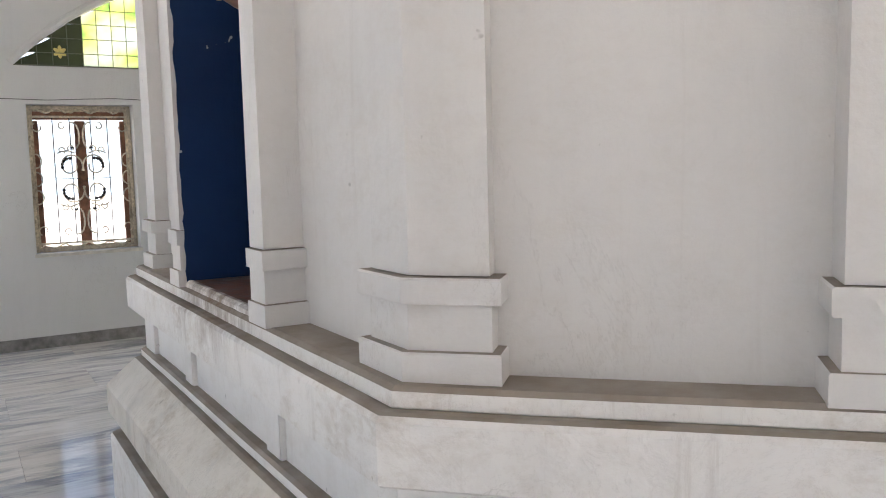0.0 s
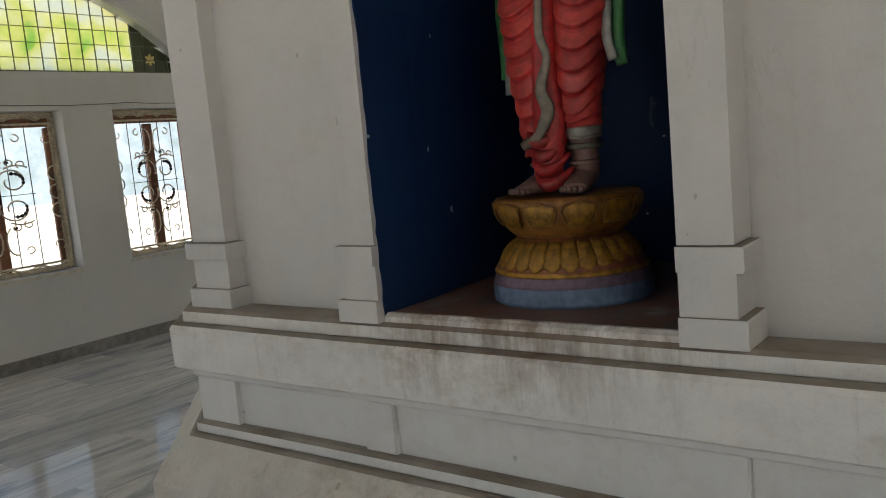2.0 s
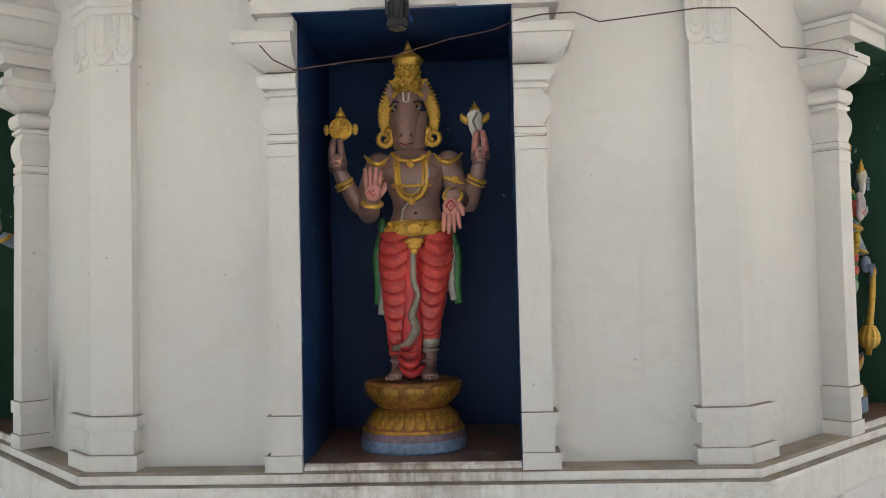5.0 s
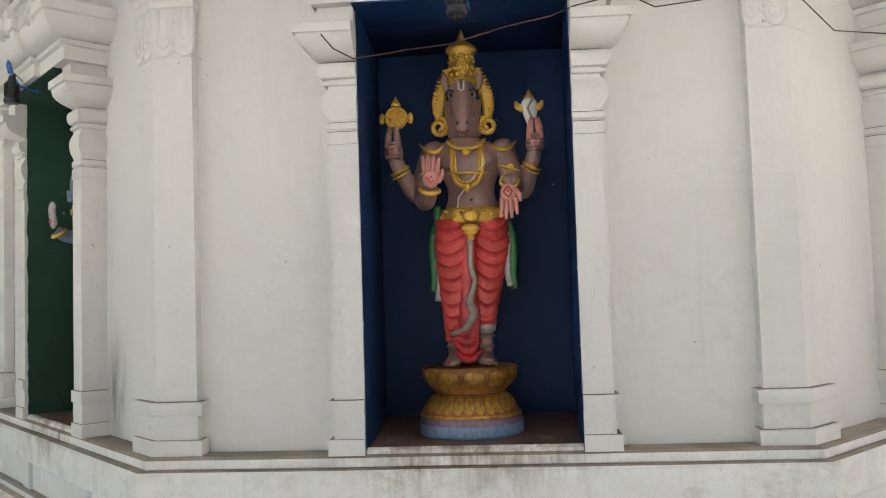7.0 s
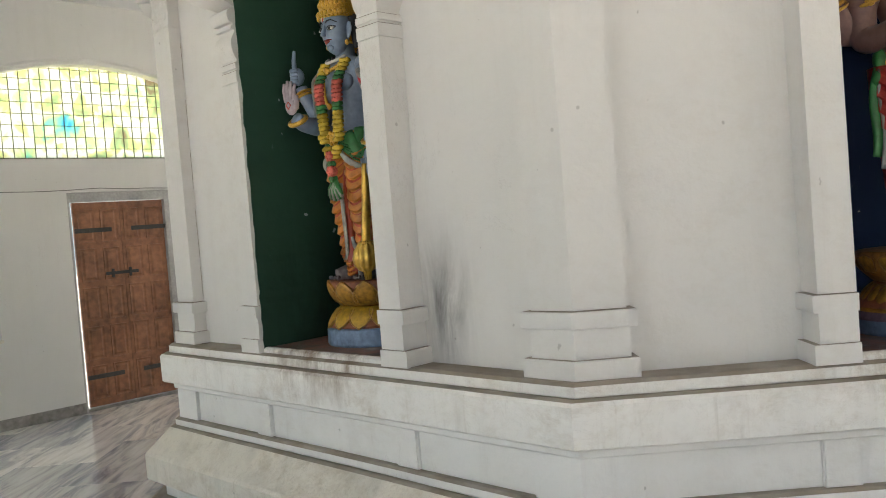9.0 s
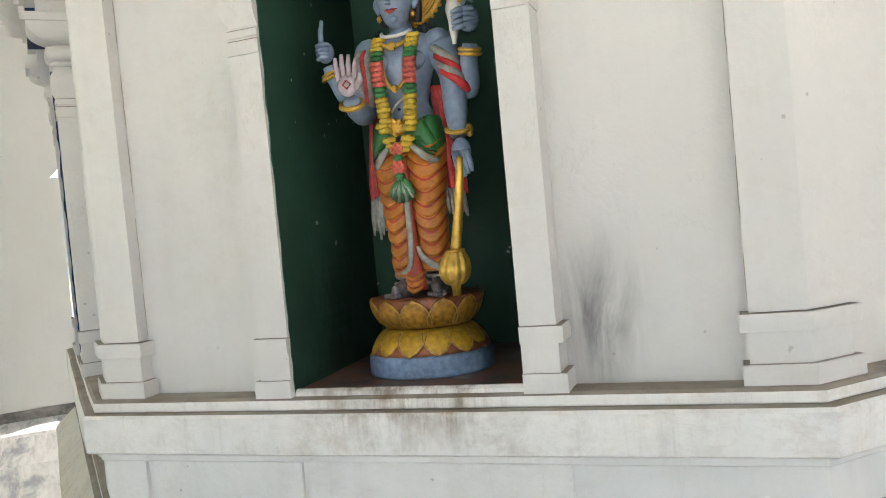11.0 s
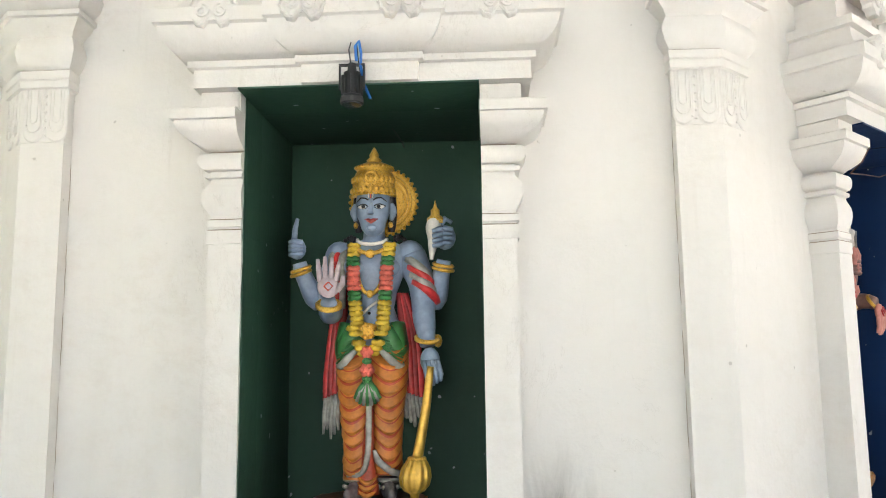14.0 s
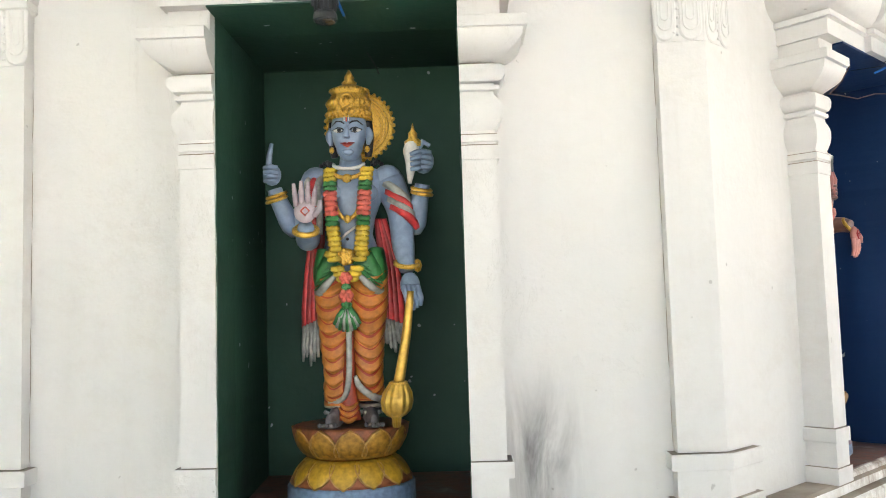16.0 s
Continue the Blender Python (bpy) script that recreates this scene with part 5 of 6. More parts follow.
        F.bar([(wx, 0.056, wz), (wx + 0.028 * math.cos(a), 0.055, wz + 0.028 * math.sin(a))], 0.003, GOLD, 5)
    for s in (-1, 1):
        F.ball((wx + s * 0.043, 0.045, wz - 0.002), (0.010, 0.007, 0.018), GOLD, seg=10)
    cx, cz = 0.188, 0.966
    F.limb([(cx, 0.045, cz - 0.055), (cx + 0.002, 0.048, cz - 0.02), (cx, 0.048, cz + 0.012), (cx, 0.045, cz + 0.026)], [0.008, 0.021, 0.023, 0.010], IVORY)
    F.bar([(cx + 0.006, 0.068, cz - 0.04), (cx - 0.006, 0.073, cz - 0.01), (cx + 0.008, 0.07, cz + 0.016)], 0.004, SILVER)
    F.stack([(cx, 0.045, cz + 0.02, 0.017, 0.014), (cx, 0.045, cz + 0.032, 0.014, 0.012), (cx, 0.045, cz + 0.042, 0.006, 0.006), (cx, 0.045, cz + 0.054, 0.001, 0.001)], GOLD, 12)
    for s in (-1, 1):
        F.limb([(cx + s * 0.018, 0.045, cz - 0.008), (cx + s * 0.033, 0.045, cz + 0.002), (cx + s * 0.04, 0.045, cz + 0.018)], [0.010, 0.011, 0.004], GOLD)
    # front arms: one palm raised, one lowered
    F.limb([(-0.105, 0.0, 0.84), (-0.132, 0.012, 0.77), (-0.135, 0.035, 0.70), (-0.120, 0.10, 0.70), (-0.108, 0.15, 0.715)], [0.042, 0.036, 0.033, 0.026, 0.021], BROWN)
    F.hand((-0.104, 0.160, 0.745), 1, PINK, 0.050, 0.025, thumb=1)
    F.ring((-0.110, 0.148, 0.712), 0.027, 0.025, 0.007, GOLD, (0.15, 0.5, 1))
    F.limb([(0.098, 0.0, 0.84), (0.125, 0.012, 0.78), (0.135, 0.03, 0.73), (0.126, 0.10, 0.735), (0.120, 0.142, 0.725)], [0.042, 0.036, 0.032, 0.026, 0.021], BROWN)
    F.hand((0.116, 0.155, 0.695), -1, PINK, 0.052, 0.025, thumb=1)
    F.ring((0.121, 0.136, 0.73), 0.025, 0.025, 0.006, GOLD, (0, 0.8, 0.5))
    for c in ((-0.103, 0.173, 0.747), (0.115, 0.168, 0.698)):
        F.ring(c, 0.013, 0.016, 0.0024, RED, (0, 1, 0), 4)
        F.ball(c, (0.003, 0.002, 0.003), DEEPRED, seg=6)
    for s in (-1, 1):
        F.ring((s * 0.122, 0.012, 0.785), 0.037, 0.037, 0.006, GOLD, (s * 0.4, 0, 1))
        F.ball((s * 0.125, 0.048, 0.787), (0.014, 0.006, 0.012), GOLD, seg=8)
        F.swag(s * 0.062, s * 0.148, 0.872, 0.034, 0.018, 0.034, GOLD, 0.008)
        F.ball((s * 0.105, 0.0, 0.842), 0.041, BROWN)
        F.ball((s * 0.102, -0.022, 0.832), 0.036, BROWN)
    # necklaces
    neck = []
    for i in range(15):
        a = math.pi * i / 14
        neck.append((-0.003 - 0.046 * math.cos(a), 0.083 - 0.020 * abs(math.cos(a)), 0.862 - 0.135 * math.sin(a) ** 0.42))
    F.bar(neck, 0.0075, GOLD)
    F.bar([(u * 0.78 - 0.001, f + 0.002, z * 0.9 + 0.086) for u, f, z in neck], 0.004, GOLD)
    F.bar([(-0.004 - 0.055 * math.cos(math.pi * i / 12), 0.052 + 0.026 * math.sin(math.pi * i / 12), 0.872 - 0.030 * math.sin(math.pi * i / 12)) for i in range(13)], 0.006, GOLD)
    F.ball((-0.002, 0.088, 0.723), (0.012, 0.007, 0.014), GOLD, seg=8)
    F.ball((-0.004, 0.082, 0.832), (0.014, 0.006, 0.012), GOLD, seg=8)
    F.bar([(-0.06, 0.062, 0.772), (-0.005, 0.084, 0.768), (0.055, 0.062, 0.772)], 0.0048, GOLD)
    F.bar([(0.042, 0.066, 0.85), (0.05, 0.07, 0.80), (-0.03, 0.066, 0.70), (-0.036, 0.062, 0.665)], 0.0022, IVORY)
    # horse's head
    F.limb([(-0.011, 0.0, 0.89), (-0.012, 0.012, 0.95), (-0.012, 0.02, 1.0)], [(0.05, 0.045), (0.055, 0.05), (0.055, 0.05)], BROWN)
    F.limb([(-0.012, 0.03, 1.045), (-0.012, 0.052, 1.01), (-0.012, 0.078, 0.955), (-0.012, 0.093, 0.905), (-0.012, 0.094, 0.885)], [(0.038, 0.034), (0.042, 0.040), (0.031, 0.037), (0.022, 0.030), (0.017, 0.020)], BROWN, 18)
    for s in (-1, 1):
        F.ball((-0.012 + s * 0.022, 0.036, 0.965), (0.022, 0.03, 0.034), BROWN)
    F.ball((-0.012, 0.097, 0.906), (0.025, 0.022, 0.017), BROWN)
    F.ball((-0.012, 0.09, 0.888), (0.019, 0.02, 0.010), BROWN)
    for s in (-1, 1):
        F.ball((-0.012 + s * 0.013, 0.115, 0.912), (0.0045, 0.004, 0.0055), INK, seg=8)
        F.ball((-0.012 + s * 0.030, 0.076, 1.002), (0.010, 0.010, 0.0075), IVORY, seg=10)
        F.ball((-0.012 + s * 0.031, 0.083, 1.002), (0.006, 0.005, 0.006), INK, seg=8)
        F.bar([(-0.012 + s * 0.022, 0.088, 1.014), (-0.012 + s * 0.038, 0.082, 1.02), (-0.012 + s * 0.05, 0.066, 1.008)], 0.003, INK)
        F.limb([(-0.012 + s * 0.042, 0.02, 1.035), (-0.012 + s * 0.052, 0.028, 1.06), (-0.012 + s * 0.054, 0.03, 1.088)], [(0.014, 0.009), (0.013, 0.007), (0.003, 0.003)], BROWN)
    F.bar([(-0.032, 0.108, 0.890), (-0.012, 0.117, 0.884), (0.008, 0.108, 0.890)], 0.002, DEEPRED)
    F.bar([(-0.020, 0.083, 1.045), (-0.019, 0.090, 1.018), (-0.012, 0.093, 1.012), (-0.005, 0.090, 1.018), (-0.004, 0.083, 1.045)], 0.003, IVORY)
    # crown with its crest and side scrolls
    F.stack([(-0.012, 0.014, 1.040, .047, .050), (-0.012, 0.014, 1.056, .049, .052), (-0.012, 0.012, 1.064, .042, .046), (-0.012, 0.008, 1.09, .041, .044), (-0.012, 0.005, 1.12, .038, .040), (-0.012, 0.003, 1.147, .036, .036), (-0.012, 0.0, 1.156, .047, .046), (-0.012, 0, 1.164, .048, .047), (-0.012, 0, 1.176, .036, .035), (-0.012, 0, 1.187, .020, .020), (-0.012, 0, 1.194, .010, .010), (-0.012, 0, 1.202, .011, .011), (-0.012, 0, 1.226, .002, .002)], GOLD, 28, 0.02, 14)
    for i in range(11):
        a = radians(195 + 15 * i)
        F.ball((-0.012 + 0.047 * math.cos(a), 0.014 - 0.051 * math.sin(a), 1.048), 0.007, GOLD, seg=8)
        F.ball((-0.012 + 0.040 * math.cos(a), 0.008 - 0.043 * math.sin(a), 1.078 + 0.02 * (i % 2)), 0.008, GOLD, seg=8)
        F.ball((-0.012 + 0.038 * math.cos(a), 0.004 - 0.038 * math.sin(a), 1.122 + 0.012 * (i % 2)), 0.0065, GOLD, seg=8)
    for z, r in ((1.085, 0.016), (1.108, 0.013), (1.13, 0.010)):
        F.ring((-0.012, 0.050 - (z - 1.08) * 0.12, z), r, r, 0.004, GOLD, (0, 1, 0.2))
    for s in (-1, 1):
        prof = [(s * 0.046, 0.0, 1.105), (s * 0.048, -0.002, 1.08), (s * 0.058, -0.004, 1.05), (s * 0.072, -0.004, 1.015), (s * 0.076, -0.004, 0.975), (s * 0.066, 0.0, 0.935)]
        F.limb([(u - 0.012 * (1 if True else 0), f, z) for u, f, z in prof], [(0.009, 0.005), (0.013, 0.007), (0.018, 0.008), (0.021, 0.008), (0.018, 0.008), (0.012, 0.008)], GOLD)
        for k in range(14):
            t = k / 13
            F.bar([(-0.012 + s * (0.050 + 0.030 * math.sin(t * 2.2)), 0.0, 1.10 - 0.15 * t), (-0.012 + s * (0.060 + 0.036 * math.sin(t * 2.2)), -0.002, 1.102 - 0.15 * t)], [0.005, 0.0035], GOLD, 6)
        pts = []
        for k in range(18):
            a, r = radians(100 - s * 0 + k * 32), 0.030 * (1 - k / 22)
            pts.append((-0.012 + s * (0.074 + r * math.cos(a) * 1.0), 0.012 + k * 0.0005, 0.922 + r * math.sin(a)))
        F.bar(pts, [0.0105 * (1 - 0.4 * k / 17) for k in range(18)], GOLD, 8)
    return F


def garlanded():
    F = Figure([SKY, ORANGE, AMBERCLOTH, SCARLET, SMOOTHGOLD, GOLD, PALEPALM, LEAF, SILVER, RED, INK, IVORY, YELLOW, CORAL, DEEPRED, CLOTH, FOOT])
    c = -0.02
    for u, s in ((c - 0.042, -1), (c + 0.046, 1)):
        F.limb([(u, -0.01, 0.235), (u, 0.025, 0.222), (u + s * 0.016, 0.085, 0.208)], [(0.025, 0.024), (0.028, 0.022), (0.025, 0.010)], FOOT)
        for i in range(5):
            F.ball((u + s * 0.016 + (i - 2) * 0.010, 0.103 - abs(i - 2) * 0.004, 0.208), 0.0068, FOOT, seg=8)
        for k in range(7):
            a = radians(20 + 23 * k)
            F.ball((u + 0.033 * math.cos(a), 0.02 + 0.034 * math.sin(a), 0.232), 0.006, SILVER, seg=6)
        F.ring((u, 0.002, 0.247), 0.034, 0.034, 0.006, SILVER)
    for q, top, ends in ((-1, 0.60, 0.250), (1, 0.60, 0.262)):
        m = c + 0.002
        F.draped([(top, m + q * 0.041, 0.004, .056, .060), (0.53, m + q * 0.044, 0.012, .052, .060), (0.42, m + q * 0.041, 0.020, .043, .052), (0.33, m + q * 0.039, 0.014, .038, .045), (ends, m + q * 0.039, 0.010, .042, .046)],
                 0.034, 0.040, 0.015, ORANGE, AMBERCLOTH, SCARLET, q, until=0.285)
    F.limb([(c, 0.040, 0.54), (c - 0.002, 0.050, 0.42), (c - 0.006, 0.052, 0.32), (c - 0.006, 0.05, 0.215)], [(0.016, 0.016), (0.013, 0.015), (0.016, 0.016), (0.030, 0.02)], SCARLET)
    for k in range(3):
        F.swag(c - 0.034, c + 0.020, 0.262 - 0.016 * k, 0.016, 0.052, 0.020, ORANGE, 0.006)
    F.limb([(c, 0.074, 0.50), (c + 0.0, 0.077, 0.40), (c - 0.004, 0.074, 0.32), (c - 0.02, 0.066, 0.272), (c - 0.062, 0.045, 0.258)], [(0.008, 0.004), (0.008, 0.004), (0.008, 0.004), (0.007, 0.004), (0.006, 0.003)], SILVER)
    F.limb([(c + 0.012, 0.062, 0.33), (c + 0.024, 0.064, 0.30), (c + 0.06, 0.056, 0.272), (c + 0.088, 0.03, 0.265)], [(0.005, 0.004), (0.009, 0.005), (0.010, 0.005), (0.006, 0.004)], SILVER)
    # green hip cloth with silver hem
    for s in (-1, 1):
        F.limb([(c + s * 0.03, 0.052, 0.640), (c + s * 0.058, 0.046, 0.60), (c + s * 0.075, 0.032, 0.555)], [(0.030, 0.022), (0.030, 0.024), (0.016, 0.018)], LEAF)
        F.limb([(c + s * 0.022, 0.082, 0.598), (c + s * 0.055, 0.082, 0.566), (c + s * 0.078, 0.058, 0.545), (c + s * 0.092, 0.02, 0.548)], [(0.005, 0.005), (0.010, 0.006), (0.010, 0.006), (0.006, 0.005)], SILVER)
        F.limb([(c + s * 0.066, 0.0, 0.655), (c + s * 0.076, 0.008, 0.60), (c + s * 0.080, 0.008, 0.55)], [(0.024, 0.048), (0.024, 0.05), (0.014, 0.042)], LEAF)
        for k in range(5):
            F.bar([(c + s * (0.012 + 0.004 * k), 0.077, 0.628 - 0.006 * k), (c + s * (0.045 + 0.006 * k), 0.076 - 0.002 * k, 0.612 - 0.011 * k), (c + s * (0.082 + 0.002 * k), 0.05, 0.602 - 0.012 * k)], 0.003, LEAF, 5)
        # red hanging shawl ends with silver fringe
        top = 0.83 if s < 0 else 0.74
        for k in range(4):
            o = 0.011 * k
            F.limb([(c + s * (0.072 + o * 0.5), -0.02, top), (c + s * (0.084 + o), -0.006 - 0.006 * k, 0.62), (c + s * (0.088 + o * 1.15), 0.002 - 0.006 * k, 0.52), (c + s * (0.090 + o * 1.2), 0.002 - 0.006 * k, 0.452)], [(0.009, 0.012), (0.011, 0.013), (0.012, 0.012), (0.010, 0.008)], RED if k % 2 else CLOTH)
        for k in range(5):
            F.bar([(c + s * (0.088 + k * 0.010), 0.012 - 0.004 * k, 0.475 - 0.004 * k), (c + s * (0.093 + k * 0.010), 0.012 - 0.004 * k, 0.415 - 0.008 * (k % 3)), (c + s * (0.092 + k * 0.011), 0.01 - 0.004 * k, 0.375 - 0.012 * (k % 3) + (0.03 if s > 0 else 0))], [0.007, 0.0065, 0.003], SILVER, 6)
    # tassel of the garland
    for k in range(9):
        a = radians(200 + 17.5 * k)
        F.bar([(c, 0.094, 0.512), (c + 0.022 * math.cos(a), 0.1, 0.49 + 0.012 * math.sin(a)), (c + 0.036 * math.cos(a), 0.098, 0.475 + 0.03 * math.sin(a))], [0.008, 0.008, 0.004], SILVER if k % 2 else LEAF, 6)
    # body
    F.stack([(c, 0, 0.59, .074, .06), (c, 0, 0.635, .082, .064), (c, 0, 0.665, .072, .058), (c + 0.0, 0, 0.70, .060, .052), (c + 0.002, 0.002, 0.74, .066, .056), (c + 0.004, 0.006, 0.79, .084, .062), (c + 0.006, 0.004, 0.83, .098, .058), (c + 0.008, 0, 0.856, .100, .05), (c + 0.006, 0, 0.874, .070, .042), (c + 0.006, 0, 0.888, .031, .032), (c + 0.008, 0.004, 0.925, .027, .030)], SKY, 28)
    F.ball((c - 0.038, 0.05, 0.805), (0.038, 0.02, 0.028), SKY)
    F.ball((c + 0.046, 0.05, 0.805), (0.038, 0.02, 0.028), SKY)
    F.ball((c, 0.058, 0.685), (0.0045, 0.003, 0.004), INK, seg=6)
    F.stack([(c, 0.0, 0.625, .084, .068), (c, 0, 0.63, .087, .071), (c, 0, 0.652, .084, .069), (c, 0, 0.657, .072, .056)], GOLD, 28)
    F.ball((c - 0.002, 0.078, 0.638), (0.026, 0.010, 0.022), GOLD)
    for i in range(7):
        a = 2 * math.pi * i / 7
        F.ball((c - 0.002 + 0.019 * math.cos(a), 0.086, 0.638 + 0.017 * math.sin(a)), 0.007, GOLD, seg=8)
    # arms
    F.limb([(c - 0.085, -0.02, 0.83), (c - 0.12, -0.02, 0.765), (c - 0.150, 0.0, 0.725), (c - 0.182, 0.03, 0.79), (c - 0.193, 0.036, 0.825)], [0.036, 0.034, 0.030, 0.023, 0.019], SKY)
    F.fist((c - 0.198, 0.042, 0.862), SKY, 0.025)
    F.bar([(c - 0.206, 0.046, 0.875), (c - 0.202, 0.048, 0.915), (c - 0.196, 0.046, 0.945)], [0.0085, 0.0075, 0.005], SKY)
    F.limb([(c + 0.10, -0.02, 0.83), (c + 0.14, -0.02, 0.765), (c + 0.172, 0.0, 0.72), (c + 0.192, 0.03, 0.79), (c + 0.2, 0.036, 0.825)], [0.036, 0.034, 0.030, 0.023, 0.019], SKY)
    F.fist((c + 0.204, 0.044, 0.885), SKY, 0.029)
    F.bar([(c + 0.188, 0.056, 0.91), (c + 0.205, 0.054, 0.935), (c + 0.222, 0.046, 0.925)], [0.008, 0.008, 0.006], SKY)
    F.limb([(c + 0.168, 0.062, 0.825), (c + 0.172, 0.064, 0.87), (c + 0.174, 0.06, 0.91), (c + 0.178, 0.056, 0.932)], [0.005, 0.013, 0.021, 0.018], IVORY)
    for k in range(4):
        F.bar([(c + 0.200, 0.066, 0.908 - 0.014 * k), (c + 0.186, 0.080, 0.903 - 0.014 * k), (c + 0.172, 0.083, 0.898 - 0.013 * k)], [0.0075, 0.007, 0.005], SKY, 6)
    F.stack([(c + 0.179, 0.056, 0.922, .022, .018), (c + 0.179, 0.056, 0.936, .023, .018), (c + 0.179, 0.056, 0.945, .012, .01), (c + 0.179, 0.056, 0.958, .012, .01), (c + 0.179, 0.056, 0.966, .005, .005), (c + 0.179, 0.056, 0.985, .001, .001)], GOLD, 14)
    for p, ax in (((c - 0.189, 0.034, 0.808), (-0.3, 0.2, 1)), ((c + 0.197, 0.034, 0.812), (0.2, 0.2, 1))):
        F.ring(p, 0.026, 0.025, 0.005, GOLD, ax)
        F.ring((p[0], p[1], p[2] - 0.011), 0.027, 0.026, 0.005, GOLD, ax)
    F.limb([(c - 0.088, 0.0, 0.84), (c - 0.11, 0.012, 0.77), (c - 0.108, 0.03, 0.695), (c - 0.098, 0.10, 0.692), (c - 0.092, 0.145, 0.712)], [0.042, 0.036, 0.033, 0.026, 0.021], SKY)
    F.ring((c - 0.093, 0.138, 0.705), 0.028, 0.026, 0.008, GOLD, (0.1, 0.6, 1))
    F.hand((c - 0.090, 0.158, 0.752), 1, PALEPALM, 0.053, 0.029, thumb=1)
    F.ring((c - 0.088, 0.171, 0.752), 0.011, 0.011, 0.0022, CORAL, (0, 1, 0), 4)
    F.limb([(c + 0.105, 0.0, 0.84), (c + 0.138, 0.008, 0.76), (c + 0.143, 0.03, 0.68), (c + 0.156, 0.07, 0.60)], [0.044, 0.037, 0.031, 0.021], SKY)
    F.ring((c + 0.154, 0.062, 0.616), 0.029, 0.026, 0.007, GOLD, (0.1, 0.4, 1))
    F.ball((c + 0.182, 0.06, 0.61), (0.012, 0.01, 0.018), GOLD, seg=8)
    F.ball((c + 0.162, 0.08, 0.56), (0.026, 0.018, 0.034), SKY)
    for k in range(4):
        F.bar([(c + 0.148 + 0.011 * k, 0.098, 0.56), (c + 0.155 + 0.012 * k, 0.105, 0.525), (c + 0.162 + 0.009 * k, 0.096, 0.49 + 0.006 * k)], [0.008, 0.0075, 0.005], SKY, 6)
    for s_ in (-1, 1):
        F.ball((c + 0.008 + s_ * 0.096, 0.0, 0.843), 0.042, SKY)
        F.ball((c + 0.008 + s_ * 0.092, -0.02, 0.832), 0.036, SKY)
    # shawl wound over the upper arms
    for k, mat in enumerate((SILVER, RED, SILVER, RED)):
        F.ring((c + 0.128 + 0.006 * k, 0.008, 0.80 - 0.020 * k), 0.046 - 0.001 * k, 0.046, 0.012, mat, (0.75, -0.25, 0.9))
    for k, mat in enumerate((SILVER, RED, SILVER)):
        F.limb([(c - 0.055 - 0.014 * k, 0.0, 0.868), (c - 0.075 - 0.014 * k, 0.045, 0.835), (c - 0.07 - 0.012 * k, 0.06, 0.78), (c - 0.075 - 0.01 * k, 0.05, 0.70)], [(0.010, 0.008)] * 4, mat)
    # mace
    F.limb([(c + 0.165, 0.108, 0.545), (c + 0.150, 0.108, 0.43), (c + 0.128, 0.106, 0.312)], [0.009, 0.012, 0.014], SMOOTHGOLD)
    F.stack([(c + 0.128, 0.106, 0.318, .020, .020), (c + 0.126, 0.106, 0.308, .026, .026), (c + 0.124, 0.106, 0.29, .036, .036), (c + 0.122, 0.106, 0.268, .040, .040), (c + 0.121, 0.106, 0.247, .036, .036), (c + 0.12, 0.106, 0.232, .024, .024), (c + 0.12, 0.106, 0.226, .012, .012), (c + 0.12, 0.106, 0.202, .010, .010)], SMOOTHGOLD, 66, 0.06, 11)
    F.ring((c + 0.127, 0.106, 0.313), 0.020, 0.020, 0.005, GOLD)
    # neck, garland, necklaces
    for s in (-1, 1):
        last = 22
        for i in range(last):
            t = i / (last - 1)
            u = c + 0.006 + s * (0.048 * (1 - t) ** 0.25 - 0.03 * max(0, t - 0.75) * 4 * 0.25 * 4 * 0.25)
            if t > 0.8:
                u = c + 0.002 + s * 0.042 * (1 - (t - 0.8) / 0.2 * 0.75)
            z = 0.868 - 0.275 * t - (0.012 if t > 0.9 else 0)
            f = 0.045 + 0.04 * math.sin(min(1, t * 3) * math.pi / 2) + 0.006 * t
            mat = YELLOW if t < 0.13 else LEAF if t < 0.22 else CORAL if t < 0.45 else LEAF if t < 0.54 else YELLOW
            F.ring((u, f, z), 0.0125, 0.010, 0.0075, mat, (s * 0.05, 0.1, 1), 8)
            F.ball((u, f, z), (0.0125, 0.0125, 0.008), mat, seg=8)
            for q in range(3):
                F.ball((u + 0.012 * math.cos(i * 1.7 + q * 2.1), f + 0.011 * abs(math.sin(i * 1.7 + q * 2.1)), z + 0.003), 0.0058, mat, seg=6)
    for z, mat, r in ((0.583, CORAL, 0.017), (0.56, LEAF, 0.012), (0.537, CORAL, 0.019), (0.515, LEAF, 0.013)):
        F.ball((c, 0.098, z), (r, 0.013, r * 0.9), mat)
        for k in range(6):
            a = k * math.pi / 3
            F.ball((c + r * 0.62 * math.cos(a), 0.106, z + r * 0.6 * math.sin(a)), r * 0.45, mat, seg=6)
    F.bar([(c + 0.006 - 0.036 * math.cos(math.pi * i / 14), 0.07 + 0.012 * math.sin(math.pi * i / 14), 0.835 - 0.10 * math.sin(math.pi * i / 14) ** 0.7) for i in range(15)], 0.0055, GOLD)
    F.ball((c + 0.006, 0.088, 0.735), (0.010, 0.006, 0.011), GOLD, seg=8)
    F.bar([(c + 0.006 - 0.04 * math.cos(math.pi * i / 12), 0.036 + 0.03 * math.sin(math.pi * i / 12), 0.885 - 0.016 * math.sin(math.pi * i / 12)) for i in range(13)], 0.005, IVORY)
    F.bar([(c + 0.006 - 0.044 * math.cos(math.pi * i / 12), 0.04 + 0.034 * math.sin(math.pi * i / 12), 0.872 - 0.028 * math.sin(math.pi * i / 12)) for i in range(13)], 0.006, GOLD)
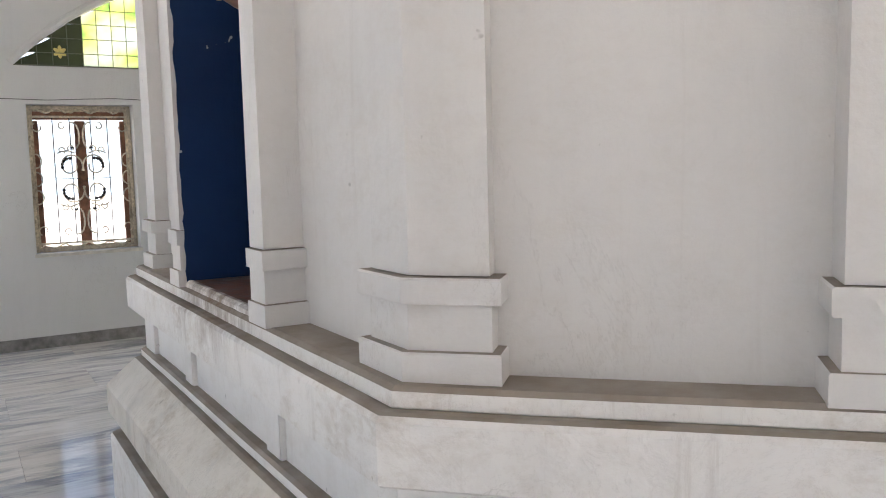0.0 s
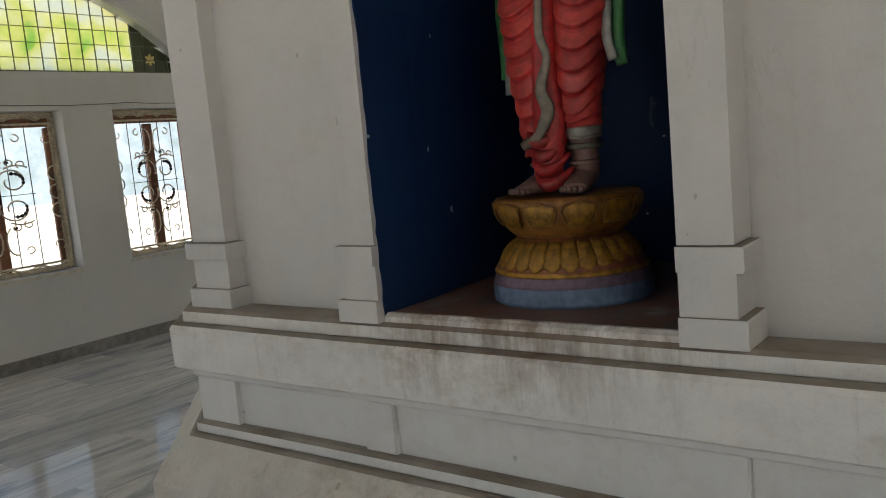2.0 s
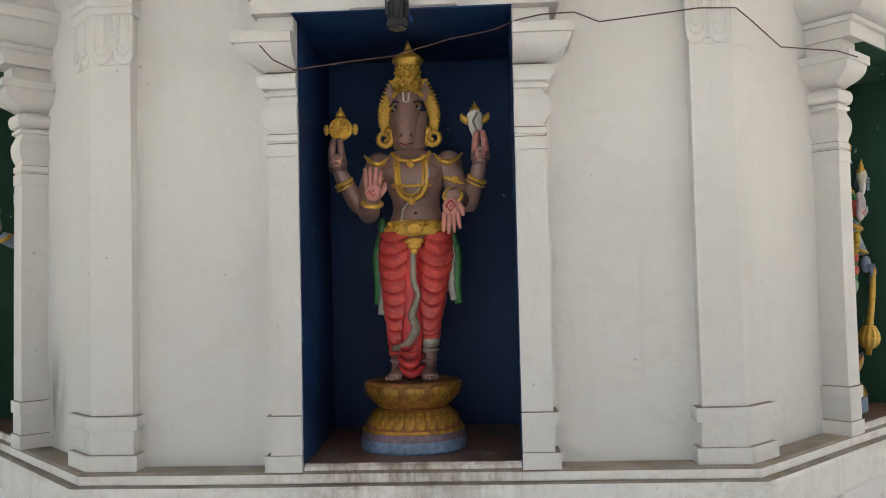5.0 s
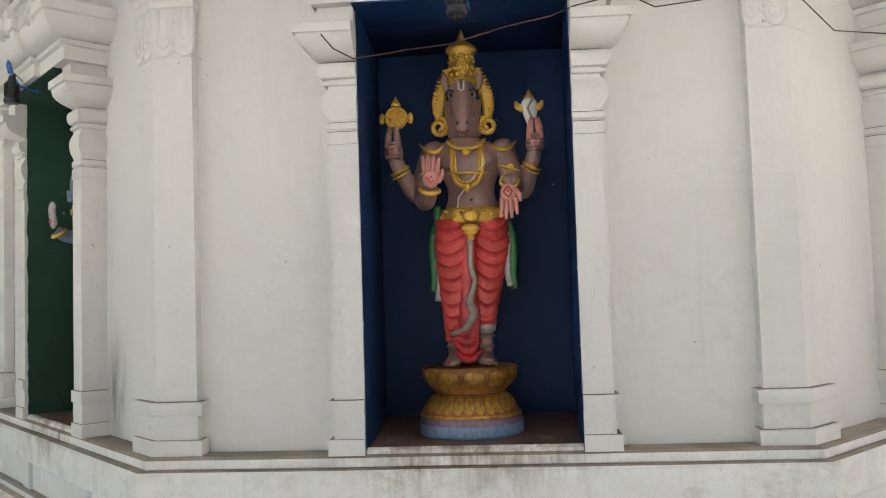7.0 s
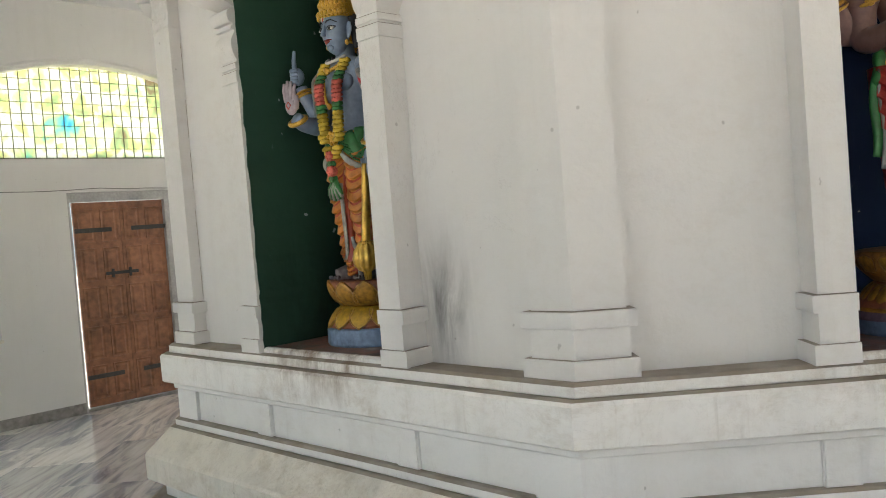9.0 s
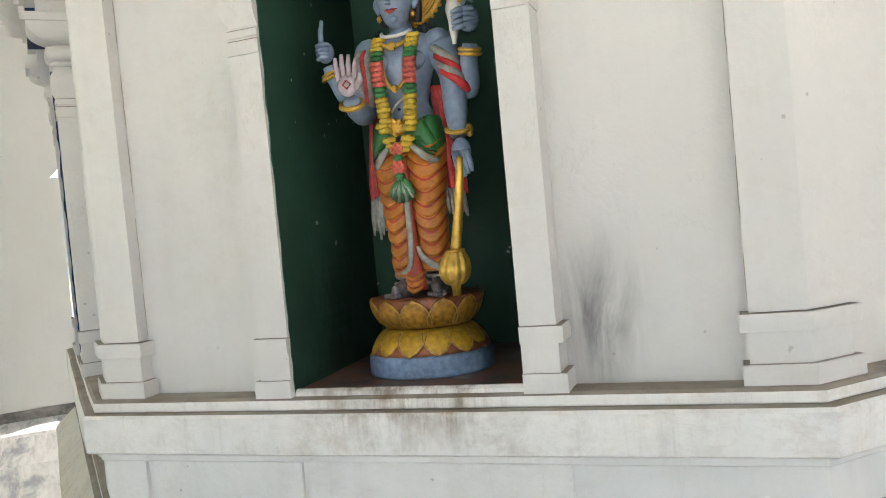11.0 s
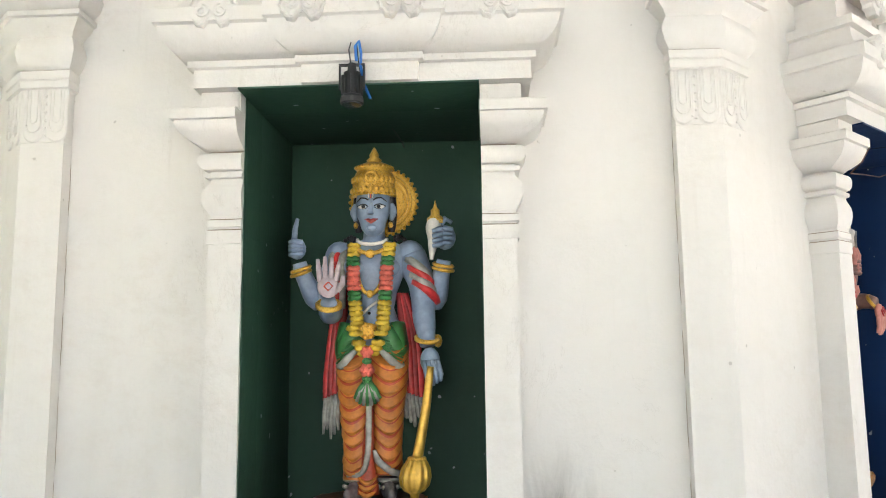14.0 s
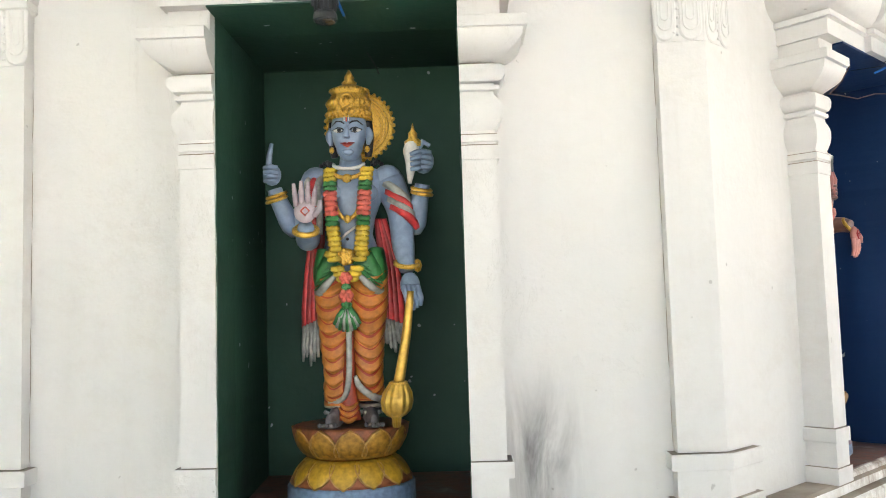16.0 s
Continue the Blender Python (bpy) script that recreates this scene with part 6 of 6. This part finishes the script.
    F.ball((c + 0.006, 0.08, 0.842), (0.014, 0.006, 0.012), GOLD, seg=8)
    F.bar([(c + 0.03, 0.066, 0.72), (c + 0.0, 0.066, 0.70), (c - 0.02, 0.064, 0.68)], 0.0035, IVORY)
    # head, drawn to the crown's scale
    h = c + 0.008
    HS = 0.82
    LOW = 0.014
    G = Figure(F.mats)
    G.limb([(h, 0.005, 0.895), (h, 0.024, 0.917), (h, 0.028, 0.955), (h, 0.026, 0.99), (h, 0.02, 1.025)], [(0.022, 0.024), (0.038, 0.038), (0.0485, 0.046), (0.052, 0.048), (0.048, 0.046)], SKY, 22)
    G.ball((h, 0.056, 0.906), (0.017, 0.013, 0.012), SKY)
    G.limb([(h, 0.072, 0.985), (h, 0.080, 0.962), (h, 0.084, 0.948)], [0.006, 0.008, 0.010], SKY, 10)
    G.bar([(h - 0.020, 0.064, 0.933), (h - 0.006, 0.074, 0.931), (h, 0.0745, 0.929), (h + 0.006, 0.074, 0.931), (h + 0.020, 0.064, 0.933)], [0.0014, 0.0036, 0.0030, 0.0036, 0.0014], DEEPRED)
    G.bar([(h - 0.014, 0.067, 0.928), (h, 0.0735, 0.9225), (h + 0.014, 0.067, 0.928)], [0.0014, 0.0056, 0.0014], CORAL)
    for s in (-1, 1):
        G.ball((h + s * 0.0235, 0.0668, 0.973), (0.0165, 0.0065, 0.0066), IVORY, seg=12)
        G.ball((h + s * 0.0225, 0.0722, 0.9735), (0.0066, 0.0022, 0.0058), INK, seg=8)
        G.bar([(h + s * 0.008, 0.072, 0.971), (h + s * 0.023, 0.0725, 0.9655), (h + s * 0.040, 0.060, 0.974)], 0.0014, INK, 5)
        G.bar([(h + s * 0.008, 0.072, 0.973), (h + s * 0.016, 0.0735, 0.980), (h + s * 0.026, 0.073, 0.9815), (h + s * 0.042, 0.058, 0.976)], 0.0021, INK, 5)
        G.bar([(h + s * 0.007, 0.0745, 0.994), (h + s * 0.016, 0.0745, 1.0005), (h + s * 0.030, 0.070, 1.003), (h + s * 0.045, 0.054, 0.991)], [0.0018, 0.0026, 0.0024, 0.0012], INK, 5)
        G.limb([(h + s * 0.051, 0.01, 0.99), (h + s * 0.059, 0.016, 0.965), (h + s * 0.054, 0.02, 0.935)], [(0.010, 0.006), (0.012, 0.007), (0.006, 0.005)], SKY)
        G.ball((h + s * 0.052, 0.026, 0.918), (0.008, 0.008, 0.011), GOLD, seg=8)
        G.limb([(h + s * 0.046, -0.012, 1.02), (h + s * 0.053, -0.012, 0.975), (h + s * 0.052, -0.014, 0.93), (h + s * 0.05, -0.016, 0.90)], [0.018, 0.015, 0.013, 0.010], INK)
        for q in range(7):
            G.ball((h + s * (0.062 + 0.009 * (q % 4)), -0.012 + 0.006 * (q % 2), 0.880 - 0.007 * (q // 2) + 0.004 * (q % 3)), 0.0075, INK, seg=8)
    G.bar([(h, 0.074, 1.030), (h, 0.078, 1.0)], 0.0022, CORAL, 5)
    for s in (-1, 1):
        G.bar([(h + s * 0.007, 0.073, 1.030), (h + s * 0.006, 0.077, 1.002)], 0.0018, IVORY, 5)
    for v in G.bm.verts:
        v.co = Vector((-(h + (-v.co.x - h) * (HS + 0.09)), v.co.y * 0.9 + 0.006, 1.03 + (v.co.z - 1.03) * HS - LOW))
    F.merge(G)
    # halo and crown
    K = Figure(F.mats)
    hc = (h + 0.021, -0.035, 1.012)
    K.ball(hc, (0.093, 0.012, 0.093), GOLD, seg=30)
    for k in range(34):
        a = 2 * math.pi * k / 34
        K.ball((hc[0] + 0.094 * math.cos(a), hc[1] + 0.002, hc[2] + 0.094 * math.sin(a)), (0.0058, 0.007, 0.0058), GOLD, seg=6)
    for r in (0.076, 0.062):
        K.ring((hc[0], hc[1] + 0.008, hc[2]), r, r, 0.005, GOLD, (0, 1, 0), 28)
    K.stack([(h, 0.016, 1.018, .058, .058), (h, 0.016, 1.03, .060, .062), (h, 0.014, 1.042, .057, .057), (h, 0.010, 1.07, .056, .054), (h, 0.006, 1.085, .050, .048), (h, 0.004, 1.092, .045, .043), (h, 0.003, 1.096, .052, .050), (h, 0.002, 1.104, .050, .048), (h, 0, 1.112, .034, .033), (h, 0, 1.118, .018, .018), (h, 0, 1.124, .021, .021), (h, 0, 1.132, .012, .012), (h, 0, 1.138, .014, .014), (h, 0, 1.160, .002, .002)], GOLD, 30, 0.015, 15)
    for i in range(11):
        a = radians(195 + 15 * i)
        K.ball((h + 0.058 * math.cos(a), 0.016 - 0.06 * math.sin(a), 1.032), 0.008, GOLD, seg=8)
        K.ball((h + 0.054 * math.cos(a), 0.012 - 0.053 * math.sin(a), 1.062), (0.010, 0.008, 0.011), GOLD, seg=8)
    for i in range(15):
        a = radians(188 + 12 * i)
        K.ball((h + 0.060 * math.cos(a), 0.016 - 0.062 * math.sin(a), 1.020), 0.0045, GOLD, seg=6)
        K.ball((h + 0.051 * math.cos(a), 0.004 - 0.049 * math.sin(a), 1.100), 0.0045, GOLD, seg=6)
    for i in range(7):
        a = radians(205 + 21.7 * i)
        K.ring((h + 0.055 * math.cos(a), 0.012 - 0.055 * math.sin(a), 1.052), 0.009, 0.011, 0.0025, GOLD, (math.cos(a), -math.sin(a), 0.15), 10)
    K.ring((h, 0.066, 1.063), 0.016, 0.018, 0.004, GOLD, (0, 1, 0.1))
    K.ball((h, 0.070, 1.037), (0.011, 0.008, 0.010), GOLD, seg=10)
    for v in K.bm.verts:
        v.co.z -= LOW
    F.merge(K)
    return F


def lotus_pedestal(m, upper, lower, ribs, label):
    """A round base with a bowl of lotus petals over a ring of downturned ones."""
    ped = empty("lotus_pedestal", m, label, "pedestal", "lotus pedestals")

    def turned(b, prof, seg=40):
        loft(b, [[(r * math.cos(2 * math.pi * i / seg), r * 0.94 * math.sin(2 * math.pi * i / seg), z) for i in range(seg)] for r, z in prof])
    fine = ribs > 20
    split = 0.034 if fine else 0.046
    one("base_disc", lambda b: turned(b, [(0.163, 0), (0.166, 0.006), (0.165, split)]), BASEBLUE, ped, smooth=False)
    one("base_band", lambda b: turned(b, [(0.165, split), (0.163, split + 0.004), (0.158, 0.053)]), MAUVE if fine else BASEBLUE, ped, smooth=False)
    if fine:
        one("bell_lip", lambda b: turned(b, [(0.152, 0.053), (0.160, 0.0535), (0.161, 0.058), (0.156, 0.0625), (0.148, 0.064)]), lower, ped, smooth=True)
    one("lower_bell", lambda b: turned(b, [(0.158, 0.053), (0.156, 0.064), (0.138, 0.088), (0.122, 0.106), (0.112, 0.112), (0.108, 0.120)]), RUST, ped, smooth=True)
    one("bowl", lambda b: turned(b, [(0.108, 0.119), (0.116, 0.124), (0.136, 0.142), (0.149, 0.168), (0.152, 0.186), (0.146, 0.192), (0.13, 0.1925)]), BOWL if fine else RUST, ped, smooth=True)

    def petal(w, h, bulge, blunt):
        b = bmesh.new()
        cols, rows_ = 7, 7
        g = []
        for j in range(rows_ + 1):
            t = j / rows_
            if blunt:
                width = w * min(1.0, 0.62 + 0.6 * t) * (1.0 if t < 0.72 else math.sqrt(max(0.04, 1 - ((t - 0.72) / 0.28) ** 2)))
            else:
                width = w * (math.sin(math.pi * (0.16 + 0.84 * t) ** 0.9) ** 0.6 if t < 1 else 0.02)
            g.append([(width * (2 * i / cols - 1), bulge * math.sin(math.pi * min(1, t * 0.9 + 0.05)) * (1 - 0.5 * (2 * i / cols - 1) ** 2), h * t) for i in range(cols + 1)])
        vs = [[b.verts.new(p) for p in r] for r in g]
        back = [[b.verts.new((p[0], p[1] - 0.006, p[2])) for p in r] for r in g]
        for j in range(rows_):
            for i in range(cols):
                b.faces.new((vs[j][i], vs[j][i + 1], vs[j + 1][i + 1], vs[j + 1][i]))
                b.faces.new((back[j][i], back[j + 1][i], back[j + 1][i + 1], back[j][i + 1]))
        for i in range(cols):
            b.faces.new((vs[0][i], back[0][i], back[0][i + 1], vs[0][i + 1]))
            b.faces.new((vs[-1][i], vs[-1][i + 1], back[-1][i + 1], back[-1][i]))
        for j in range(rows_):
            b.faces.new((vs[j][0], vs[j + 1][0], back[j + 1][0], back[j][0]))
            b.faces.new((vs[j][-1], back[j][-1], back[j + 1][-1], vs[j + 1][-1]))
        return b

    def petal_rim(w, h, bulge, blunt):
        # a raised painted edge round the petal's free outline
        src = petal(w, h, bulge, blunt)
        co = [v.co.copy() for v in list(src.verts)[:64]]
        src.free()
        line = [co[j * 8] for j in range(1, 8)] + [co[7 * 8 + i] for i in range(1, 7)] + [co[j * 8 + 7] for j in range(7, 0, -1)]
        b = bmesh.new()
        tube(b, [(p.x, p.y - 0.0005, p.z) for p in line], 0.0021, 5)
        return b
    n_up = 12
    me = rim = None
    for k in range(n_up):
        a = 360 * k / n_up + 7
        mm = pose(0, 0, 0, 0, 0, a) @ pose(0, 0.110, 0.117, -29, 0, 0)
        shape = (0.034, 0.046, 0.008, True) if fine else (0.040, 0.084, 0.012, False)
        if fine:
            mm = pose(0, 0, 0, 0, 0, a) @ pose(0, 0.1335, 0.1425, -22, 0, 0)
        leaf = link("petal", me, ped, mm) if me else part("petal", petal(*shape), upper, ped, mm, smooth=True)
        edge = link("rim", rim, leaf) if rim else part("rim", petal_rim(*shape), BOWL if fine else RIM, leaf, smooth=True)
        me, rim = leaf.data, edge.data
    n_lo = ribs
    me = rim = None
    w = 0.155 * math.pi / n_lo * 0.98
    for k in range(n_lo):
        a = 360 * k / n_lo
        mm = pose(0, 0, 0, 0, 0, a) @ pose(0, 0.108, 0.114, -141, 0, 0) @ pose(0, 0, 0, 0, 0, 180)
        leaf = link("petal", me, ped, mm) if me else part("petal", petal(w, 0.064 if fine else 0.078, 0.010, fine), lower, ped, mm, smooth=True)
        me = leaf.data
        if ribs < 20:
            rim = (link("rim", rim, leaf) if rim else part("rim", petal_rim(w, 0.078, 0.010, False), RIM, leaf, smooth=True)).data
    return ped


NFLOOR = 1.2595
SHRINK = Matrix.Diagonal((0.965, 0.965, 0.962, 1))
for th, n, wide, ribs, up, lo, lab in ((180, 1.888, 0.915, 26, OLIVE, OLIVE, "round lotus pedestal in old gold paint on a blue base"),
                                       (135, 1.887, 0.975, 13, OLIVE, AMBER, "round lotus pedestal with yellow petals on a blue base"),
                                       (225, 1.887, 0.975, 13, OLIVE, AMBER, "round lotus pedestal with yellow petals on a blue base")):
    lotus_pedestal(face_pose(th, n, 0.016 + SHIFT.get(th, 0.0), NFLOOR) @ Matrix.Diagonal((wide, wide, 1, 1)), up, lo, ribs, lab)
horse_headed().finish("statue", face_pose(180, 1.893, -0.001, NFLOOR + 0.006) @ SHRINK, "painted horse-headed four-armed statue in red cloth and gold crown")
LEANING = pose(0, 0, 0, -2.4) @ Matrix.Diagonal((0.942, 0.942, 0.942, 1))
vs = garlanded().finish("statue", face_pose(135, 1.910, -0.018, NFLOOR + 0.010) @ LEANING, "painted blue four-armed statue with flower garland and golden mace")
copy_thing(vs, face_pose(225, 1.910, -0.018 + SHIFT[225], NFLOOR + 0.010) @ LEANING)

# ---- small spotlights over the niches, and loose wires ----
BLACKPLASTIC = plain("black_lamp_plastic", (0.02, 0.02, 0.021), 0.42, vary=0.2)
BLUEWIRE = plain("blue_wire", (0.02, 0.16, 0.55), 0.45)
LENS = plain("dark_lamp_glass", (0.05, 0.05, 0.05), 0.1)


def spotlight(th, x, n, z):
    ob = empty("spotlight", face_pose(th, n, x, z), "small black finned spotlight hanging under the niche cornice", "spotlight", "niche spotlights")

    def turned(b, prof, seg=20):
        loft(b, [[(r * math.cos(2 * math.pi * i / seg), r * math.sin(2 * math.pi * i / seg), zz) for i in range(seg)] for r, zz in prof])
    one("body", lambda b: turned(b, [(0.009, 0.05), (0.011, 0.03), (0.019, 0.028), (0.02, 0.02), (0.02, -0.025), (0.024, -0.028), (0.027, -0.034), (0.027, -0.045), (0.024, -0.047)]), BLACKPLASTIC, ob)
    for k in range(12):
        one("fin", lambda b: box(b, 0.019, 0.0255, -0.0012, 0.0012, -0.024, 0.02), BLACKPLASTIC, ob, pose(0, 0, 0, 0, 0, k * 30))
    one("lens", lambda b: turned(b, [(0.022, -0.0465), (0.022, -0.049), (0.001, -0.050)]), LENS, ob)
    one("bracket", lambda b: (box(b, -0.03, -0.026, -0.006, 0.006, -0.012, 0.045, 0, 0.001), box(b, 0.026, 0.03, -0.006, 0.006, -0.012, 0.045, 0, 0.001), box(b, -0.03, 0.03, -0.006, 0.006, 0.045, 0.049, 0, 0.001)), BLACKPLASTIC, ob)
    one("lead", lambda b: tube(b, [(0.003, 0, 0.05), (0.006, 0.01, 0.08), (0.0, 0.014, 0.098), (-0.012, 0.008, 0.095), (-0.014, 0, 0.06), (-0.018, -0.055, 0.008), (-0.026, -0.20, 0.022), (-0.034, -0.44, 0.038), (-0.042, -0.68, 0.054), (-0.046, -0.715, 0.045)], 0.0016, 6), BLACKPLASTIC, ob)
    one("blue_lead", lambda b: tube(b, [(-0.012, 0.012, 0.052), (-0.01, 0.018, 0.085), (-0.018, 0.016, 0.1), (-0.022, 0.01, 0.07), (-0.02, 0.002, 0.045), (-0.024, -0.02, 0.01), (-0.03, -0.08, -0.005)], 0.0035, 6), BLUEWIRE, ob, label="bright blue wire")
    return ob


for th in (135, 180, 225):
    spotlight(th, 0.004 + SHIFT.get(th, 0.0), 2.245, 2.418)

WIRE = plain("brown_wire", (0.10, 0.045, 0.035), 0.6)
pts = [(0.36, 2.232, 2.345), (0.335, 2.20, 2.315), (0.29, 2.15, 2.30), (0.15, 2.13, 2.322), (0.03, 2.13, 2.332), (-0.12, 2.13, 2.372), (-0.24, 2.14, 2.39), (-0.30, 2.20, 2.395), (-0.36, 2.24, 2.394), (-0.44, 2.24, 2.396), (-0.52, 2.11, 2.41), (-0.66, 2.09, 2.43), (-0.78, 2.115, 2.435), (-0.875, 2.12, 2.43)]
one_wire = [turn(180) @ Vector(p) for p in pts] + [turn(225) @ Vector(p) for p in ((0.80, 2.115, 2.415), (0.6, 2.10, 2.38), (0.46, 2.2, 2.37), (0.42, 2.24, 2.35))]
tagged(one("wire", lambda b: tube(b, one_wire, 0.0019, 5), WIRE, None, pose(CX, CY, 0)), "loose thin brown wire strung across the niche", "wire")


# ---- marble slabs of the floor ----
TW, TL = 0.60, 1.20
slab_meshes = {}


def slab_mesh(w, l):
    if (w, l) not in slab_meshes:
        bm = bmesh.new()
        box(bm, -l / 2 + 0.0008, l / 2 - 0.0008, -w / 2 + 0.0008, w / 2 - 0.0008, -0.028, 0.0, 0, 0.0008)
        bmesh.ops.recalc_face_normals(bm, faces=bm.faces)
        me = bpy.data.meshes.new("slab")
        bm.to_mesh(me)
        bm.free()
        me.materials.append(MARBLE)
        slab_meshes[(w, l)] = me
    return slab_meshes[(w, l)]


def inside(x, y):
    for th in ANGLES:
        a = radians(th)
        if (x - CX) * math.cos(a) + (y - CY) * math.sin(a) > HALL_R[th] + 0.62:
            return False
    return max(abs((x - CX) * math.cos(radians(t)) + (y - CY) * math.sin(radians(t))) for t in (0, 45, 90, 135)) > 1.75


def trimmed(x, y):
    """The slab at this place, cut off just inside the walls' feet."""
    bm = bmesh.new()
    box(bm, x - TL / 2 + 0.0008, x + TL / 2 - 0.0008, y - TW / 2 + 0.0008, y + TW / 2 - 0.0008, -0.028, 0.0)
    for th in ANGLES:
        n = Vector((math.cos(radians(th)), math.sin(radians(th)), 0))
        co = Vector((CX, CY, 0)) + n * (HALL_R[th] + 0.16)
        cut = bmesh.ops.bisect_plane(bm, geom=list(bm.verts) + list(bm.edges) + list(bm.faces), plane_co=co, plane_no=n, clear_outer=True)
        edges = [e for e in cut["geom_cut"] if isinstance(e, bmesh.types.BMEdge)]
        if edges:
            bmesh.ops.edgeloop_fill(bm, edges=edges)
    bm.transform(Matrix.Translation((-x, -y, 0)))
    return bm


def reaches_wall(x, y):
    for th in ANGLES:
        a = radians(th)
        d = (x - CX) * math.cos(a) + (y - CY) * math.sin(a)
        if d + abs(math.cos(a)) * TL / 2 + abs(math.sin(a)) * TW / 2 > HALL_R[th] + 0.16:
            return True
    return False


for i in range(-6, 7):
    for j in range(-12, 13):
        x, y = CX + (i + 0.5 * (j % 2)) * TL, CY + j * TW
        if inside(x, y):
            if reaches_wall(x, y):
                bm = trimmed(x, y)
                if len(bm.faces) > 3:
                    part("slab", bm, MARBLE, floor, pose(x, y, 0))
                else:
                    bm.free()
            else:
                link("slab", slab_mesh(TW, TL), floor, pose(x, y, 0))
